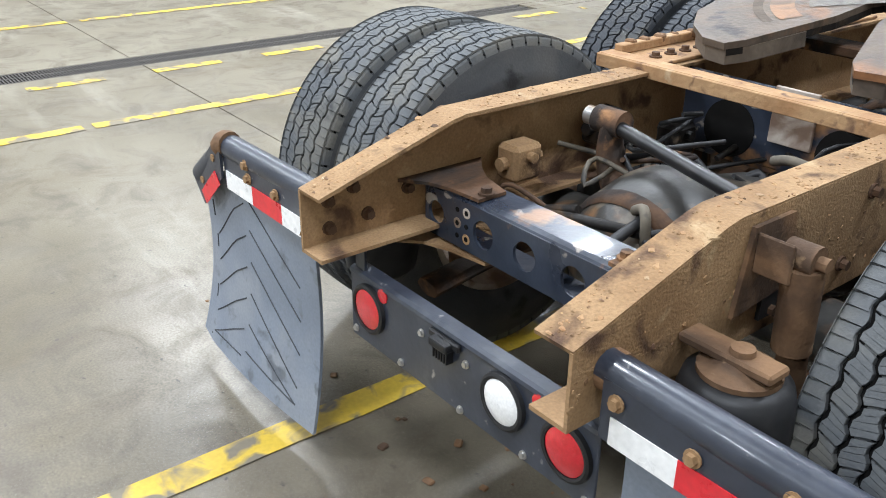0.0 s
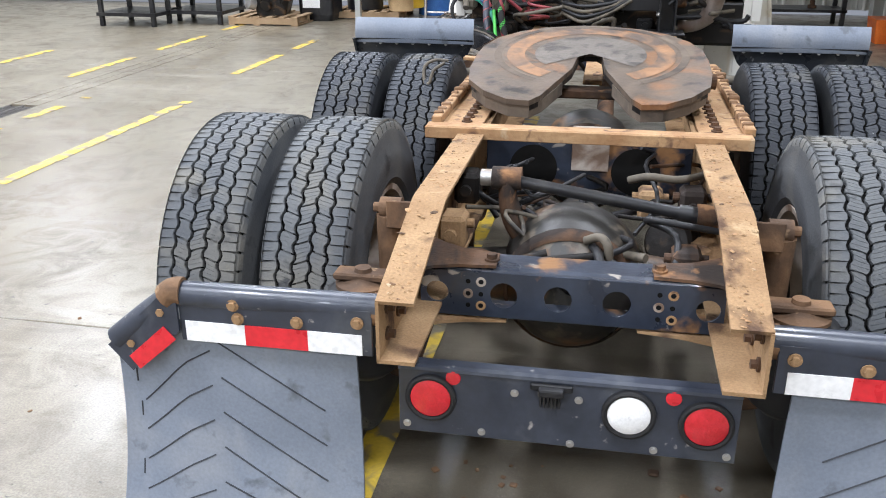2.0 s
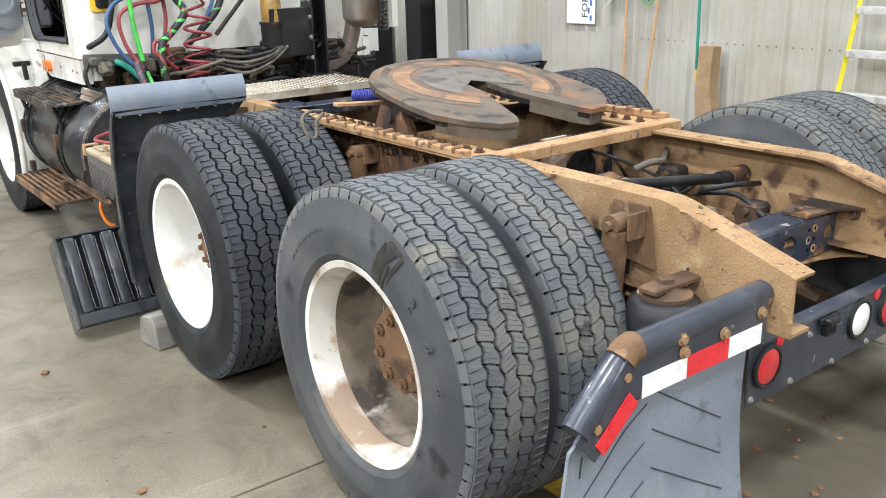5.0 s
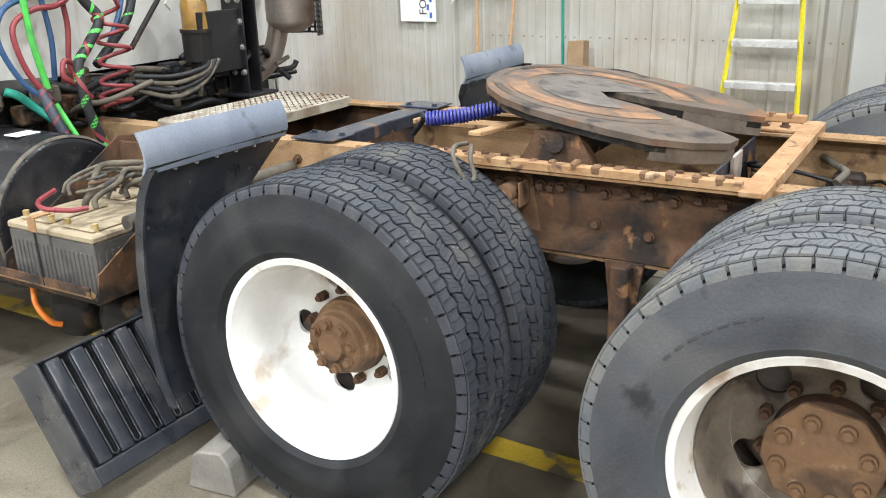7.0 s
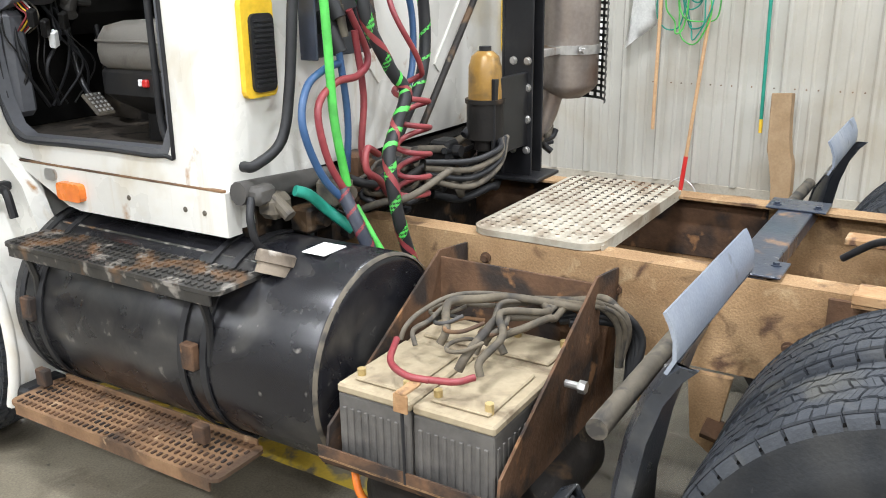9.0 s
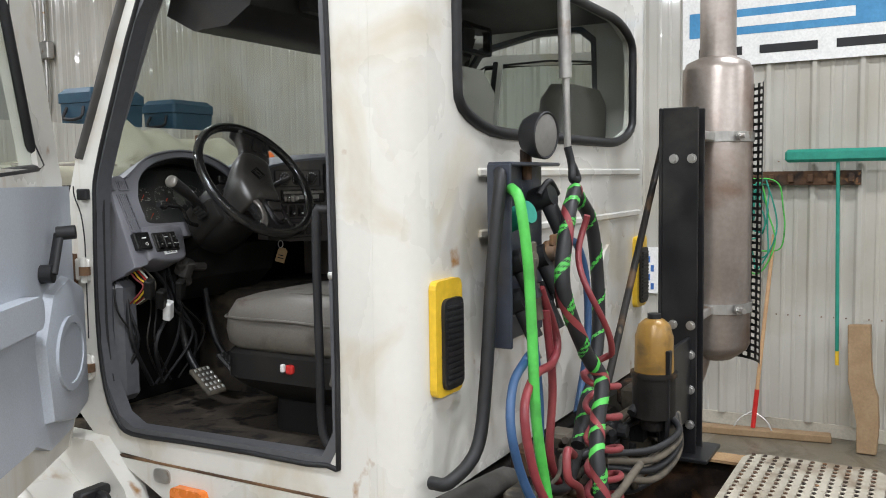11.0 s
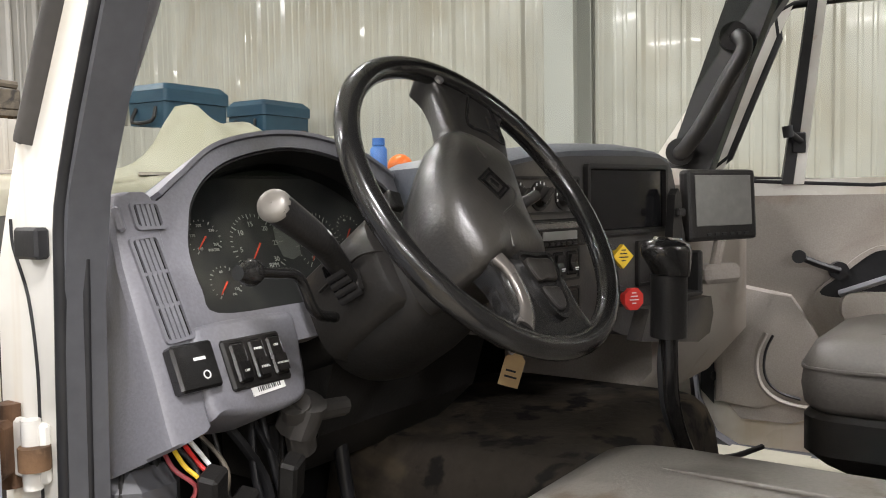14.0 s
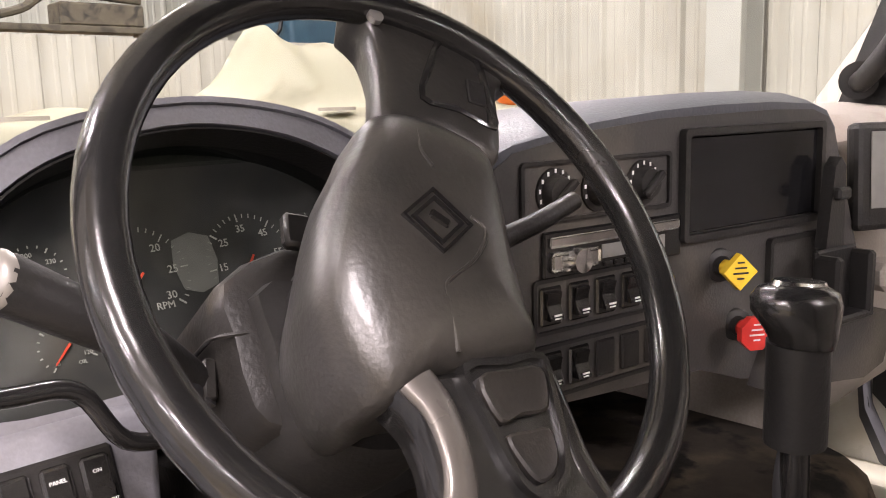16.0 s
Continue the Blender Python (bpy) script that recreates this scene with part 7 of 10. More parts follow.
# tilted hood ahead of the windscreen
def hood_rise(x):
    """Height of the hood's edge over its base: a sharp crest on each side that falls away in a hollow towards the middle."""
    d = x - 0.47 if x > -0.35 else -1.17 - x
    if d < 0:
        return 0.17 * math.exp(d / 0.055) + 0.095 * math.exp(d / 0.24)
    return 0.205 + 0.06 * math.exp(-d / 0.05) + 0.035 * math.exp(-((d - 0.24) / 0.07) ** 2) - 0.11 * d + 0.05 * math.exp(-((d - 0.67) / 0.05) ** 2)


bm = B()
NU = 60
prof_v = [(p.x, p.y, p.z) for p in catmull([(6.14, 1.35, 0.0), (6.15, 1.72, 0.0), (6.18, 1.895, 0.0), (6.26, 1.915, 0.02), (6.38, 1.925, 0.12), (6.48, 1.93, 0.55), (6.58, 1.93, 0.92), (6.70, 1.92, 1.0)], 3)]
gr = []
for y, z, k in prof_v:
    row = []
    for i in range(NU + 1):
        x = 1.32 * (i / NU * 2 - 1)
        wob = 0.010 * math.sin(11 * x + 9 * y) + 0.006 * math.sin(23 * x - 5 * y)
        row.append(bm.verts.new((x, y + wob * 0.6, z + k * hood_rise(x) + wob)))
    gr.append(row)
for a, b in zip(gr, gr[1:]):
    for i in range(NU):
        bm.faces.new((a[i], a[i + 1], b[i + 1], b[i]))
bmesh.ops.solidify(bm, geom=bm.faces[:], thickness=0.012)
hood = part("tilted_hood", bm, CREAM, truck, "cream fibreglass hood underside, tilted forward", 60)
for i in range(7):
    bm = B()
    prism(bm, circle(-0.72 + i * 0.2, 6.27, 0.058, 20, 0.032), 1.925, 1.934)
    part("hood_opening", bm, TRIM_WARM, hood, "shallow dusty oval opening")
for x, y, z in ((0.88, 6.50, 2.07), (-0.36, 6.165, 1.80)):
    bm = B()
    box(bm, x - 0.012, x + 0.012, y - 0.02, y + 0.01, z - 0.03, z + 0.03, 0.004)
    box(bm, x - 0.026, x + 0.026, y - 0.012, y + 0.01, z - 0.042, z - 0.026, 0.003)
    part("hood_clip", bm, RUST_DARK, hood, "small rusty hood clip")
# engine bulk under the hood
bm = B()
box(bm, -0.40, 0.40, 5.35, 6.6, 0.75, 1.35, 0.06)
part("engine", bm, BLACK_SEMI, truck, "dark greasy engine block")

# greasy dark plates added to darken the inner faces of the frame rails
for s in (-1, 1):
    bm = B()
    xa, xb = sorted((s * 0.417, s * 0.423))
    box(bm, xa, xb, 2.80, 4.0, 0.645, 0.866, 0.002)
    part("rail_dark_plate", bm, RUST_DARK, truck, "greasy dark plate added over the inner frame rail face")

# ---- cab interior ----
def text_part(words, size, m, material, parent, depth=0.0004):
    """Lettering as a mesh, laid in the local x-y plane of m, centred."""
    cu = bpy.data.curves.new("lettering", "FONT")
    cu.body, cu.size, cu.extrude = words, size, depth
    cu.align_x, cu.align_y = "CENTER", "CENTER"
    cu.resolution_u = 2
    tmp = bpy.data.objects.new("lettering", cu)
    scene.collection.objects.link(tmp)
    dg = bpy.context.evaluated_depsgraph_get()
    me = bpy.data.meshes.new_from_object(tmp.evaluated_get(dg))
    bpy.data.objects.remove(tmp)
    me.materials.clear()
    me.materials.append(material)
    ob = new("lettering", me)
    ob.parent = parent
    ob.matrix_basis = m
    return ob


def plane_at(o, u, v):
    """A matrix whose x runs along u, y along v and z out of the face."""
    u, v = Vector(u).normalized(), Vector(v).normalized()
    w = u.cross(v)
    m = Matrix((u, v, w)).transposed().to_4x4()
    m.translation = Vector(o)
    return m


def blob(bm, loops, m):
    """Skins a stack of outlines given as (points, height)."""
    R = [[bm.verts.new(m @ Vector((x, y, h))) for x, y in pts] for pts, h in loops]
    n = len(R[0])
    for a, b in zip(R, R[1:]):
        for i in range(n):
            bm.faces.new((a[i], a[(i + 1) % n], b[(i + 1) % n], b[i]))
    bm.faces.new(R[-1])
    bm.faces.new(R[0][::-1])


def inward(p, d, cx=0.006, cy=-0.012):
    """The outline drawn in towards its middle by d metres."""
    out = []
    for x, y in p:
        r = math.hypot(x - cx, y - cy)
        out.append((cx + (x - cx) * (1 - d / r), cy + (y - cy) * (1 - d / r)))
    return out


def scaled(p, k, dy=0.0):
    return [(x * k, y * k + dy) for x, y in p]


# floor, firewall, linings
bm = B()
box(bm, -0.89, 0.89, 4.06, 5.30, 1.06, 1.13, 0.005)
part("cab_floor", bm, FLOORMAT, truck, "dirty dark rubber cab floor")
bm = B()
box(bm, -0.89, 0.89, 5.26, 5.30, 1.13, 1.79, 0.005)
part("firewall", bm, DARKVOID, truck, "dark firewall")
bm = B()
ec = rounded(-0.31, 0.30, -0.26, 0.26, 0.09, 5)
blob(bm, [(scaled(ec, 1.08), 1.12), (scaled(ec, 1.04), 1.33), (scaled(ec, 1.0), 1.415), (scaled(ec, 0.96), 1.450), (scaled(ec, 0.90), 1.468), (scaled(ec, 0.6), 1.474)], pose(-0.07, 5.02, 0.0))
part("engine_cover", bm, FLOORMAT, truck, "dusty brown-black engine cover", 60)
bm = B()
box(bm, 0.80, 0.93, 4.28, 5.10, 1.12, 1.165, 0.012, seg=2)
part("door_sill", bm, CREAM, truck, "cream painted passenger door sill", 40)
bm = B()
box(bm, -0.88, 0.88, 4.06, 4.085, 1.13, 1.93, 0.01)
part("back_lining", bm, TRIM_WARM, truck, "warm grey back lining")
bm = B()
box(bm, -0.88, 0.88, 4.06, 4.78, 2.47, 2.50, 0.005)
part("headliner", bm, DASH_BLACK, truck, "dark headliner")
bm = B()
prism(bm, [(4.60, 2.47), (4.52, 2.40), (4.54, 2.30), (4.62, 2.255), (4.74, 2.25), (4.84, 2.30), (4.80, 2.40), (4.72, 2.47)], -0.86, 0.36, "x")
oc = part("overhead_console", bm, DASH_BLACK, truck, "black overhead console with bins", 30)
for x in (-0.55, -0.25, 0.05, 0.35):
    bm = B()
    ring_plate(bm, rounded(x - 0.12, x + 0.12, 2.31, 2.42, 0.02), rounded(x - 0.10, x + 0.10, 2.325, 2.405, 0.015), 4.505, 4.535, "y")
    part("bin_frame", bm, DASH_BLACK, oc, "black bin frame")
for x in (-0.50, 0.08):
    bm = B()
    box(bm, x - 0.24, x + 0.24, 4.62, 4.80, 2.262, 2.276, 0.006, pose(0, 0, 0.0))
    part("sun_visor", bm, DASH_BLACK, oc, "dark sun visor")
# windscreen and pillars
bm = B()
prism(bm, [(5.215, 1.85), (5.22, 1.85), (4.835, 2.40), (4.83, 2.40)], -0.86, 0.86, "x")
ws = part("windscreen", bm, GLASS, truck, "clear windscreen")
ws.visible_shadow = False
bm = B()
prism(bm, [(5.16, 1.79), (5.32, 1.79), (5.32, 1.84), (5.18, 1.845)], -0.9, 0.9, "x")
part("cowl", bm, BLACK, truck, "black cowl panel below the windscreen")
for s in (-1, 1):
    bm = B()
    if s < 0:
        sweep(bm, [(s * 0.895, 5.115, 1.82), (s * 0.892, 5.085, 1.90), (s * 0.885, 5.012, 2.05), (s * 0.875, 4.895, 2.30), (s * 0.87, 4.80, 2.46)], lambda t: 0.010 + 0.014 * min(1, t * 2), 10, 4, flat=0.8)
    else:
        prism(bm, [(5.045, 1.76), (5.158, 1.76), (5.115, 1.90), (4.948, 2.346), (4.895, 2.47), (4.780, 2.47), (4.832, 2.33), (4.994, 1.898)], 0.838, 0.885, "x")
        bmesh.ops.bevel(bm, geom=bm.edges[:], offset=0.012, segments=2, affect="EDGES")
    pl_ = part("pillar_trim", bm, DASH_BLACK if s > 0 else DASH_GREY, truck, "dark plastic pillar trim", 60)
    if s > 0:
        bm = B()
        sweep(bm, [(0.83, 5.075, 1.955), (0.79, 5.04, 1.965), (0.775, 4.985, 2.03), (0.77, 4.925, 2.13), (0.775, 4.885, 2.20), (0.79, 4.895, 2.235), (0.83, 4.925, 2.245)], 0.021, 12, 5)
        for p in ((0.835, 5.07, 1.96), (0.835, 4.93, 2.245)):
            rod(bm, p, (p[0] - 0.035, p[1] - 0.014, p[2]), 0.036, n=20)
            rod(bm, (p[0] - 0.035, p[1] - 0.014, p[2]), (p[0] - 0.040, p[1] - 0.016, p[2]), 0.014, n=12)
        part("grab_handle", bm, DASH_BLACK, pl_, "black grab handle", 60)
bm = B()
sweep(bm, [(-0.89, 4.235, 1.775), (-0.915, 4.28, 1.775), (-0.92, 4.30, 1.74), (-0.92, 4.30, 1.4), (-0.92, 4.295, 1.22), (-0.91, 4.25, 1.18)], 0.011, 10, 4)
part("entry_bar", bm, HOSE_BLACK, truck, "black entry grab bar", 60)
bm = B()
rod(bm, (-0.94, 4.222, 1.62), (-0.94, 4.245, 1.62), 0.012, n=12)
box(bm, -0.935, -0.90, 4.205, 4.229, 1.52, 1.72, 0.004)
part("door_striker", bm, STEEL, truck, "steel door striker")

# left side of the dash
TILT_V = Vector((0, 0.395, 0.919))
DM = plane_at((-0.848, 5.03, 1.684), (1, 0, 0), TILT_V)
bez_o = [(0.030, -0.01), (0.036, 0.06), (0.040, 0.16), (0.046, 0.183), (0.060, 0.194), (0.09, 0.215), (0.17, 0.262), (0.30, 0.284), (0.42, 0.267), (0.50, 0.222), (0.545, 0.165), (0.545, 0.02), (0.35, 0.0), (0.20, -0.005)]
bez_i = [(0.085, 0.045), (0.073, 0.075), (0.071, 0.12), (0.082, 0.155), (0.10, 0.19), (0.14, 0.225), (0.20, 0.25), (0.30, 0.266), (0.40, 0.25), (0.475, 0.208), (0.50, 0.165), (0.50, 0.07), (0.35, 0.045), (0.20, 0.042)]
bm = B()
ring_plate(bm, soft(bez_o), soft(bez_i), -0.03, 0.0, "z", DM)
pod = soft([(0.030, -0.066), (0.05, -0.072), (0.117, -0.082), (0.160, -0.079), (0.180, -0.068), (0.190, -0.03), (0.197, 0.018), (0.188, 0.034), (0.12, 0.037), (0.05, 0.034), (0.034, 0.02)], 3)
blob(bm, [(pod, -0.09), (pod, -0.004), (inward(pod, 0.003, 0.11, -0.02), 0.002), (inward(pod, 0.010, 0.11, -0.02), 0.006)], DM)
dash = part("dashboard", bm, DASH_GREY, truck, "grey plastic dashboard left side with vents and switches", 40)
bm = B()
strip(bm, [(p.x, p.y) for p in catmull([(0.055, 0.193, 0), (0.09, 0.216, 0), (0.17, 0.263, 0), (0.30, 0.285, 0), (0.42, 0.268, 0), (0.50, 0.223, 0), (0.545, 0.165, 0)], 5)], -0.13, 0.004, 0.006, "z")
xf(bm, bm.verts, DM)
part("cluster_hood", bm, DASH_GREY, dash, "grey gauge cluster hood", 50)
bm = B()
strip(bm, [(0.29 + (x - 0.29) * 0.978, 0.15 + (y - 0.15) * 0.965) for x, y in soft(bez_i)[3:42]], -0.07, -0.003, 0.002, "z")
xf(bm, bm.verts, DM)
part("cluster_wall", bm, DASH_BLACK, dash, "black cluster surround", 50)
bm = B()
rows_ = []
for v, ridge, right in ((-0.093, -0.018, 0.026), (-0.089, -0.025, 0.032), (-0.067, -0.025, 0.032), (-0.009, -0.022, 0.039), (0.056, -0.021, 0.041), (0.112, -0.020, 0.042), (0.150, -0.016, 0.044), (0.180, -0.011, 0.046), (0.194, -0.005, 0.044), (0.199, 0.006, 0.038)):
    side = -0.016 + 0.205 * v
    low_v = 0.2 * max(0.0, -v - 0.03) / 0.06
    top_v = 0.32 * max(0.0, v - 0.1) / 0.1
    sect = [(side + 0.03, -0.20), (side, -0.10), (ridge * 0.6 + side * 0.4, -0.045), (ridge - 0.001, -0.010), (ridge + 0.002, -0.003), (ridge + 0.010, 0.001), (right - 0.005, 0.001), (right, -0.004), (right, -0.20)]
    rows_.append([bm.verts.new(DM @ Vector((x, v - top_v * h + low_v * (x + 0.026), h))) for x, h in sect])
for a, b in zip(rows_, rows_[1:]):
    for i in range(8):
        bm.faces.new((a[i], a[i + 1], b[i + 1], b[i]))
bm.faces.new(rows_[0])
bm.faces.new(rows_[-1][::-1])
part("dash_end", bm, DASH_GREY, dash, "grey moulded dash end with a worn ridge", 35)
bm = B()
prism(bm, soft(bez_i), -0.072, -0.068, "z", DM)
part("gauge_face", bm, GAUGE_FACE, dash, "dusty black gauge cluster")
bm = B()
prism(bm, soft(bez_i), -0.046, -0.044, "z", DM)
lens = part("cluster_lens", bm, GLASS, dash, "clear cluster lens")
lens.visible_shadow = False


def gauge(cx, cy, r, a0, a1, n, needle, nums, unit=None):
    bm = B()
    for i in range(n + 1):
        a = radians(a0 + (a1 - a0) * i / n)
        L = 0.16 if i % 5 == 0 else 0.09
        p = DM @ Vector((cx + r * math.cos(a), cy + r * math.sin(a), -0.0668))
        q = DM @ Vector((cx + r * (1 - L) * math.cos(a), cy + r * (1 - L) * math.sin(a), -0.0668))
        rod(bm, p, q, 0.0006 if i % 5 else 0.0009, n=4)
    part("gauge_scale", bm, MARK_DIM, dash, "white gauge scale")
    bm = B()
    a = radians(needle)
    rod(bm, DM @ Vector((cx - 0.1 * r * math.cos(a), cy - 0.1 * r * math.sin(a), -0.0655)), DM @ Vector((cx + 0.78 * r * math.cos(a), cy + 0.78 * r * math.sin(a), -0.0655)), 0.0014, 0.0007, n=5)
    part("gauge_needle", bm, NEEDLE, dash, "red gauge needle")
    k = len(nums)
    for i, s in enumerate(nums):
        a = radians(a0 + (a1 - a0) * i / max(1, k - 1))
        text_part(s, r * 0.22, DM @ Matrix.Translation((cx + 0.68 * r * math.cos(a), cy + 0.68 * r * math.sin(a), -0.0665)), MARK_DIM, dash)
    if unit:
        text_part(unit, r * 0.2, DM @ Matrix.Translation((cx + 0.35 * r, cy - 0.62 * r, -0.0665)), MARK_DIM, dash)


gauge(0.158, 0.162, 0.027, 230, -30, 15, 225, ("140", "170", "200", "230", "260"), "WATER")
gauge(0.246, 0.146, 0.048, 232, -40, 30, 228, ("0", "5", "10", "15", "20", "25", "30"), "RPM")
gauge(0.170, 0.098, 0.025, 230, -30, 15, 226, ("0", "60", "120"), "OIL")
gauge(0.362, 0.146, 0.048, 232, -40, 30, 232, ("5", "15", "25", "35", "45", "55", "65"), None)
gauge(0.440, 0.160, 0.026, 230, -30, 15, 226, ("0", "60", "120"), None)
gauge(0.432, 0.10, 0.026, 230, -30, 15, 226, ("0", "60", "120"), None)
# grey patch on the gauge face paints a reflection in the cluster lens
bm = B()
prism(bm, soft([(0.285, 0.128), (0.320, 0.128), (0.322, 0.176), (0.284, 0.176)], 2), -0.0672, -0.0664, "z", DM)
part("lens_reflection", bm, SCREEN_GREY, dash, "grey patch painted as a reflection in the gauge cluster")


def vent(m, x0, x1, y0, y1, n, parent, mat=DASH_GREY):
    bm = B()
    ring_plate(bm, rounded(x0 - 0.004, x1 + 0.004, y0 - 0.004, y1 + 0.004, 0.006), rounded(x0, x1, y0, y1, 0.004), 0.0005, 0.005, "z", m)
    for i in range(1, n):
        x = x0 + (x1 - x0) * i / n
        box(bm, x - 0.0022, x + 0.0022, y0, y1, -0.001, 0.004, 0.0, m)
    if y1 - y0 > 0.08:
        for k in (0.33, 0.66):
            yy = y0 + (y1 - y0) * k
            box(bm, x0, x1, yy - 0.002, yy + 0.002, -0.001, 0.0035, 0.0, m)
    v = part("air_vent", bm, mat, parent, "grey slatted air vent")
    # thin near-black plate paints the shade behind the slats
    bm = B()
    box(bm, x0, x1, y0, y1, 0.0002, 0.0012, 0.0, m)
    part("vent_shadow", bm, DARKVOID, parent, "near-black plate painting the shade inside the vent")


skew = DM @ pose(0.012, 0.08, 0, 0, 0, 4)
vent(DM, 0.012, 0.044, 0.155, 0.182, 5, dash)
vent(skew, -0.010, 0.022, -0.058, 0.060, 5, dash)
bm = B()
box(bm, -0.016, -0.006, 0.150, 0.180, 0.0, 0.008, 0.003, DM)
part("vent_slider", bm, DASH_GREY, dash)
bm = B()
box(bm, -0.006, 0.050, -0.040, 0.013, 0.0, 0.018, 0.003, DM)
part("heater_switch", bm, GLOSS_BLACK, dash, "black heater control box")
bm = B()
box(bm, 0.018, 0.034, -0.008, -0.0045, 0.0182, 0.0186, 0.0, DM)
lathe(bm, [(0.0182, 0.005), (0.0187, 0.005), (0.0187, 0.0035), (0.0182, 0.0035)], 16, DM @ pose(0.030, -0.025, 0) @ pose(0, 0, 0, 0, -90, 0))
part("symbol", bm, MARK, dash, "small white marking")
bm = B()
box(bm, 0.066, 0.156, -0.050, 0.010, 0.004, 0.012, 0.003, DM)
part("switch_panel", bm, DASH_BLACK, dash, "black switch panel")
for i, words in enumerate((("OFF",), ("PANEL", "PANEL"), ("ON", "WORK LIGHT"))):
    cx = 0.083 + i * 0.028
    bm = B()
    box(bm, cx - 0.011, cx + 0.011, -0.044, 0.004, 0.012, 0.017, 0.003, DM)
    prism(bm, [(cx - 0.008, -0.040), (cx + 0.008, -0.040), (cx + 0.008, -0.020), (cx - 0.008, -0.020)], 0.017, 0.021, "z", DM)
    part("rocker_switch", bm, GLOSS_BLACK, dash, "black rocker switch")
    for j, w in enumerate(words):
        text_part(w, 0.0042 if len(w) < 6 else 0.003, DM @ Matrix.Translation((cx, -0.008 if j == 0 and len(words) > 1 else -0.031, 0.0176 if j == 0 and len(words) > 1 else 0.0213)), MARK, dash)
bm = B()
box(bm, 0.090, 0.140, -0.0655, -0.053, 0.006, 0.008, 0.0, DM @ pose(0, 0, 0, 0, 0, 3))
part("sticker", bm, PAPER, dash, "white barcode sticker")
bm = B()
for i in range(12):
    box(bm, 0.098 + i * 0.003, 0.099 + i * 0.003 + 0.0005 * (i % 3), -0.062, -0.056, 0.008, 0.0083, 0.0, DM @ pose(0, 0, 0, 0, 0, 3))
part("barcode", bm, HOSE_BLACK, dash)

# centre stack, turned towards the driver
ph = radians(8)
CM = plane_at((-0.04, 4.89, 1.75), (math.cos(ph), -math.sin(ph), 0), (0, 0, 1))
bm = B()
prism(bm, [(-0.33, -0.100), (-0.228, -0.112), (-0.02, -0.122), (0.06, -0.150), (0.288, -0.185), (0.335, -0.175), (0.352, -0.145), (0.345, -0.10), (0.262, 0.09), (0.242, 0.140), (0.225, 0.160), (0.19, 0.170), (0.106, 0.172), (-0.10, 0.168), (-0.196, 0.160), (-0.30, 0.143), (-0.33, 0.125)], -0.05, 0.0, "z", CM)
stack = part("centre_panel", bm, DASH_PANEL, truck, "black centre dash panel with radio, switches and screen")
bm = B()
prism(bm, [(0.07, -0.160), (0.29, -0.190), (0.340, -0.178), (0.355, -0.140), (0.345, -0.105), (0.10, -0.105)], 0.0, 0.03, "z", CM)
part("tray", bm, DASH_PANEL, stack, "black dash tray")
# padded top and right end
PADM = plane_at((-0.04, 4.895, 0), (math.cos(ph), -math.sin(ph), 0), (math.sin(ph), math.cos(ph), 0))
bm = B()
padline = [(-0.33, 1.893), (-0.30, 1.904), (-0.196, 1.921), (-0.10, 1.930), (0.0, 1.934), (0.106, 1.935), (0.19, 1.931), (0.222, 1.922), (0.243, 1.900)]
gr = []
for x, z in padline:
    gr.append([bm.verts.new(PADM @ Vector((x, d_, z + h_))) for d_, h_ in ((0.012, -0.22), (0.006, -0.030), (-0.004, -0.014), (-0.004, -0.004), (0.006, 0.001), (0.04, 0.010), (0.20, 0.004), (0.33, -0.045), (0.33, -0.22))])
for a, b in zip(gr, gr[1:]):
    for i in range(8):
        bm.faces.new((a[i], a[i + 1], b[i + 1], b[i]))
bm.faces.new(gr[0])
bm.faces.new(gr[-1][::-1])
part("dash_pad", bm, PAD_SHEEN, truck, "dark grey padded dash brow", 50)
bm = B()
prism(bm, [(4.90, 1.87), (4.95, 1.905), (5.10, 1.92), (5.24, 1.90), (5.24, 1.40), (5.0, 1.38), (4.90, 1.50)], 0.201, 0.86, "x")
part("dash_side", bm, TRIM_WARM, truck, "warm grey passenger side dash", 40)
bm = B()
prism(bm, [(5.02, 1.64), (5.08, 1.62), (5.24, 1.60), (5.24, 1.46), (5.14, 1.46), (5.05, 1.54)], -0.60, -0.22, "x")
part("lower_dash", bm, COLUMN_BLACK, truck, "black lower dash", 30)


def frame_plate(x0, x1, y0, y1, w, d, parent, mat, name="panel_frame"):
    bm = B()
    ring_plate(bm, rounded(x0 - w, x1 + w, y0 - w, y1 + w, 0.006), rounded(x0, x1, y0, y1, 0.004), 0.0005, d, "z", CM)
    return part(name, bm, mat, parent)


frame_plate(-0.290, -0.085, 0.078, 0.130, 0.004, 0.004, stack, DASH_BLACK)
for cx, red in ((-0.250, 0), (-0.190, 0), (-0.125, 0)):
    bm = B()
    lathe(bm, [(0.0005, 0.024), (0.003, 0.0235), (0.003, 0.018), (0.014, 0.015), (0.015, 0.0005)], 28, CM @ pose(cx, 0.103, 0) @ pose(0, 0, 0, 0, -90, 0))
    box(bm, -0.004, 0.004, -0.018, 0.018, 0.014, 0.022, 0.002, CM @ pose(cx, 0.103, 0, 0, 0, -50))
    kb = part("heater_knob", bm, DASH_BLACK, stack, "black heater knob", 30)
    bm = B()
    for i in range(9):
        a = radians(200 - i * 27)
        box(bm, -0.0012, 0.0012, -0.002, 0.002, 0.0008, 0.0012, 0.0, CM @ Matrix.Translation((cx + 0.021 * math.cos(a), 0.103 + 0.021 * math.sin(a), 0.003)))
    part("dial_mark", bm, MARK, stack, "white dial marks")
bm = B()
box(bm, -0.268, -0.066, 0.020, 0.066, 0.0, 0.006, 0.002, CM)
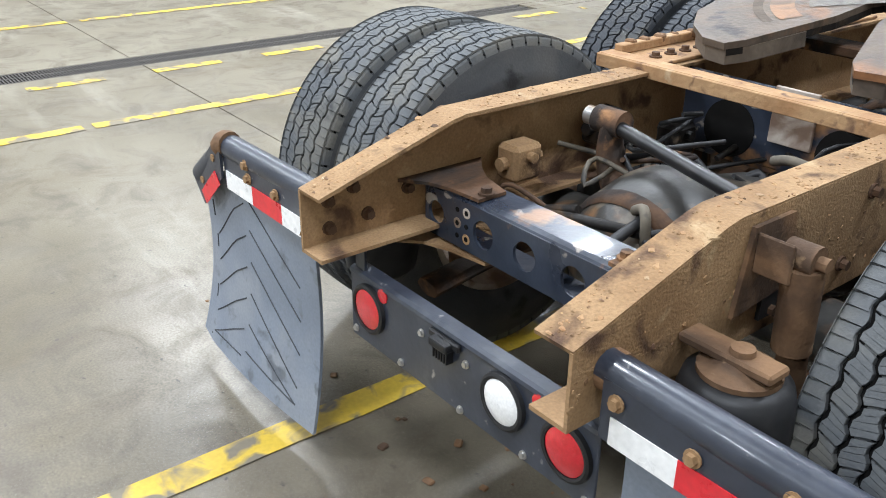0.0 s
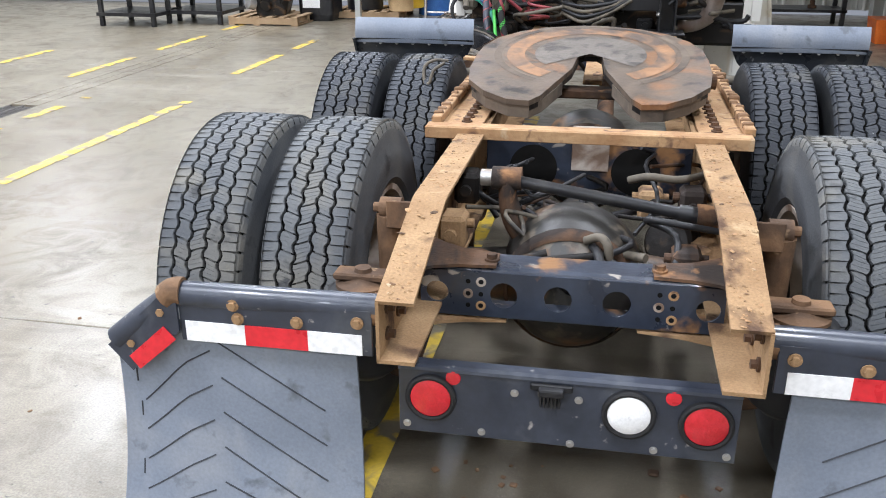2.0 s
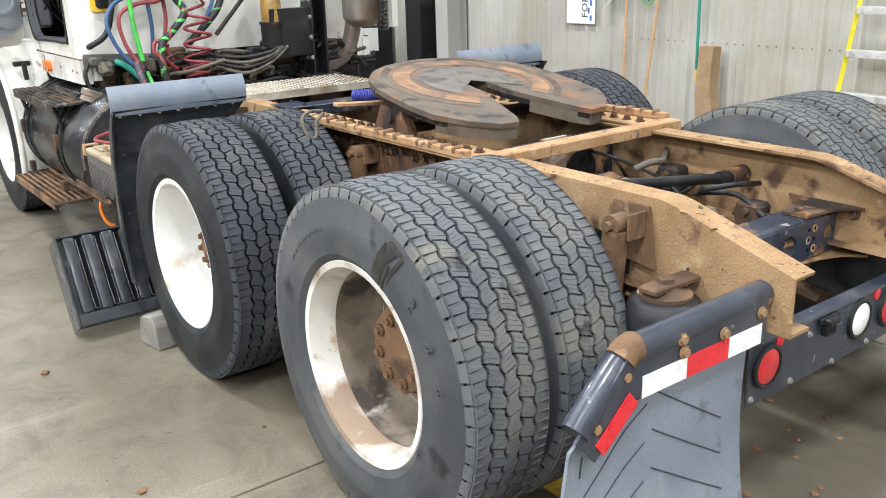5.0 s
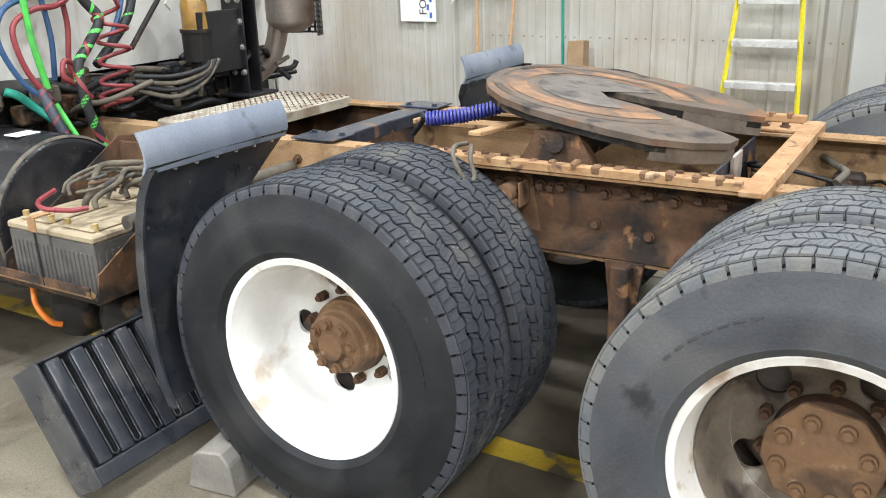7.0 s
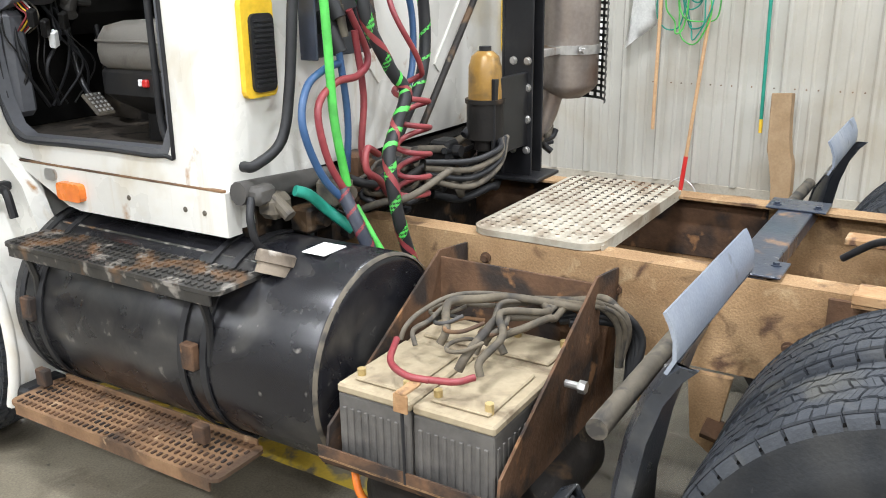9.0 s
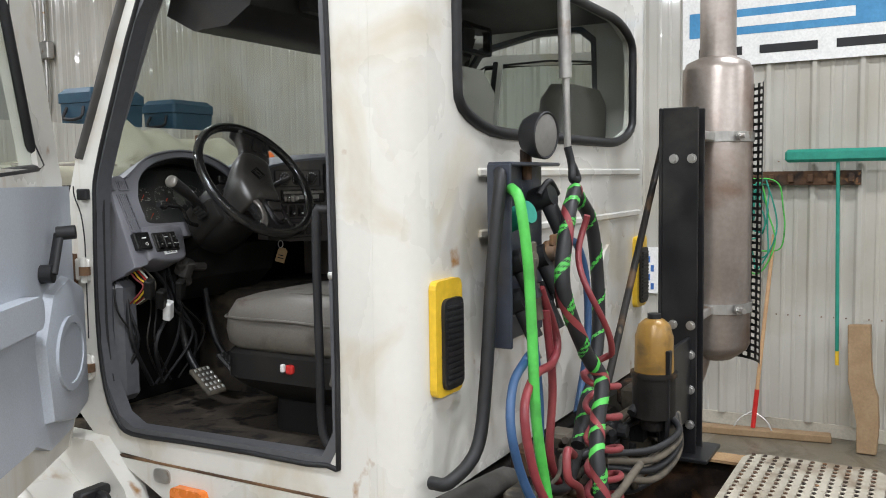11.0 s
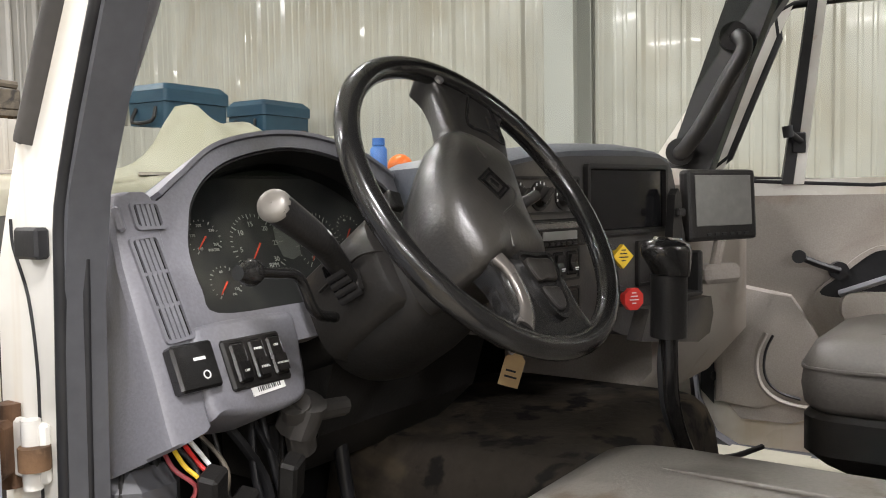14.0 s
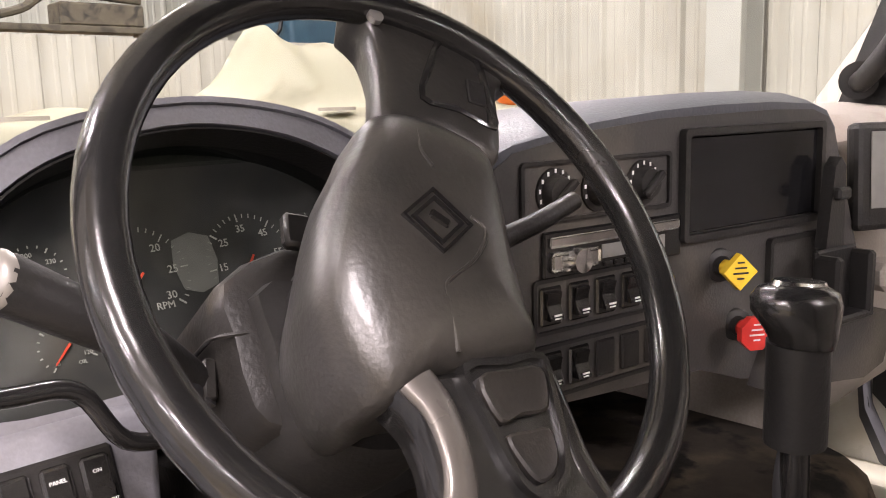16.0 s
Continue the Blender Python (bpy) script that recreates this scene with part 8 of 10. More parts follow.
part("radio", bm, GLOSS_BLACK, stack, "black car radio with silver knob")
bm = B()
box(bm, -0.262, -0.072, 0.050, 0.061, 0.006, 0.0085, 0.002, CM)
box(bm, -0.262, -0.195, 0.026, 0.046, 0.006, 0.010, 0.004, CM)
lathe(bm, [(0.006, 0.013), (0.020, 0.012), (0.022, 0.0005)], 24, CM @ pose(-0.228, 0.036, 0) @ pose(0, 0, 0, 0, -90, 0))
part("radio_trim", bm, CHROME, stack, "silver radio knob and trim", 30)
bm = B()
box(bm, -0.190, -0.095, 0.032, 0.046, 0.006, 0.0072, 0.0, CM)
part("radio_display", bm, SCREEN_GREY, stack, "grey radio display")
bm = B()
for i in range(6):
    box(bm, -0.188 + i * 0.016, -0.176 + i * 0.016, 0.0235, 0.0285, 0.006, 0.009, 0.001, CM)
part("radio_buttons", bm, DASH_BLACK, stack)
for r, (yy, n, sw_n) in enumerate(((-0.006, 5, 5), (-0.072, 5, 2))):
    frame_plate(-0.275, -0.085, yy - 0.026, yy + 0.022, 0.004, 0.003, stack, DASH_BLACK)
    for i in range(n):
        cx = -0.256 + i * 0.038
        bm = B()
        box(bm, cx - 0.014, cx + 0.014, yy - 0.021, yy + 0.018, 0.0, 0.004, 0.002, CM)
        if i < sw_n:
            prism(bm, [(yy - 0.014, 0.004), (yy - 0.014, 0.012), (yy + 0.0, 0.006), (yy + 0.013, 0.009), (yy + 0.013, 0.004)], cx - 0.009, cx + 0.009, "x", CM @ Matrix(((1, 0, 0, 0), (0, 1, 0, 0), (0, 0, 1, 0), (0, 0, 0, 1))))
        part("rocker_switch", bm, GLOSS_BLACK if i < sw_n else DASH_BLACK, stack, "black rocker switch")
        if i < sw_n:
            bm = B()
            box(bm, cx - 0.005, cx + 0.005, yy - 0.010, yy - 0.008, 0.0122, 0.0126, 0.0, CM)
            box(bm, cx - 0.004, cx + 0.004, yy - 0.013, yy - 0.0115, 0.0122, 0.0126, 0.0, CM)
            part("switch_marking", bm, MARK, stack)
frame_plate(-0.058, 0.197, 0.040, 0.148, 0.008, 0.010, stack, DASH_BLACK, "screen_frame")
bm = B()
box(bm, -0.056, 0.195, 0.042, 0.146, 0.0, 0.004, 0.001, CM)
part("screen", bm, SCREEN, stack, "switched-off black screen")


def valve_knob(cx, cy, mat, words, sides, label):
    m = CM @ pose(cx, cy, 0, 0, -24, 0)
    bm = B()
    lathe(bm, [(0.0, 0.020), (0.006, 0.019), (0.008, 0.012), (0.02, 0.011)], 20, m @ pose(0, 0, 0, 0, -90, 0))
    part("valve_base", bm, DASH_BLACK, stack, "", 30)
    bm = B()
    lathe(bm, [(0.008, 0.009), (0.038, 0.009)], 16, m @ pose(0, 0, 0, 0, -90, 0))
    prism(bm, circle(0, 0, 0.0205, sides, a0=math.pi / sides if sides == 8 else 0), 0.038, 0.048, "z", m)
    kb = part("brake_knob", bm, mat, stack, label, 30)
    bm = B()
    for j, w in enumerate((0.006, 0.010, 0.013, 0.006)):
        box(bm, -w / 1.4, w / 1.4, 0.010 - j * 0.006, 0.012 - j * 0.006, 0.0482, 0.0485, 0.0, m)
    part("knob_marking", bm, MARK if sides == 8 else HOSE_BLACK, stack)


valve_knob(0.008, -0.002, YELLOW, "", 4, "yellow square parking brake knob")
valve_knob(0.042, -0.078, RED_PAINT, "", 8, "red octagonal trailer brake knob")
frame_plate(0.105, 0.215, -0.06, 0.012, 0.006, 0.008, stack, DASH_BLACK)
# phone holder and camera monitor
bm = B()
for x0, x1 in ((0.150, 0.165), (0.225, 0.240)):
    box(bm, x0, x1, -0.085, -0.005, 0.03, 0.065, 0.004, CM)
box(bm, 0.150, 0.240, -0.085, 0.0, 0.03, 0.038, 0.003, CM)
box(bm, 0.150, 0.240, -0.09, -0.08, 0.03, 0.065, 0.003, CM)
prism(bm, [(0.175, 0.0), (0.215, 0.0), (0.212, 0.10), (0.20, 0.112), (0.188, 0.10)], 0.018, 0.034, "z", CM)
box(bm, 0.182, 0.21, 0.06, 0.075, 0.034, 0.045, 0.003, CM)
split("phone_holder", bm, DASH_BLACK, stack, "black phone holder")
MM = plane_at((0.335, 4.80, 1.828), (0.90, -0.43, 0), (0.02, 0.05, 1.0))
bm = B()
box(bm, -0.098, 0.098, -0.072, 0.072, -0.025, 0.0, 0.008, MM, seg=2)
mon = part("camera_monitor", bm, DASH_BLACK, truck, "small black camera monitor on a dash mount")
bm = B()
box(bm, -0.078, 0.080, -0.042, 0.060, 0.0005, 0.002, 0.001, MM)
part("monitor_screen", bm, SCREEN_GREY, mon, "grey monitor screen")
bm = B()
for i in range(6):
    box(bm, -0.05 + i * 0.021, -0.037 + i * 0.021, -0.062, -0.056, 0.0005, 0.003, 0.001, MM)
part("monitor_buttons", bm, HOSE_BLACK, mon)
bm = B()
rod(bm, MM @ Vector((0, -0.07, -0.012)), MM @ Vector((0.0, -0.13, -0.03)), 0.012, n=10)
box(bm, -0.05, 0.05, -0.16, -0.12, -0.07, 0.0, 0.01, MM)
part("monitor_mount", bm, TRIM_WARM, mon)

# steering column and wheel
SC = Vector((-0.569, 4.798, 1.852))
nrm = Vector((-0.065, -1.0, 0.7085)).normalized()
SU = Vector((0, 0, 1)).cross(nrm).normalized()
SM = plane_at(SC, SU, nrm.cross(SU)) @ pose(0, 0, 0, 0, 0, -16.9)
SR = 0.199
bm = B()
ringpts = [SM @ Vector((SR * math.cos(2 * math.pi * i / 64), SR * math.sin(2 * math.pi * i / 64), 0)) for i in range(64)]
sweep(bm, ringpts, 0.0142, 14, 1, closed=True)
wheel_rim = part("steering_wheel", bm, GLOSS_BLACK, truck, "worn glossy black two-spoke steering wheel", 60)


SP = SM @ pose(0, 0.005, 0)
pad = soft([(-0.028, 0.094), (0.002, 0.101), (0.036, 0.095), (0.060, 0.082), (0.066, 0.050), (0.067, 0.0), (0.068, -0.045), (0.0685, -0.076), (0.030, -0.087), (-0.012, -0.096), (-0.046, -0.110), (-0.068, -0.082), (-0.079, -0.035), (-0.064, 0.025), (-0.046, 0.062)], 4)




bm = B()
blob(bm, [([(x * 0.8, y * 0.8 - 0.02) for x, y in pad], -0.105), ([(x, y - 0.010) for x, y in inward(pad, 0.008)], -0.075), (inward(pad, 0.001), -0.045), (pad, -0.018), (inward(pad, 0.002), -0.004), (inward(pad, 0.008), 0.006), (inward(pad, 0.018), 0.0125), (inward(pad, 0.034), 0.0165), (inward(pad, 0.052), 0.0178)], SP)
part("horn_pad", bm, LEATHER_BLACK, wheel_rim, "black wheel centre pad, scuffed along its edge", 75)
bm = B()
for k0, k1 in ((1.0, 0.88), (0.74, 0.60)):
    ring_plate(bm, [(0.026 * k0 - 0.004, 0.003), (-0.004, 0.003 + 0.024 * k0), (-0.026 * k0 - 0.004, 0.003), (-0.004, 0.003 - 0.024 * k0)], [(0.026 * k1 - 0.004, 0.003), (-0.004, 0.003 + 0.024 * k1), (-0.026 * k1 - 0.004, 0.003), (-0.004, 0.003 - 0.024 * k1)], 0.010, 0.0196, "z", SP)
box(bm, -0.012, 0.004, -0.0015, 0.0075, 0.010, 0.0192, 0.002, SP @ pose(0, 0, 0, 0, 0, -30))
part("emblem", bm, GLOSS_BLACK, wheel_rim, "embossed diamond emblem")
bm = B()
for pts in (((-0.004, 0.078, 0.0120), (-0.006, 0.066, 0.0150), (-0.006, 0.055, 0.0166), (0.0, 0.044, 0.0178)), ((0.022, 0.010, 0.0176), (0.033, 0.001, 0.0165), (0.020, -0.020, 0.0172), (0.0, -0.036, 0.0172), (-0.006, -0.044, 0.0168), (-0.003, -0.066, 0.0146), (-0.001, -0.082, 0.0112))):
    sweep(bm, [SP @ Vector(p) for p in pts], 0.0017, 6, 5)
split("pad_seam", bm, LEATHER_BLACK, wheel_rim, "raised pad seam")
# lower spoke: two legs with a button panel between them
bm = B()
low = soft([(-0.044, -0.098), (0.0, -0.090), (0.068, -0.072), (0.074, -0.110), (0.086, -0.150), (0.104, -0.166), (0.082, -0.184), (0.04, -0.194), (0.0, -0.198), (-0.042, -0.193), (-0.024, -0.176), (-0.022, -0.150), (-0.030, -0.120)], 3)
blob(bm, [(inward(low, 0.006, 0.02, -0.14), -0.032), (low, -0.014), (low, -0.002), (inward(low, 0.006, 0.02, -0.14), 0.0055)], SP)
part("spoke", bm, GLOSS_BLACK, wheel_rim, "glossy worn black lower spoke", 50)
bm = B()
sweep(bm, [SP @ Vector((-0.028, -0.098, 0.003)), SP @ Vector((-0.018, -0.115, 0.006)), SP @ Vector((-0.011, -0.140, 0.006)), SP @ Vector((-0.011, -0.165, 0.004)), SP @ Vector((-0.020, -0.186, 0.001))], lambda t: 0.0155 - 0.003 * math.sin(math.pi * t), 12, 6, flat=0.5)
part("spoke_grip", bm, WORN_SILVER, wheel_rim, "silver-worn spoke grip", 60)
bm = B()
sweep(bm, [SP @ Vector((0.068, -0.078, 0.0)), SP @ Vector((0.072, -0.110, 0.003)), SP @ Vector((0.079, -0.145, 0.003)), SP @ Vector((0.094, -0.172, 0.001))], lambda t: 0.006 + 0.004 * t, 10, 6, flat=0.6)
part("spoke_edge", bm, GLOSS_BLACK, wheel_rim, "polished spoke edge", 60)
bm = B()
bez = soft([(0.000, -0.090), (0.032, -0.083), (0.062, -0.078), (0.066, -0.100), (0.066, -0.140), (0.058, -0.160), (0.040, -0.168), (0.024, -0.156), (0.010, -0.122)], 3)
ring_plate(bm, bez, inward(bez, 0.005, 0.036, -0.122), 0.002, 0.0118, "z", SP)
prism(bm, inward(bez, 0.004, 0.036, -0.122), 0.002, 0.0085, "z", SP)
part("button_bezel", bm, GLOSS_BLACK, wheel_rim, "glossy black button surround", 50)
for shp in ([(0.009, -0.098), (0.034, -0.091), (0.057, -0.088), (0.059, -0.104), (0.054, -0.116), (0.034, -0.120), (0.018, -0.124)], [(0.021, -0.133), (0.036, -0.129), (0.053, -0.127), (0.056, -0.142), (0.050, -0.154), (0.038, -0.159), (0.028, -0.149)]):
    cx_, cy_ = sum(x for x, y in shp) / 7, sum(y for x, y in shp) / 7
    shp = soft(shp, 3)
    bm = B()
    blob(bm, [(shp, 0.006), (shp, 0.0122), (inward(shp, 0.002, cx_, cy_), 0.0134), (inward(shp, 0.004, cx_, cy_), 0.0126), (inward(shp, 0.009, cx_, cy_), 0.0122)], SP)
    part("wheel_button", bm, DASH_BLACK, wheel_rim, "black wheel button", 50)
# upper spoke: a broad plate that flares into the rim
bm = B()
up = soft([(-0.016, 0.086), (0.030, 0.084), (0.070, 0.074), (0.084, 0.110), (0.090, 0.150), (0.112, 0.164), (0.096, 0.180), (0.060, 0.192), (0.020, 0.197), (-0.034, 0.194), (-0.020, 0.176), (-0.015, 0.140)], 3)
blob(bm, [(inward(up, 0.008, 0.035, 0.14), -0.040), (up, -0.020), (up, -0.006), (inward(up, 0.005, 0.035, 0.14), 0.0), (inward(up, 0.02, 0.035, 0.14), 0.001)], SP)
part("upper_spoke", bm, LEATHER_BLACK, wheel_rim, "black upper spoke", 60)
bm = B()
ins = soft([(0.012, 0.116), (0.044, 0.112), (0.076, 0.104), (0.077, 0.135), (0.074, 0.170), (0.058, 0.184), (0.040, 0.182), (0.026, 0.158)], 3)
blob(bm, [(ins, -0.004), (ins, 0.0022), (inward(ins, 0.004, 0.045, 0.14), 0.0032), (inward(ins, 0.007, 0.045, 0.14), 0.0008), (inward(ins, 0.02, 0.045, 0.14), 0.0006)], SP)
part("spoke_inset", bm, GLOSS_BLACK, wheel_rim, "glossy black inset")
bm = B()
box(bm, 0.046, 0.062, 0.128, 0.150, 0.0, 0.003, 0.001, SP @ pose(0, 0, 0, 0, 0, -4))
part("inset_switch", bm, DASH_BLACK, wheel_rim)
bm = B()
rod(bm, SP @ Vector((-0.018, 0.178, 0.004)), SP @ Vector((-0.018, 0.178, 0.0085)), 0.006, n=12)
part("wheel_screw", bm, STEEL, wheel_rim, "small steel fixing", 30)
bm = B()
sweep(bm, [SC - nrm * 0.03, SC - nrm * 0.10, SC - nrm * 0.20, SC - nrm * 0.36], lambda t: 0.045 + 0.012 * min(1, t * 3), 14, 4, flat=0.9)
col = part("steering_column", bm, COLUMN_BLACK, truck, "black steering column shroud", 60)
bm = B()
lowsh = soft([(-0.072, 0.020), (-0.074, -0.03), (-0.060, -0.085), (-0.02, -0.108), (0.03, -0.108), (0.068, -0.085), (0.080, -0.03), (0.078, 0.020)], 3)
blob(bm, [(scaled(lowsh, 0.86), -0.27), (scaled(lowsh, 0.98), -0.235), (lowsh, -0.17), (scaled(lowsh, 0.97), -0.115), (scaled(lowsh, 0.90), -0.100)], SM)
shr = part("column_shroud", bm, COLUMN_BLACK, col, "black lower column shroud", 50)
bm = B()
topsh = soft([(-0.098, 0.020), (-0.092, -0.02), (-0.080, -0.070), (-0.05, -0.085), (0.05, -0.085), (0.080, -0.06), (0.084, 0.01), (0.066, 0.062), (0.02, 0.070), (-0.050, 0.056)], 2)
blob(bm, [(topsh, -0.250), (topsh, -0.122), (inward(topsh, 0.004, 0.0, 0.0), -0.114), (inward(topsh, 0.016, 0.0, 0.0), -0.110)], SM)
sweep(bm, [SM @ Vector(p) for p in ((-0.098, -0.012, -0.215), (-0.098, -0.012, -0.15), (-0.096, -0.018, -0.118), (-0.06, -0.014, -0.109))], 0.0018, 6, 3)
for i in range(4):
    box(bm, -0.100, -0.090, -0.052 + i * 0.0005, -0.022, -0.150 - i * 0.011, -0.144 - i * 0.011, 0.002, SM)
box(bm, -0.052, -0.030, 0.050, 0.078, -0.112, -0.100, 0.003, SM)
box(bm, 0.026, 0.050, 0.052, 0.080, -0.114, -0.100, 0.003, SM)
split("shroud_top", bm, SHROUD, shr, "dusty upper column shell with clips", 40)
bm = B()
sweep(bm, [(-0.66, 4.93, 1.75), (-0.70, 4.925, 1.79), (-0.735, 4.92, 1.815), (-0.785, 4.925, 1.848)], lambda t: 0.012 + 0.0065 * t, 14, 4)
part("signal_stalk", bm, DASH_BLACK, col, "black signal stalk", 60)
bm = B()
for x, y, z, w in ((-0.722, 4.9085, 1.818, 0.004), (-0.714, 4.9095, 1.808, 0.003), (-0.708, 4.911, 1.800, 0.004)):
    box(bm, -w, w, -0.0008, 0.0008, -0.0012, 0.0012, 0.0, pose(x, y, z, -20, 40, 0))
part("stalk_marking", bm, MARK, col, "small white marking")
bm = B()
lathe(bm, [(0.0, 0.0190), (0.005, 0.0175), (0.008, 0.011), (0.009, 0.0005)], 24, Matrix.Translation((-0.788, 4.9245, 1.849)) @ Vector((1, 0, 0)).rotation_difference(Vector((-0.05, -0.001, 0.034)) + Vector((-0.02, -0.03, 0))).to_matrix().to_4x4())
part("stalk_cap", bm, STALK_END, col, "worn silver stalk end", 50)
bm = B()
for i in range(4):
    lathe(bm, [(0.0, 0.020 - i * 0.0015), (0.005, 0.021 - i * 0.0015), (0.01, 0.020 - i * 0.0015)], 4, Matrix.Translation((-0.665 - i * 0.008, 4.93, 1.745 + i * 0.008)) @ Vector((1, 0, 0)).rotation_difference(Vector((-0.7, 0, 0.7))).to_matrix().to_4x4())
part("stalk_boot", bm, HOSE_BLACK, col, "black rubber boot")
bm = B()
sweep(bm, [(-0.67, 4.95, 1.715), (-0.715, 4.94, 1.728), (-0.745, 4.935, 1.77), (-0.785, 4.93, 1.778), (-0.822, 4.925, 1.782)], 0.0065, 8, 5)
sweep(bm, [(-0.812, 4.926, 1.781), (-0.825, 4.925, 1.782), (-0.842, 4.923, 1.783)], lambda t: 0.008 + 0.007 * math.sin(math.pi * min(1, t + 0.1)), 12, 4)
part("trailer_brake_lever", bm, GLOSS_BLACK, col, "thin black lever with ball end", 60)
bm = B()
sweep(bm, [(-0.44, 4.90, 1.815), (-0.382, 4.872, 1.837), (-0.338, 4.86, 1.855)], lambda t: 0.010 - 0.002 * t, 10, 3)
part("wiper_stalk", bm, DASH_BLACK, col, "black right-hand stalk", 60)
# key ring with tag
bm = B()
sweep(bm, [(-0.345 + 0.012 * math.cos(a * 0.7), 4.90, 1.635 + 0.012 * math.sin(a * 0.7)) for a in range(9)], 0.0015, 6, 3, closed=True)
key = part("key_ring", bm, STEEL, truck, "keys with a tag hanging in the ignition", 60)
bm = B()
prism(bm, [(-0.016, -0.028), (0.016, -0.028), (0.016, 0.014), (0.008, 0.022), (-0.008, 0.022), (-0.016, 0.014)], -0.0008, 0.0008, "y", pose(-0.335, 4.905, 1.60, 0, 18, -42))
part("key_tag", bm, CARD, key, "buff paper key tag")
bm = B()
box(bm, -0.010, 0.010, -0.0012, -0.0009, -0.015, -0.012, 0.0, pose(-0.335, 4.905, 1.60, 0, 18, -42))
box(bm, -0.010, 0.006, -0.0012, -0.0009, -0.006, -0.003, 0.0, pose(-0.335, 4.905, 1.60, 0, 18, -42))
part("tag_writing", bm, HOSE_BLACK, key)
# gear shifter
bm = B()
sweep(bm, [(-0.08, 4.71, 1.40), (-0.175, 4.705, 1.48), (-0.235, 4.70, 1.56), (-0.250, 4.698, 1.66)], 0.0125, 10, 5)
sh = part("gear_shifter", bm, GLOSS_BLACK, truck, "black gear shifter with glossy grip", 60)
bm = B()
sweep(bm, [(-0.251, 4.698, 1.652), (-0.253, 4.697, 1.70), (-0.256, 4.696, 1.742)], 0.0255, 16, 3)
part("shift_body", bm, DASH_BLACK, sh, "black shifter body", 60)
bm = B()
blob(bm, [(circle(0.006, 0, 0.0255, 20), 0.0), (circle(0.003, 0, 0.029, 20), 0.010), (circle(-0.004, 0, 0.0375, 20, 0.030), 0.026), (circle(-0.005, 0, 0.0385, 20, 0.030), 0.036), (circle(-0.004, 0, 0.034, 20, 0.026), 0.045), (circle(-0.003, 0, 0.022, 20, 0.016), 0.050)], pose(-0.262, 4.696, 1.740, 0, 6, -30))
part("shift_knob", bm, GLOSS_BLACK, sh, "glossy black shift knob", 50)
bm = B()
blob(bm, [(circle(-0.004, 0, 0.026, 20, 0.017), 0.047), (circle(-0.004, 0, 0.023, 20, 0.014), 0.0525)], pose(-0.262, 4.696, 1.740, 0, 6, -30))
part("knob_plate", bm, CHROME, sh, "silver knob plate", 50)
bm = B()
sweep(bm, [(-0.238, 4.71, 1.66), (-0.251, 4.71, 1.60), (-0.22, 4.71, 1.52), (-0.14, 4.70, 1.45), (-0.02, 4.68, 1.42), (0.10, 4.66, 1.41)], 0.005, 6, 5)
part("shifter_cable", bm, HOSE_BLACK, sh, "", 60)

# seats
def seat(x, label, mat, y=4.50, lift=0.0):
    m = pose(x, y, 1.13 + lift)
    bm = B()
    prof = rounded(-0.25, 0.25, -0.26, 0.26, 0.07, 4)
    blob(bm, [(scaled(prof, 0.94), 0.245), (scaled(prof, 1.0), 0.262), (scaled(prof, 1.02), 0.30), (scaled(prof, 1.0), 0.345), (scaled(prof, 0.93), 0.38), (scaled(prof, 0.75), 0.395), (scaled(prof, 0.3), 0.388)], m)
    st = part("seat", bm, mat, truck, label, 50)
    bm = B()
    for k in (-0.10, 0.10):
        sweep(bm, [m @ Vector((k, -0.2, 0.392)), m @ Vector((k, 0.0, 0.393)), m @ Vector((k * 1.1, 0.18, 0.388))], 0.003, 6, 3)
    sweep(bm, [m @ Vector((-0.255, -0.24, 0.33)), m @ Vector((-0.258, 0.0, 0.338)), m @ Vector((-0.25, 0.2, 0.335)), m @ Vector((-0.18, 0.262, 0.335)), m @ Vector((0.18, 0.262, 0.335))], 0.004, 6, 4)
    part("seam", bm, mat, st, "", 60)
    bm = B()
    blob(bm, [(scaled(prof, 0.62), -lift), (scaled(prof, 0.60), 0.09), (scaled(prof, 0.88), 0.135), (scaled(prof, 1.0), 0.165), (scaled(prof, 1.0), 0.235), (scaled(prof, 0.96), 0.246)], m)
    part("seat_base", bm, DASH_BLACK, st, "black seat base", 40)
    bm = B()
    box(bm, -0.262, -0.24, -0.012, 0.012, 0.195, 0.220, 0.004, m)
    part("seat_switch", bm, RED_PAINT, st, "red seat control")
    bm = B()
    box(bm, -0.262, -0.24, 0.018, 0.030, 0.198, 0.220, 0.003, m)
    part("seat_switch", bm, PAPER, st, "white seat control")
    bm = B()
    prof = rounded(-0.23, 0.23, -0.07, 0.07, 0.05, 4)
    mb = m @ pose(0, -0.30 if lift == 0.0 else -0.14, 0.34, 4, 0, 0)
    blob(bm, [(scaled(prof, 0.9), -0.06), (scaled(prof, 1.0), 0.05), (scaled(prof, 1.02), 0.35), (scaled(prof, 0.95), 0.62), (scaled(prof, 0.7), 0.68)], mb)
    part("backrest", bm, mat, st, "grey vinyl backrest", 50)


seat(-0.54, "worn grey vinyl driver seat on a black base", SEAT)
seat(0.60, "dark grey vinyl passenger seat", SEAT_DARK, 4.40, 0.04)
bm = B()
sweep(bm, [(-0.85, 4.30, 1.33), (-0.84, 4.27, 1.45), (-0.80, 4.24, 1.6)], 0.03, 10, 3, flat=0.5)
part("seat_belt_stalk", bm, SEAT, truck, "grey seat belt cover", 60)
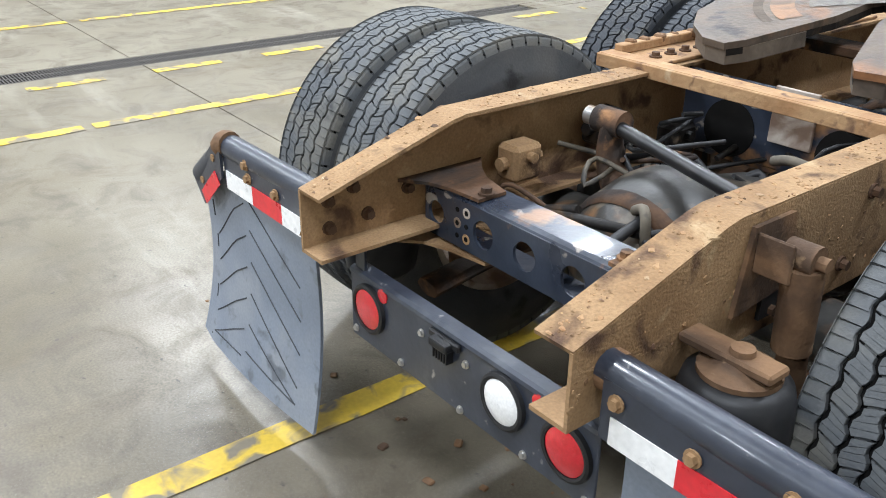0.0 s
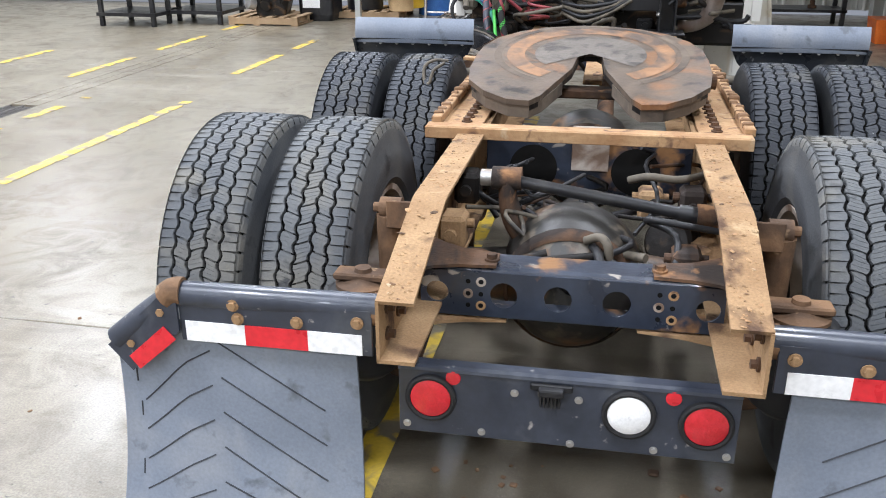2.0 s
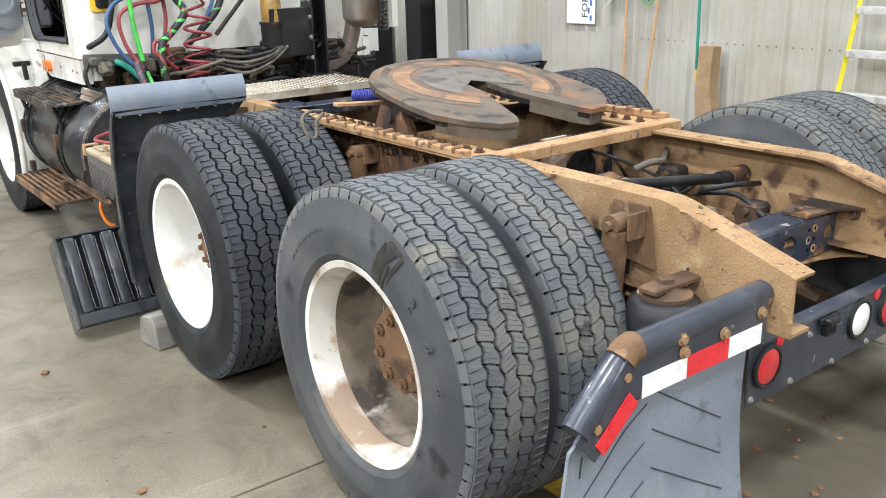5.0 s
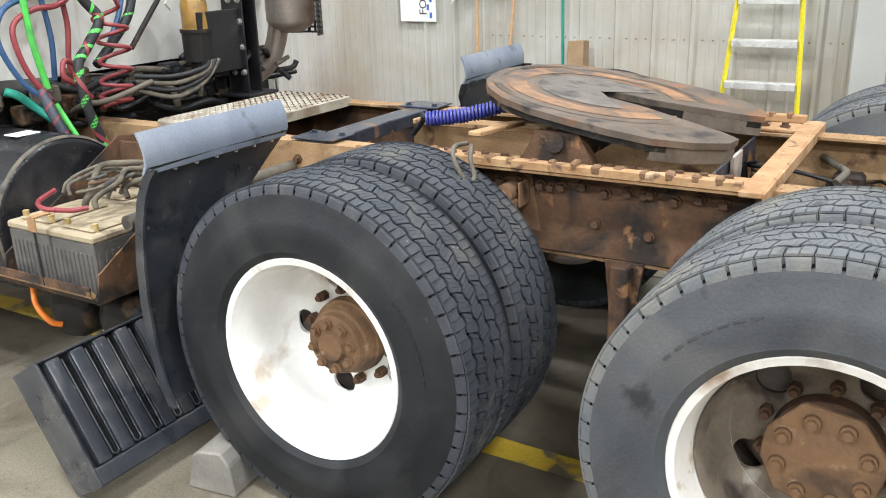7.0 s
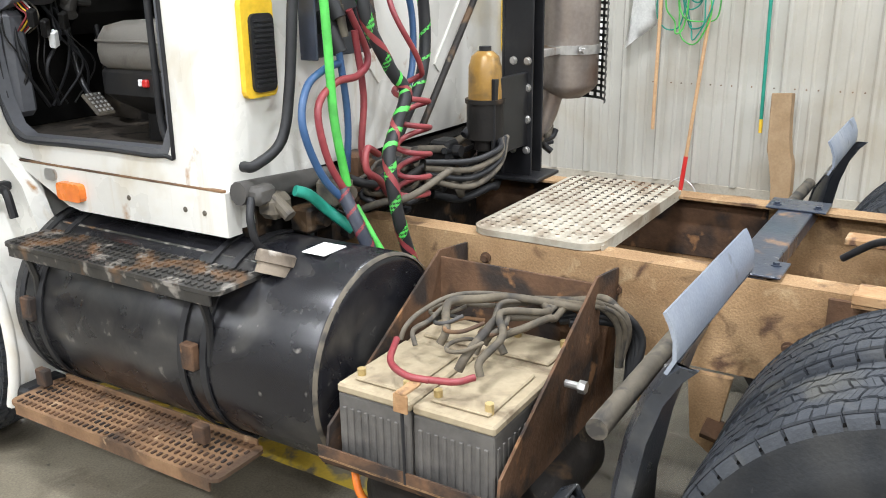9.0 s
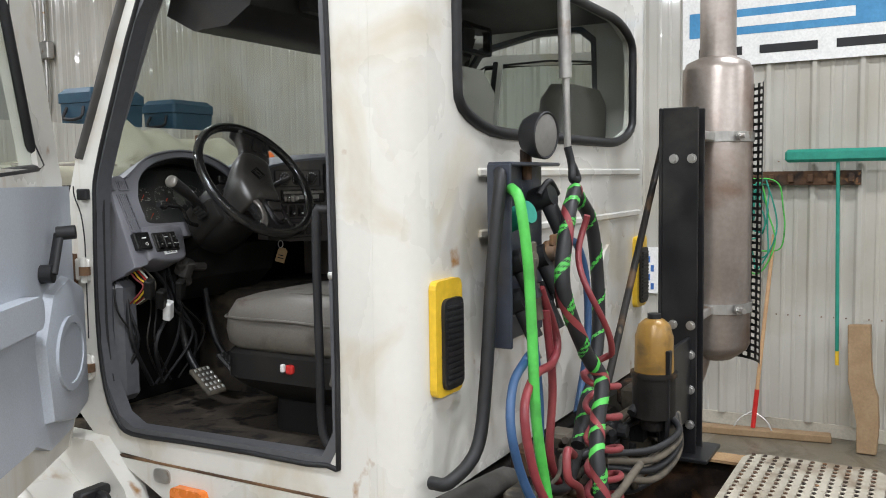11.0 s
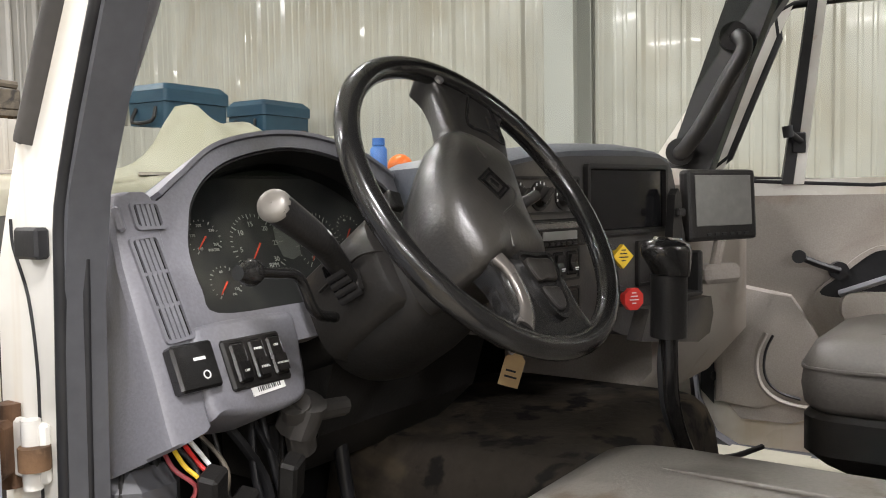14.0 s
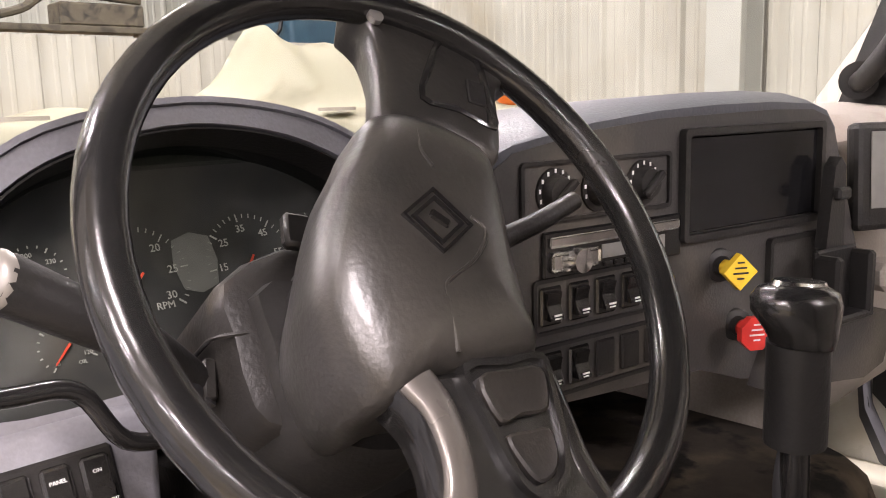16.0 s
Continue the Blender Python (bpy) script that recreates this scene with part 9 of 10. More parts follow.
# pedals and wires
for x, z in ((-0.62, 1.22), (-0.50, 1.25)):
    bm = B()
    box(bm, -0.04, 0.04, -0.055, 0.055, -0.008, 0.008, 0.006, pose(x, 4.98, z, 40, 0, 0))
    pd = part("pedal", bm, CABLE_GREY if x < -0.55 else DASH_BLACK, truck, "worn metal pedal")
    bm = B()
    for i in range(4):
        for j in range(5):
            box(bm, -0.03 + i * 0.018, -0.02 + i * 0.018, -0.045 + j * 0.02, -0.033 + j * 0.02, 0.008, 0.012, 0.002, pose(x, 4.98, z, 40, 0, 0))
    part("pedal_grip", bm, STEEL if x < -0.55 else HOSE_BLACK, pd, "knobbed pedal grip")
    bm = B()
    sweep(bm, [(x, 5.0, z + 0.0), (x + 0.01, 5.08, z + 0.1), (x + 0.01, 5.12, 1.55)], 0.011, 8, 4)
    part("pedal_arm", bm, BLACK, pd, "", 60)
rnd = random.Random(9)
for k in range(10):
    bm = B()
    x = rnd.uniform(-0.86, -0.60)
    sweep(bm, [(x, 5.10, 1.60), (x + rnd.uniform(-0.04, 0.06), 5.06, 1.48), (x + rnd.uniform(-0.04, 0.08), 5.05, 1.36), (x + rnd.uniform(-0.05, 0.1), 5.10, 1.22)], rnd.choice((0.003, 0.005, 0.007)), 6, 5)
    part("loose_wire", bm, rnd.choice((HOSE_BLACK, HOSE_BLACK, COLUMN_BLACK, DASH_BLACK)), truck, "", 60)
for k, (x, mt) in enumerate(((-0.845, RED_HOSE), (-0.835, YELLOW), (-0.822, RED_PAINT), (-0.815, PAPER), (-0.80, CABLE_GREY), (-0.84, HOSE_BLACK))):
    bm = B()
    sweep(bm, [(x, 5.06, 1.60), (x - 0.006 + 0.004 * k, 5.025, 1.57), (x + 0.012, 5.01, 1.545), (x + 0.004 * k, 5.03, 1.51), (x + 0.01, 5.08, 1.48)], 0.0028, 6, 5)
    part("loose_wire", bm, mt, truck, "thin loose wire", 60)
for x, y, z, mt in ((-0.815, 5.005, 1.535, DASH_BLACK), (-0.775, 5.0, 1.50, COLUMN_BLACK), (-0.742, 5.01, 1.46, PAPER), (-0.70, 5.0, 1.52, COLUMN_BLACK)):
    bm = B()
    box(bm, -0.016, 0.016, -0.012, 0.012, -0.03, 0.03, 0.004, pose(x, y, z, 12, -18, 20))
    part("wire_connector", bm, mt, truck, "loose wiring connector")
bm = B()
box(bm, -0.885, -0.80, 5.06, 5.20, 1.20, 1.56, 0.02)
part("kick_panel", bm, TRIM_DARK, truck, "dark blue-grey kick panel")
bm = B()
rod(bm, (-0.66, 5.03, 1.60), (-0.62, 5.06, 1.53), 0.020, n=12)
rod(bm, (-0.655, 5.03, 1.585), (-0.56, 5.04, 1.575), 0.014, n=10)
rod(bm, (-0.64, 5.03, 1.60), (-0.64, 5.05, 1.56), 0.028, n=12)
part("column_joint", bm, CABLE_DARK, truck, "grimy column joint", 30)

# ---- doors ----
def cab_door(s, hinge, turn, label):
    """Built shut along local +x from the hinge, outside at local -y for the left door."""
    M = pose(hinge[0], hinge[1], 0, 0, 0, turn)
    k = s
    W = 0.94
    bm = B()
    lower = [(0.0, 1.17), (0.06, 1.10), (W, 1.10), (W, 1.86), (0.02, 1.86)]
    win_o = [(0.02, 1.86), (W, 1.86), (W, 2.15), (W, 2.41), (0.26, 2.41), (0.18, 2.30), (0.043, 1.91)]
    f = 0.20 if s < 0 else 0.115
    win_i = [(f, 1.885), (W - 0.05, 1.885), (W - 0.05, 2.15), (W - 0.05, 2.36), (f + 0.19, 2.36), (f + 0.15, 2.27), (f + 0.022, 1.95)]
    prism(bm, lower, 0.0, 0.07 * k, "y", M)
    ring_plate(bm, win_o, win_i, 0.0, 0.05 * k, "y", M)
    d = part("cab_door", bm, WHITE, truck, label, 0)
    bm = B()
    lo_ = 0.0 if s < 0 else 0.05
    prism(bm, [(0.05 + lo_, 1.25 + lo_), (0.12 + lo_, 1.17 + lo_), (0.30, 1.16 + lo_), (0.40, 1.20 + lo_), (W - 0.10, 1.20 + lo_), (W - 0.05, 1.27 + lo_), (W - 0.05, 1.84), (0.05 + lo_, 1.84)], -0.028 * k, -0.003 * k, "y", M)
    prism(bm, rounded(0.42, W - 0.10, 1.50, 1.58, 0.03), -0.07 * k, -0.028 * k, "y", M)
    low_ = [(0.05 + lo_, 1.22 + lo_), (0.16 + lo_, 1.20 + lo_), (0.34, 1.24 + lo_), (0.38, 1.45), (0.30, 1.57), (0.16, 1.60), (0.05 + lo_, 1.56)]
    R_ = [[bm.verts.new(M @ Vector((0.2 + (x - 0.2) * q, -h * k, 1.4 + (z - 1.4) * q))) for x, z in low_] for q, h in ((1.0, 0.028), (0.96, 0.052), (0.82, 0.062))]
    for a_, b_ in zip(R_, R_[1:]):
        for i in range(len(low_)):
            bm.faces.new((a_[i], a_[(i + 1) % len(low_)], b_[(i + 1) % len(low_)], b_[i]))
    bm.faces.new(R_[-1])
    trim = part("door_trim", bm, DOOR_GREY if s < 0 else TRIM_WARM, d, "grey plastic inner door trim", 30)
    bm = B()
    if s < 0:
        ring_plate(bm, circle(0.22, 1.40, 0.115, 24, 0.10), circle(0.22, 1.40, 0.095, 24, 0.08), 0.060, 0.070, "y", M)
        part("speaker_ring", bm, DOOR_GREY, d, "", 30)
        bm = B()
        prism(bm, circle(0.22, 1.40, 0.096, 24, 0.081), 0.0615, 0.0655, "y", M)
        part("speaker_recess", bm, DOOR_GREY, d, "grey speaker cover")
    else:
        sweep(bm, [M @ Vector((x, -0.062, z)) for x, z in ((0.232, 1.468), (0.212, 1.42), (0.207, 1.37), (0.222, 1.32), (0.262, 1.285), (0.32, 1.268), (0.36, 1.265))], 0.011, 8, 4, flat=0.6)
        part("pocket_rim", bm, TRIM_WARM, d, "rounded map pocket rim", 60)
        bm = B()
        sweep(bm, [M @ Vector((x, -0.060, z)) for x, z in ((0.250, 1.462), (0.232, 1.42), (0.227, 1.37), (0.240, 1.33), (0.272, 1.303), (0.32, 1.288))], 0.007, 8, 4, flat=0.6)
        part("pocket_gap", bm, HOSE_BLACK, d, "dark map pocket gap", 60)
        bm = B()
        rec = soft([(0.356, 1.575), (0.40, 1.556), (0.50, 1.552), (0.62, 1.556), (0.64, 1.60), (0.60, 1.68), (0.53, 1.705), (0.47, 1.68), (0.41, 1.625)], 3)
        ring_plate(bm, rec, inward(rec, 0.014, 0.50, 1.62), -0.036, -0.027, "y", M)
        part("handle_surround", bm, TRIM_WARM, d, "moulded handle surround", 40)
        # black plate stands in for the shade in the trim-coloured recess
        bm = B()
        prism(bm, inward(rec, 0.013, 0.50, 1.62), -0.032, -0.026, "y", M)
        part("handle_recess_shade", bm, HOSE_BLACK, d, "black plate painting the shade in the door handle recess")
        bm = B()
        sweep(bm, [M @ Vector((0.42, -0.040, 1.575)), M @ Vector((0.48, -0.060, 1.60)), M @ Vector((0.56, -0.064, 1.63)), M @ Vector((0.62, -0.045, 1.65))], 0.020, 10, 4, flat=0.5)
        part("pull_handle", bm, DASH_GREY, d, "grey door pull handle", 60)
        bm = B()
        prism(bm, [(0.062, 1.30), (0.098, 1.26), (0.100, 1.58), (0.066, 1.60)], -0.035, 0.0, "y", M)
        for z in (1.34, 1.48):
            box(bm, 0.090, 0.135, -0.045, -0.028, z - 0.012, z + 0.012, 0.004, M)
        part("door_edge_seal", bm, HOSE_BLACK, d, "black door edge seal")
    bm = B()
    if s < 0:
        crank = ((0.315, 1.62), (0.295, 1.67), (0.275, 1.72))
    else:
        crank = ((0.415, 1.638), (0.365, 1.655), (0.315, 1.676))
    (x0_, z0_), (x1_, z1_), (x2_, z2_) = crank
    rod(bm, M @ Vector((x0_, -0.03 * k, z0_)), M @ Vector((x0_, -0.06 * k, z0_)), 0.024, n=16)
    sweep(bm, [M @ Vector((x0_, -0.058 * k, z0_)), M @ Vector((x1_, -0.062 * k, z1_)), M @ Vector((x2_, -0.066 * k, z2_))], 0.014, 10, 3, flat=0.7)
    rod(bm, M @ Vector((x2_, -0.06 * k, z2_)), M @ Vector((x2_ - 0.007, -0.105 * k, z2_ + 0.003)), 0.018, n=12)
    part("window_crank", bm, HOSE_BLACK, d, "black window crank", 40)
    bm = B()
    sweep(bm, [M @ Vector((x, 0.012 * k, z)) for x, z in win_i], 0.014, 8, 2, closed=True)
    if s > 0:
        prism(bm, [(0.275, 1.87), (0.304, 1.87), (0.364, 2.38), (0.342, 2.38)], -0.012, 0.03, "y", M)
    part("window_seal", bm, HOSE_BLACK, d, "black rubber window seal", 60)
    if s > 0:
        bm = B()
        prism(bm, [(0.305, 1.87), (0.332, 1.87), (0.387, 2.38), (0.365, 2.38)], -0.010, 0.028, "y", M)
        part("window_divider", bm, WHITE, d, "white painted window divider")
        bm = B()
        rod(bm, M @ Vector((0.325, -0.012, 1.985)), M @ Vector((0.285, -0.07, 2.01)), 0.008, n=10)
        rod(bm, M @ Vector((0.285, -0.070, 1.995)), M @ Vector((0.280, -0.072, 2.025)), 0.014, n=12)
        box(bm, 0.30, 0.335, -0.02, -0.009, 1.955, 2.01, 0.003, M)
        part("vent_latch", bm, HOSE_BLACK, d, "black vent window latch", 40)
    bm = B()
    prism(bm, win_i, 0.014 * k, 0.018 * k, "y", M)
    g = part("door_glass", bm, GLASS, d, "clear door glass")
    g.visible_shadow = False
    bm = B()
    for z in (1.32, 1.60):
        box(bm, -0.06, 0.03, -0.02, 0.02, z - 0.03, z + 0.03, 0.006, M)
        rod(bm, M @ Vector((-0.01, -0.01 * k, z - 0.045)), M @ Vector((-0.01, -0.01 * k, z + 0.045)), 0.014, n=10)
    split("door_hinge", bm, RUST_DARK if s < 0 else STEEL, d, "greasy door hinge", 30)
    return d


cab_door(-1, (-0.965, 5.165), 180 + 36, "white cab door standing open, grey inner trim")
cab_door(1, (0.962, 5.12), -70, "white passenger door standing open, warm grey trim")

# ---- workshop things ----
chock = thing("wheel_chock", "grey weathered timber wheel chock on the floor", "chock", pose(-1.18, 2.53, 0, 0, 0, 8))
bm = B()
prism(bm, [(-0.09, 0.0), (0.09, 0.0), (0.06, 0.12), (0.03, 0.14), (-0.05, 0.15), (-0.08, 0.11)], -0.10, 0.12, "x")
bmesh.ops.bevel(bm, geom=bm.edges[:], offset=0.006, segments=1, affect="EDGES")
part("block", bm, WOOD_GREY, chock)

# loft fascia with things on it
loft = thing("loft", "white corrugated steel fascia of a storage loft", "loft", pose(-4.0, 9.2, 0), kind="structure")
bm = corrugated(7.7, 0.42)
part("loft_fascia", bm, SHEET, loft, at=pose(0, 0, 1.97))
bm = B()
box(bm, 0.0, 7.7, 0.06, 2.2, 2.0, 2.06)
part("loft_deck", bm, WOOD, loft)
bm = B()
for x in (0.1, 2.6, 5.2, 7.55):
    box(bm, x - 0.04, x + 0.04, 2.06, 2.14, 0.0, 2.0)
part("loft_post", bm, SHEET_GREY, loft)


def cooler(x, y, w, h):
    c = thing("cooler_box", "dark blue-grey camping cooler box on the loft", "cooler", pose(x, y, 2.06, 0, 0, 4), "coolers on the loft")
    bm = B()
    blob(bm, [(rounded(-w / 2, w / 2, -0.18, 0.18, 0.03), 0.0), (rounded(-w / 2 - 0.02, w / 2 + 0.02, -0.2, 0.2, 0.03), h * 0.8)], Matrix.Identity(4))
    part("body", bm, COOLER_BLUE, c)
    bm = B()
    blob(bm, [(rounded(-w / 2 - 0.03, w / 2 + 0.03, -0.21, 0.21, 0.03), h * 0.805), (rounded(-w / 2 - 0.03, w / 2 + 0.03, -0.21, 0.21, 0.03), h * 0.93), (rounded(-w / 2 + 0.01, w / 2 - 0.01, -0.17, 0.17, 0.03), h)], Matrix.Identity(4))
    part("lid", bm, COOLER_BLUE, c)
    for s in (-1, 1):
        bm = B()
        sweep(bm, [(s * (w / 2 + 0.02), -0.1, h * 0.75), (s * (w / 2 + 0.06), -0.1, h * 0.6), (s * (w / 2 + 0.06), 0.1, h * 0.6), (s * (w / 2 + 0.02), 0.1, h * 0.75)], 0.014, 8, 3)
        part("handle", bm, HOSE_BLACK, c)


cooler(2.55, 9.50, 0.55, 0.66)
cooler(3.45, 9.52, 0.50, 0.62)
rack = thing("loft_clutter", "greasy steel frame pieces and blue uprights on the loft", "steel parts", pose(0.9, 9.7, 2.06))
for x in (-0.45, -0.36):
    bm = B()
    box(bm, x, x + 0.04, 0, 0.05, 0, 1.0)
    part("upright", bm, BLUE_PAINT, rack)
bm = B()
box(bm, -0.5, 0.55, -0.15, 0.0, 0.38, 0.42, 0.005)
box(bm, 0.0, 0.5, -0.15, 0.05, 0.42, 0.55, 0.01)
sweep(bm, [(-0.5, -0.1, 0.42), (-0.2, -0.1, 0.5), (0.0, -0.1, 0.6), (0.5, -0.1, 0.58)], 0.025, 8)
box(bm, -0.5, -0.44, -0.12, -0.06, 0.0, 0.4)
box(bm, 0.46, 0.52, -0.12, -0.06, 0.0, 0.4)
part("steel_frame", bm, CABLE_GREY, rack)

# conduit with box on the wall
cd = thing("conduit", "grey electrical conduit with junction box on the wall", "conduit", kind="structure")
bm = B()
sweep(bm, [(3.93, 12.2, 4.5), (3.93, 12.2, 3.6), (3.93, 12.2, 3.0), (3.93, 12.25, 2.75), (3.93, 12.5, 2.68), (3.93, 13.4, 2.66)], 0.02, 8, 4)
rod(bm, (3.93, 12.2, 3.45), (3.93, 13.5, 3.48), 0.02, n=8)
part("pipe", bm, STEEL, cd, "", 60)
bm = B()
box(bm, 3.87, 3.96, 12.08, 12.32, 3.36, 3.56, 0.01)
part("junction_box", bm, STEEL, cd)

# ladder leaning near the wall
ld = thing("step_ladder", "yellow fibreglass step ladder with aluminium steps, leaning by the wall", "ladder", pose(3.62, 2.0, 0))
def ladx(z):
    return 0.02 + 0.14 * z
for s in (-1, 1):
    bm = B()
    sweep(bm, [(ladx(0), s * 0.30, 0.0), (ladx(1.0), s * 0.235, 1.0), (ladx(1.98), s * 0.17, 1.98)], 0.030, 4, 1, flat=0.6)
    part("rail", bm, YELLOW_LADDER, ld)
for k in range(6):
    z = 0.30 + k * 0.295
    hw = 0.285 - 0.065 * z
    bm = B()
    box(bm, ladx(z) - 0.045, ladx(z) + 0.045, -hw, hw, z - 0.004, z + 0.02, 0.003)
    box(bm, ladx(z) - 0.048, ladx(z) - 0.040, -hw, hw, z - 0.03, z + 0.018, 0.002)
    part("tread", bm, ALUMINIUM, ld)

# rack with brooms and hoses
rk = thing("tool_rack", "dark tool rack board on the wall", "rack", pose(3.94, 4.07, 1.86))
bm = B()
box(bm, -0.02, 0.02, -0.58, 0.58, -0.05, 0.05, 0.004)
for i in range(9):
    box(bm, -0.05, -0.02, -0.52 + i * 0.13 - 0.02, -0.52 + i * 0.13 + 0.02, -0.03, 0.03, 0.006)
part("board", bm, RUST_DARK, rk)


def pole(name, label, p0, p1, r, mt):
    t = thing(name, label, "broom", pose(*p1))
    bm = B()
    rod(bm, (0, 0, 0), Vector(p0) - Vector(p1), r, n=10)
    part("handle", bm, mt, t, "", 40)
    return t


t1 = pole("push_broom", "push broom with a long green handle hung on the wall rack", (3.86, 3.63, 1.97), (3.86, 3.61, 0.66), 0.013, TEAL)
bm = B()
box(bm, -0.04, 0.04, -0.33, 0.36, 1.31, 1.40, 0.02)
part("brush_head", bm, TEAL, t1, "dark green broom head")
bm = B()
rod(bm, (0, 0, 0), (0.0, -0.002, -0.10), 0.013, n=10)
part("grip", bm, YELLOW, t1, "yellow handle tip")
pole("broom_handle", "brown wooden handle hung on the wall rack", (3.86, 4.41, 1.88), (3.86, 4.42, 0.52), 0.014, HANDLE_WOOD)
t3 = pole("floor_squeegee", "wide floor broom with an orange wooden handle on the floor", (3.88, 4.04, 1.46), (3.80, 4.15, 0.06), 0.014, HANDLE_WOOD)
bm = B()
rod(bm, (0.0, 0, 0.0), (0.018, -0.022, 0.28), 0.017, n=10)
part("red_sleeve", bm, RED_PAINT, t3, "red handle sleeve")
bm = B()
box(bm, -0.52, 0.52, -0.05, 0.05, -0.058, -0.005, 0.006, pose(0, 0, 0, 0, 0, -80))
part("brush_head", bm, WOOD, t3, "wooden broom head")
bm = B()
for s in (-1, 1):
    sweep(bm, [(0.01, 0.0, 0.12), (0.0, s * 0.09, 0.06), (-0.01, s * 0.13, -0.005)], 0.006, 6, 3)
part("brace", bm, STEEL, t3)
hc = thing("hose_coil", "tangled green air hose hung on the wall rack", "hose", pose(3.87, 4.24, 1.84))
rnd = random.Random(12)
for k in range(9):
    bm = B()
    w, dpt = rnd.uniform(0.05, 0.16), rnd.uniform(0.30, 0.72)
    c = rnd.uniform(-0.14, 0.12)
    pts = [(rnd.uniform(-0.03, 0.02), c + w * math.sin(a) + rnd.uniform(-0.03, 0.03), -dpt * (0.5 - 0.5 * math.cos(a)) + rnd.uniform(-0.03, 0.03)) for a in [2 * math.pi * i / 10 for i in range(10)]]
    sweep(bm, pts, 0.006, 6, 5, closed=True)
    part("hose_loop", bm, TEAL if k % 3 else GREEN, hc, "", 60)
rag = thing("hanging_rag", "white rag hung on the wall rack", "rag", pose(3.88, 4.56, 1.88))
bm = B()
gr = [[bm.verts.new((-0.02 + 0.02 * math.sin(3 * v + 5 * u), -0.10 * (0.3 + 0.9 * v) * (u - 0.5) * 2, -0.75 * v * (1 - 0.25 * u))) for u in [i / 6 for i in range(7)]] for v in [j / 8 for j in range(9)]]
for j in range(8):
    for i in range(6):
        bm.faces.new((gr[j][i], gr[j][i + 1], gr[j + 1][i + 1], gr[j + 1][i]))
bmesh.ops.solidify(bm, geom=bm.faces[:], thickness=0.008)
part("cloth", bm, PAPER, rag, "", 60)
post = thing("timber_post", "notched brown timber block leaning against the wall", "timber", pose(3.74, 3.40, 0, 0, 7, 0))
bm = B()
prism(bm, [(-0.06, 0.0), (0.06, 0.0), (0.065, 0.20), (0.085, 0.30), (0.10, 0.40), (0.125, 0.46), (0.14, 0.86), (0.0, 0.87), (-0.01, 0.56), (-0.035, 0.45), (-0.06, 0.38), (-0.07, 0.18)], -0.06, 0.06, "x")
bmesh.ops.bevel(bm, geom=bm.edges[:], offset=0.006, segments=1, affect="EDGES")
part("timber", bm, WOOD, post)

# notice and banner
sg = thing("wall_notice", "white paper notice with sideways lettering on the wall", "notice", pose(3.955, 5.08, 1.16))
bm = B()
box(bm, -0.004, 0.0, -0.19, 0.19, -0.18, 0.18)
part("sheet", bm, PAPER, sg)
text_part("FOR", 0.11, plane_at((-0.006, -0.06, -0.02), (0, 0, 1), (0, 1, 0)), HOSE_BLACK, sg)
bm = B()
for i in range(4):
    box(bm, -0.006, -0.0045, -0.15 + (i % 2) * 0.03, -0.125 + (i % 2) * 0.03, -0.15 + i * 0.07, -0.10 + i * 0.07)
part("blue_mark", bm, BLUE_PAINT, sg)
bn = thing("wall_banner", "white and blue advertising banner high on the wall", "banner", pose(3.955, 3.45, 2.68))
bm = B()
box(bm, -0.004, 0.0, -1.6, 1.27, 0.0, 1.05)
part("sheet", bm, PAPER, bn)
bm = B()
box(bm, -0.0065, -0.0045, -1.6, 1.22, 0.22, 0.40)
part("blue_band", bm, BAND_BLUE, bn, "blue band")
bm = B()
rnd = random.Random(3)
y = 1.15
while y > -1.4:
    w = rnd.uniform(0.25, 0.5)
    box(bm, -0.0065, -0.0045, y - w, y, 0.075, 0.135)
    y -= w + 0.12
y = 1.12
for w in (0.10, 0.55, 0.14, 0.62, 0.3):
    for q in range(int(w / 0.085)):
        yy = y - q * 0.085
        prism(bm, [(yy, 0.56), (yy - 0.035, 0.56), (yy - 0.075, 0.70), (yy - 0.04, 0.70)], -0.0065, -0.0045, "x")
    prism(bm, [(y + 0.01, 0.535), (y - w, 0.55), (y - w - 0.01, 0.575), (y, 0.56)], -0.0066, -0.0046, "x")
    y -= w + 0.08
for i in range(6):
    box(bm, -0.0065, -0.0045, 0.9 - i * 0.3, 1.1 - i * 0.3, 0.84, 0.88)
split("bar_lettering", bm, HOSE_BLACK, bn, "black lettering bars")
bm = B()
box(bm, -0.0085, -0.007, 0.1, 1.1, 0.275, 0.345)
box(bm, -0.0085, -0.007, -1.2, -0.2, 0.275, 0.345)
split("bar_lettering", bm, PAPER, bn, "white lettering bars")

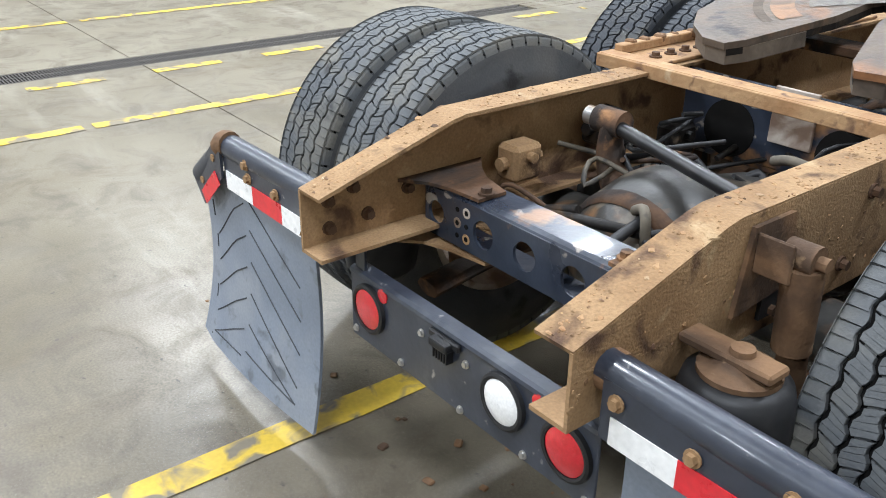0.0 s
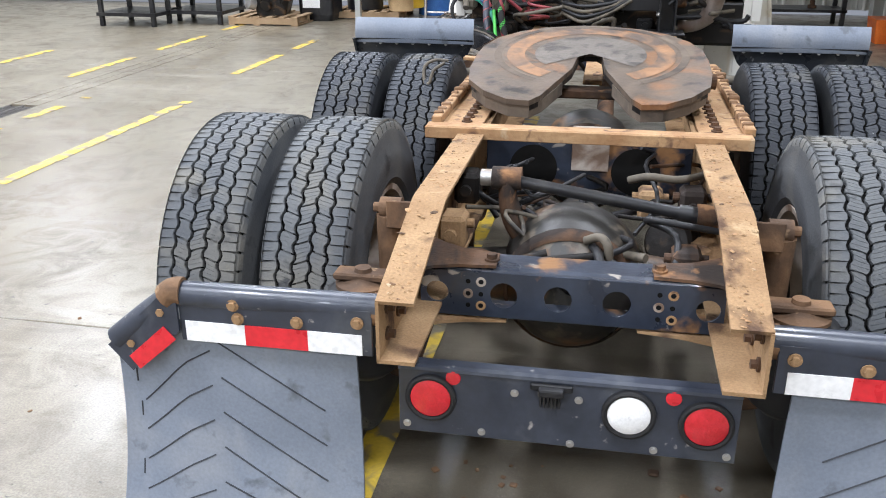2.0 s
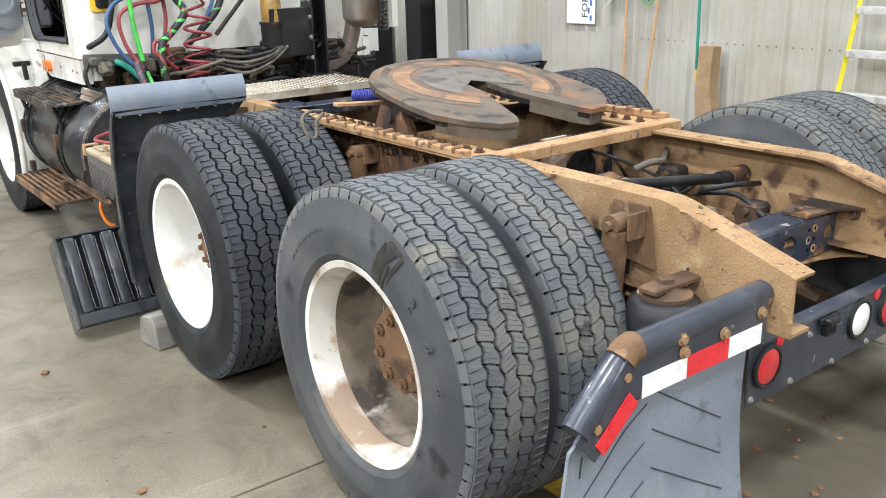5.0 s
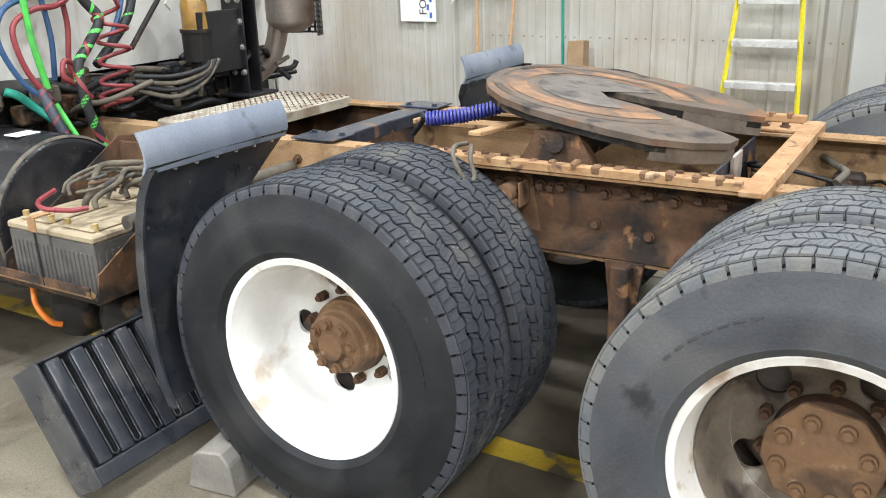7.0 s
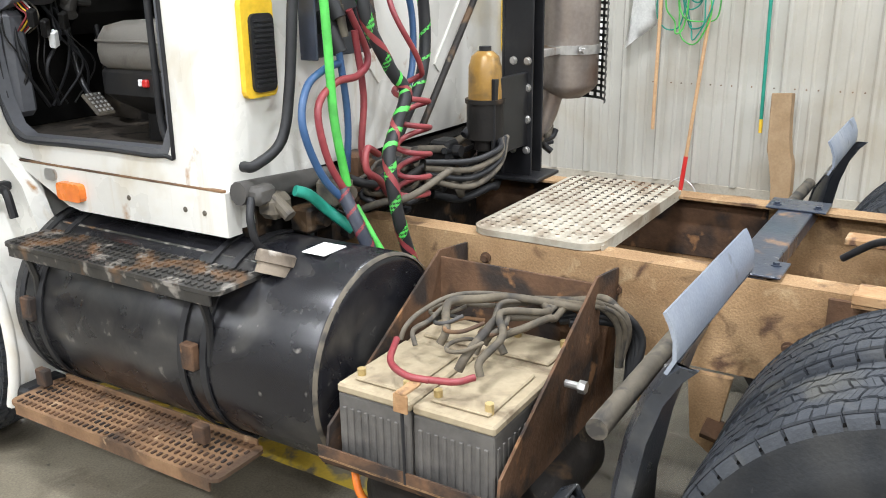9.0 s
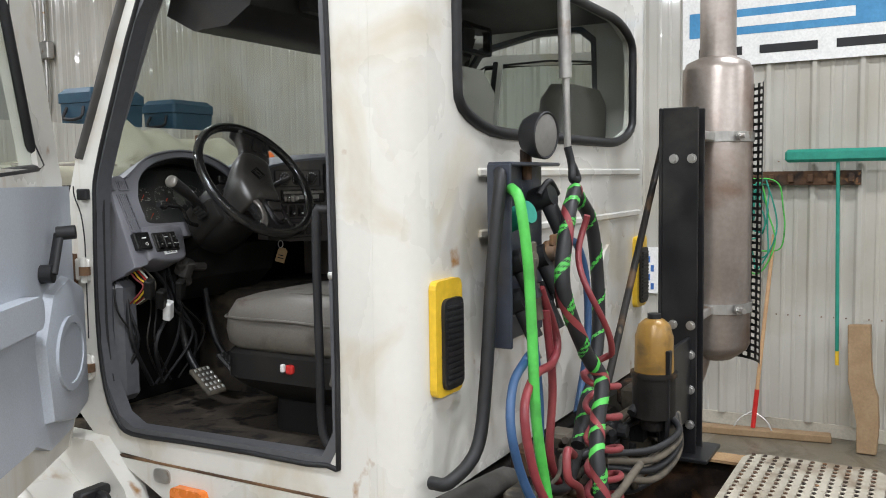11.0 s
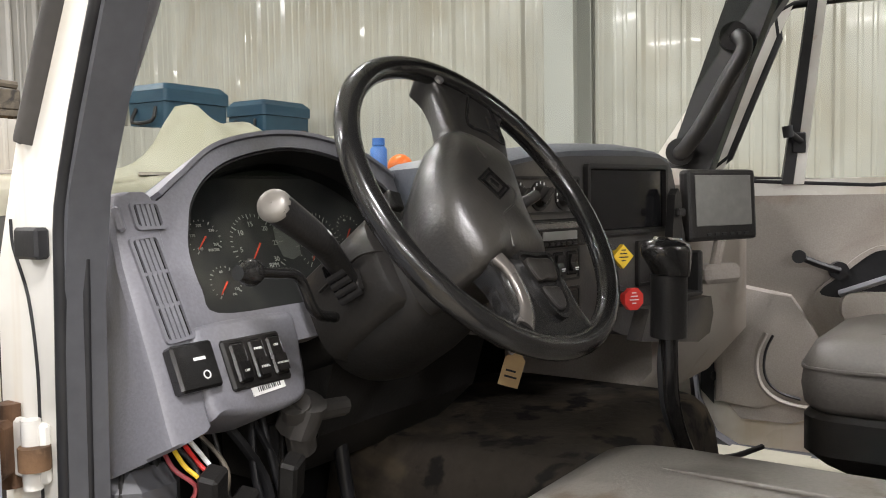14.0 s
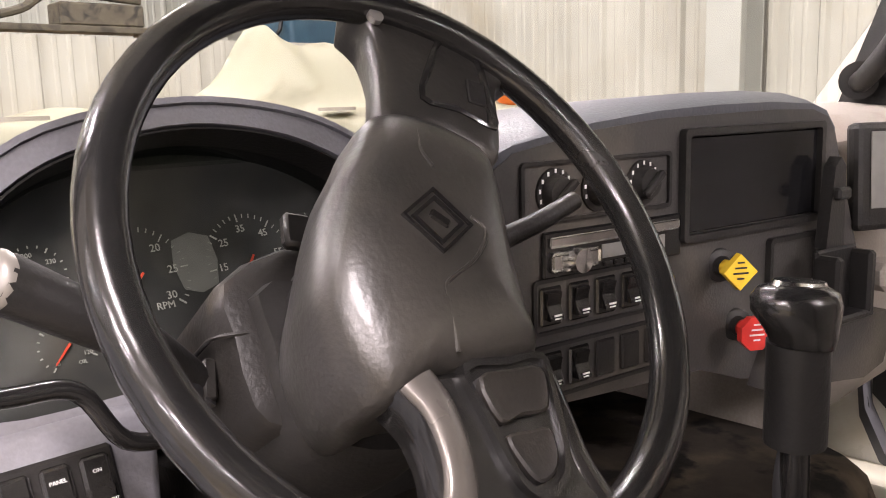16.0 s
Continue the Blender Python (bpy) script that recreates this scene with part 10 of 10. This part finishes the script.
# tool chests, charger, floor jack
def chest(x, y, w, d, h, label):
    c = thing("tool_chest", label, "tool chest", pose(x, y, 0), "tool chests by the wall")
    bm = B()
    box(bm, -w, 0, -d / 2, d / 2, 0.12, h, 0.01)
    part("case", bm, BLACK, c)
    n = 8
    for k in range(n):
        z = 0.15 + (h - 0.2) * k / n
        bm = B()
        box(bm, -w - 0.018, -w, -d / 2 + 0.02, d / 2 - 0.02, z, z + (h - 0.2) / n - 0.012, 0.004)
        dr = part("drawer", bm, BLACK, c)
        bm = B()
        box(bm, -w - 0.034, -w - 0.018, -d / 2 + 0.04, d / 2 - 0.04, z + (h - 0.2) / n - 0.04, z + (h - 0.2) / n - 0.022, 0.003)
        part("pull", bm, STEEL, dr, "steel drawer pull")
    for yy in (-d / 2 + 0.06, d / 2 - 0.06):
        for xx in (-w + 0.06, -0.06):
            bm = B()
            rod(bm, (xx - 0.02, yy, 0.06), (xx + 0.02, yy, 0.06), 0.06, n=16)
            part("caster", bm, HOSE_BLACK, c)
    return c


chest(3.94, 8.75, 0.50, 0.70, 1.15, "black steel tool chest with drawers, papers on its side")
chest(3.94, 9.80, 0.52, 0.75, 1.30, "black steel tool chest with drawers")
pp = thing("paper_sheet", "white paper sheet taped to the tool chest", "paper", pose(3.60, 8.385, 0.55))
bm = B()
box(bm, -0.11, 0.11, -0.004, 0.0, 0.0, 0.30)
part("sheet", bm, PAPER, pp)
ch = thing("battery_charger", "black wheeled battery charger with an orange top", "charger", pose(3.72, 7.45, 0))
bm = B()
box(bm, -0.16, 0.16, -0.18, 0.18, 0.0, 0.42, 0.015)
part("base", bm, BLACK, ch)
bm = B()
box(bm, -0.12, 0.12, -0.15, 0.15, 0.42, 1.22, 0.015)
part("cabinet", bm, BLACK, ch)
bm = B()
blob(bm, [(rounded(-0.07, 0.07, -0.09, 0.09, 0.02), 1.22), (rounded(-0.09, 0.09, -0.11, 0.11, 0.02), 1.3), (rounded(-0.05, 0.05, -0.10, 0.10, 0.02), 1.55)], Matrix.Identity(4))
part("top", bm, ORANGE, ch, "orange tool on top")
fj = thing("floor_jack", "low red hydraulic floor jack on the floor", "floor jack", pose(3.35, 6.35, 0, 0, 0, 20))
bm = B()
blob(bm, [([(-0.38, -0.10), (0.30, -0.15), (0.38, -0.12), (0.38, 0.12), (0.30, 0.15), (-0.38, 0.10)], 0.05), ([(-0.38, -0.10), (0.30, -0.16), (0.40, -0.12), (0.40, 0.12), (0.30, 0.16), (-0.38, 0.10)], 0.13), ([(-0.30, -0.07), (0.2, -0.10), (0.3, -0.08), (0.3, 0.08), (0.2, 0.10), (-0.30, 0.07)], 0.20)], Matrix.Identity(4))
part("body", bm, RED_PAINT, fj)
bm = B()
sweep(bm, [(0.30, 0, 0.16), (0.12, 0, 0.24), (-0.12, 0, 0.22)], 0.05, 8, 3)
part("arm", bm, RED_PAINT, fj, "", 40)
for s in (-1, 1):
    for x in (-0.30, 0.30):
        bm = B()
        rod(bm, (x, s * 0.13, 0.05), (x, s * 0.17, 0.05), 0.05, n=16)
        part("wheel", bm, STEEL, fj)
ob = thing("orange_crate", "orange plastic tool crate on the floor", "crate", pose(3.45, 10.7, 0))
bm = B()
blob(bm, [(rounded(-0.2, 0.2, -0.22, 0.22, 0.03), 0.0), (rounded(-0.23, 0.23, -0.25, 0.25, 0.03), 0.30)], Matrix.Identity(4))
part("body", bm, ORANGE, ob)
bc = thing("work_bench", "dark steel work bench with parts on its shelves", "work bench", pose(2.4, 12.3, 0))
for x in (-0.75, 0.75):
    for y in (-0.3, 0.3):
        bm = B()
        box(bm, x - 0.03, x + 0.03, y - 0.03, y + 0.03, 0, 1.1)
        part("leg", bm, BLACK, bc)
for z in (0.25, 0.65, 1.1):
    bm = B()
    box(bm, -0.8, 0.8, -0.33, 0.33, z - 0.03, z + 0.01, 0.004)
    part("shelf", bm, BLACK, bc)
rnd = random.Random(77)
for k in range(9):
    bp = thing("machine_part", "grimy machine part on the bench shelf", "machine part", pose(2.4 + rnd.uniform(-0.6, 0.6), 12.3 + rnd.uniform(-0.15, 0.1), (0.26, 0.66, 1.11)[k % 3]), "parts on the bench")
    bm = B()
    rr = rnd.uniform(0.05, 0.10)
    lathe(bm, [(0, 0.0005), (0, rr), (0.04, rr), (0.05, rr * 0.6), (0.15, rr * 0.55), (0.16, 0.0005)], 16, pose(0, 0, 0, 0, -90, 0))
    part("body", bm, rnd.choice((RUST_DARK, BLACK_SEMI, STEEL, YELLOW)), bp)


def pallet(x, y, turn=0.0):
    p = thing("pallet", "pale wooden pallet on the floor", "pallet", pose(x, y, 0, 0, 0, turn), "pallets along the far wall")
    for yy in (-0.45, 0.0, 0.45):
        bm = B()
        box(bm, -0.55, 0.55, yy - 0.045, yy + 0.045, 0.02, 0.11)
        part("bearer", bm, WOOD, p)
    for i in range(6):
        bm = B()
        box(bm, -0.55 + i * 0.2, -0.55 + i * 0.2 + 0.10, -0.5, 0.5, 0.1105, 0.13)
        part("board", bm, WOOD, p)
    for i in (0, 2, 5):
        bm = B()
        box(bm, -0.55 + i * 0.2, -0.55 + i * 0.2 + 0.10, -0.5, 0.5, 0.0, 0.0195)
        part("board", bm, WOOD, p)


pallet(-5.25, 11.3)
pallet(-3.95, 12.3)
rnd = random.Random(15)
def engine(x, y, z0, s, label):
    e = thing("engine_block", label, "engine", pose(x, y, z0, 0, 0, rnd.uniform(-15, 15)), "spare engines")
    bm = B()
    blob(bm, [(rounded(-0.25 * s, 0.25 * s, -0.4 * s, 0.4 * s, 0.05), 0.0), (rounded(-0.32 * s, 0.32 * s, -0.42 * s, 0.42 * s, 0.05), 0.25 * s), (rounded(-0.26 * s, 0.26 * s, -0.42 * s, 0.42 * s, 0.05), 0.6 * s), (rounded(-0.16 * s, 0.16 * s, -0.38 * s, 0.38 * s, 0.05), 0.8 * s)], Matrix.Identity(4))
    part("block", bm, BLACK_SEMI, e)
    for k in range(14):
        bm = B()
        a = Vector((rnd.uniform(-0.3, 0.3) * s, -0.42 * s + rnd.uniform(-0.04, 0.02), rnd.uniform(0.1, 0.7) * s))
        rr = rnd.uniform(0.03, 0.10) * s
        rod(bm, a, a + Vector((rnd.uniform(-0.1, 0.1), -0.08, rnd.uniform(-0.05, 0.05))) * s, rr, n=14)
        part("pulley", bm, rnd.choice((RUST_DARK, STEEL, BLACK_SEMI, RUST_BROWN)), e)
engine(-5.25, 11.3, 0.13, 0.85, "greasy spare engine on a wooden pallet")
for x, y in ((-7.2, 10.75), (-6.35, 11.2)):
    st = thing("steel_stand", "low dark steel stand", "stand", pose(x, y, 0), "steel stands")
    for sx in (-1, 1):
        for sy in (-1, 1):
            bm = B()
            box(bm, sx * 0.42 - 0.03, sx * 0.42 + 0.03, sy * 0.4 - 0.03, sy * 0.4 + 0.03, 0, 0.45)
            part("leg", bm, BLACK, st)
    for z in (0.15, 0.45):
        bm = B()
        box(bm, -0.48, 0.48, -0.45, 0.45, z, z + 0.05)
        part("shelf", bm, BLACK, st)
    engine(x, y, 0.5, 0.9, "greasy spare engine on a steel stand")


def drum(x, y, z, r, h, mt, label, labels=0):
    d = thing("drum", label, "drum", pose(x, y, z), "drums along the far wall")
    bm = B()
    prof = [(0, 0.0005), (0, r - 0.01), (0.01, r), (h * 0.33 - 0.02, r), (h * 0.33, r + 0.012), (h * 0.33 + 0.02, r), (h * 0.66 - 0.02, r), (h * 0.66, r + 0.012), (h * 0.66 + 0.02, r), (h - 0.01, r), (h, r - 0.012), (h - 0.01, r - 0.02), (h - 0.01, 0.0005)]
    lathe(bm, prof, 28, pose(0, 0, 0, 0, -90, 0))
    part("shell", bm, mt, d, "", 40)
    if labels:
        for z0, z1, mt2, hw in ((0.52, 0.80, PAPER, 0.20), (0.55, 0.66, TAPE_RED, 0.10), (0.67, 0.78, BLUE_PAINT, 0.08), (0.25, 0.48, TAPE_RED, 0.18)):
            bm = B()
            prev = None
            for i in range(7):
                a = -math.pi / 2 - 0.4 + (i / 6 - 0.5) * 2 * hw / r * 0.6
                rr = r + (0.004 if mt2 is PAPER else 0.006)
                row = [bm.verts.new((rr * math.cos(a), rr * math.sin(a), z)) for z in (z0, z1)]
                if prev:
                    bm.faces.new((prev[0], row[0], row[1], prev[1]))
                prev = row
            part("drum_label", bm, mt2, d, "coloured hazard label")


drum(-4.05, 12.2, 0.13, 0.29, 0.88, BLACK, "black steel drum with hazard labels", 1)
drum(-3.45, 12.55, 0.13, 0.30, 0.90, YELLOW, "yellow steel drum on a pallet")
drum(-3.40, 12.0, 0.13, 0.19, 0.55, CARD, "brown cardboard drum on a pallet")
drum(-3.0, 12.8, 0.0, 0.30, 1.2, BLUE_PAINT, "tall blue plastic drum")
wd = thing("parts_washer", "tall black plastic parts cabinet with a paper label", "cabinet", pose(-4.65, 11.75, 0))
bm = B()
blob(bm, [(rounded(-0.26, 0.26, -0.25, 0.25, 0.06), 0.0), (rounded(-0.28, 0.28, -0.27, 0.27, 0.06), 0.1), (rounded(-0.28, 0.28, -0.27, 0.27, 0.06), 1.2), (rounded(-0.24, 0.24, -0.22, 0.22, 0.06), 1.3)], Matrix.Identity(4))
part("body", bm, BLACK, wd)
bm = B()
prism(bm, rounded(-0.2, 0.2, 0.45, 1.15, 0.06), -0.276, -0.272, "y")
part("door_panel", bm, GLOSS_BLACK, wd, "glossy black door")
bm = B()
box(bm, -0.2, 0.08, -0.28, -0.2725, 0.2, 0.44)
part("paper_label", bm, PAPER, wd, "white paper label")
ht = thing("hand_truck", "grey steel hand truck with black wheels", "hand truck", pose(-2.45, 10.3, 0))
bm = B()
for s in (-1, 1):
    rod(bm, (s * 0.18, 0, 0.1), (s * 0.18, 0.1, 1.2), 0.018, n=10)
for z in (0.3, 0.6, 0.9):
    rod(bm, (-0.18, 0.01 + 0.09 * z, z), (0.18, 0.01 + 0.09 * z, z), 0.014, n=8)
box(bm, -0.22, 0.22, -0.22, 0.0, 0.02, 0.035)
part("frame", bm, STEEL, ht, "", 40)
for s in (-1, 1):
    bm = B()
    lathe(bm, [(-0.03, 0.04), (-0.035, 0.09), (-0.02, 0.12), (0.02, 0.12), (0.035, 0.09), (0.03, 0.04)], 24, pose(s * 0.26, 0.06, 0.12))
    part("tyre", bm, HOSE_BLACK, ht, "", 40)
rp = thing("red_rack", "red perforated steel tool rack", "rack", pose(-1.95, 11.2, 0))
bm = B()
box(bm, -0.22, 0.22, -0.02, 0.02, 0.03, 1.15, 0.006, pose(0, 0, 0, -6, 0, 0))
box(bm, -0.22, 0.22, -0.14, 0.02, 0.0, 0.03, 0.004)
part("panel", bm, RED_PAINT, rp)
bm = B()
for i in range(6):
    for j in range(10):
        rod(bm, (-0.17 + i * 0.07, -0.022 + 0.0, 0.18 + j * 0.09), (-0.17 + i * 0.07, -0.0225, 0.18 + j * 0.09), 0.012, n=8)
xf(bm, bm.verts, pose(0, 0, 0, -6, 0, 0))
part("perforation", bm, DARKVOID, rp)
# debris on the floor under the tail
rnd = random.Random(2)
db = thing("floor_debris", "small lumps of dried mud on the floor", "debris", kind="stuff")
bm = B()
for k in range(60):
    x, y = (rnd.uniform(-0.5, 0.5), rnd.uniform(-0.2, 0.9)) if k < 40 else (rnd.uniform(-2.5, 0.2), rnd.uniform(-1.5, 3))
    s = rnd.uniform(0.004, 0.016)
    box(bm, -s, s * rnd.uniform(0.5, 1.2), -s, s * rnd.uniform(0.5, 1.4), 0, s * rnd.uniform(0.4, 0.9), s * 0.3, pose(x, y, 0.0, 0, 0, rnd.uniform(0, 180)))
part("lump", bm, RUST_BROWN, db)

can = thing("spray_can", "blue spray can standing on the tilted hood", "spray can", pose(0.95, 6.28, 1.968))
bm = B()
lathe(bm, [(0.0, 0.0005), (0.0, 0.031), (0.11, 0.031), (0.122, 0.022), (0.125, 0.0005)], 20, pose(0, 0, 0, 0, -90, 0))
part("body", bm, BLUE_PAINT, can, "", 40)
bm = B()
lathe(bm, [(0.124, 0.024), (0.150, 0.023), (0.152, 0.0005)], 16, pose(0, 0, 0, 0, -90, 0))
part("cap", bm, BLUE_PAINT, can, "", 40)

# raised figures and a dark run of oil on the dusty rear tyre
def sidewall_at(theta, r, x=-0.1432):
    """A matrix on the outer sidewall, theta degrees clockwise from the top as seen from outside."""
    a = radians(theta)
    c, s = math.cos(a), math.sin(a)
    return pose(0, 0, 0, -10) @ plane_at((x, -r * s, r * c), (0, -c, -s), (0, -s, c))


for theta, w in ((47, "2"), (63, "4"), (78, "4")):
    t_ = text_part(w, 0.060, sidewall_at(theta, 0.402), RUBBER_DUSTY, w_rear, 0.0018)
    t_.name = "raised_figure"
for wheel_, base in ((w_rear, -20), (w_front, 60)):
    for k in range(7):
        bm = B()
        box(bm, -0.012, 0.012, -0.004, 0.004, -0.001, 0.0012, 0.001)
        part("raised_mark", bm, RUBBER_DUSTY if wheel_ is w_rear else RUBBER, wheel_, at=sidewall_at(base - k * 5.2, 0.395))
rnd = random.Random(12)
prof = [(-0.119, 0.296), (-0.131, 0.309), (-0.1395, 0.325), (-0.1438, 0.358), (-0.1442, 0.388), (-0.1416, 0.411), (-0.1350, 0.450), (-0.1312, 0.458), (-0.124, 0.479)]
bm = B()
for mid, wide, k0, k1 in ((21.5, 2.4, 0, 6), (24.5, 3.2, 1, 8), (28.0, 2.0, 0, 5), (30.5, 1.6, 3, 7), (25.5, 6.5, 5, 8)):
    rows = []
    for k in range(k0, k1 + 1):
        x, r = prof[k]
        wd = wide * (0.35 if k in (k0, k1) else rnd.uniform(0.75, 1.25))
        c_ = mid + rnd.uniform(-0.5, 0.5) + 0.5 * k
        rows.append([bm.verts.new((x - 0.0012 - 0.0001 * k0, -r * math.sin(radians(q)), r * math.cos(radians(q)))) for q in [c_ + wd * f for f in (-0.5, -0.2, 0.2, 0.5)]])
    for a, b in zip(rows, rows[1:]):
        for i in range(3):
            bm.faces.new((a[i], a[i + 1], b[i + 1], b[i]))
part("oil_run", bm, STAIN, w_rear, "dark oily run on the sidewall", 60, at=pose(0, 0, 0, -10))

ball = thing("ball", "small orange rubber ball lying on the tilted hood", "ball", pose(1.10, 6.30, 1.966))
bm = B()
lathe(bm, [(0.05 - 0.05 * math.cos(math.pi * k / 12), max(0.0004, 0.05 * math.sin(math.pi * k / 12))) for k in range(13)], 24, pose(0, 0, 0, 0, -90, 0))
part("skin", bm, ORANGE, ball, "", 60)
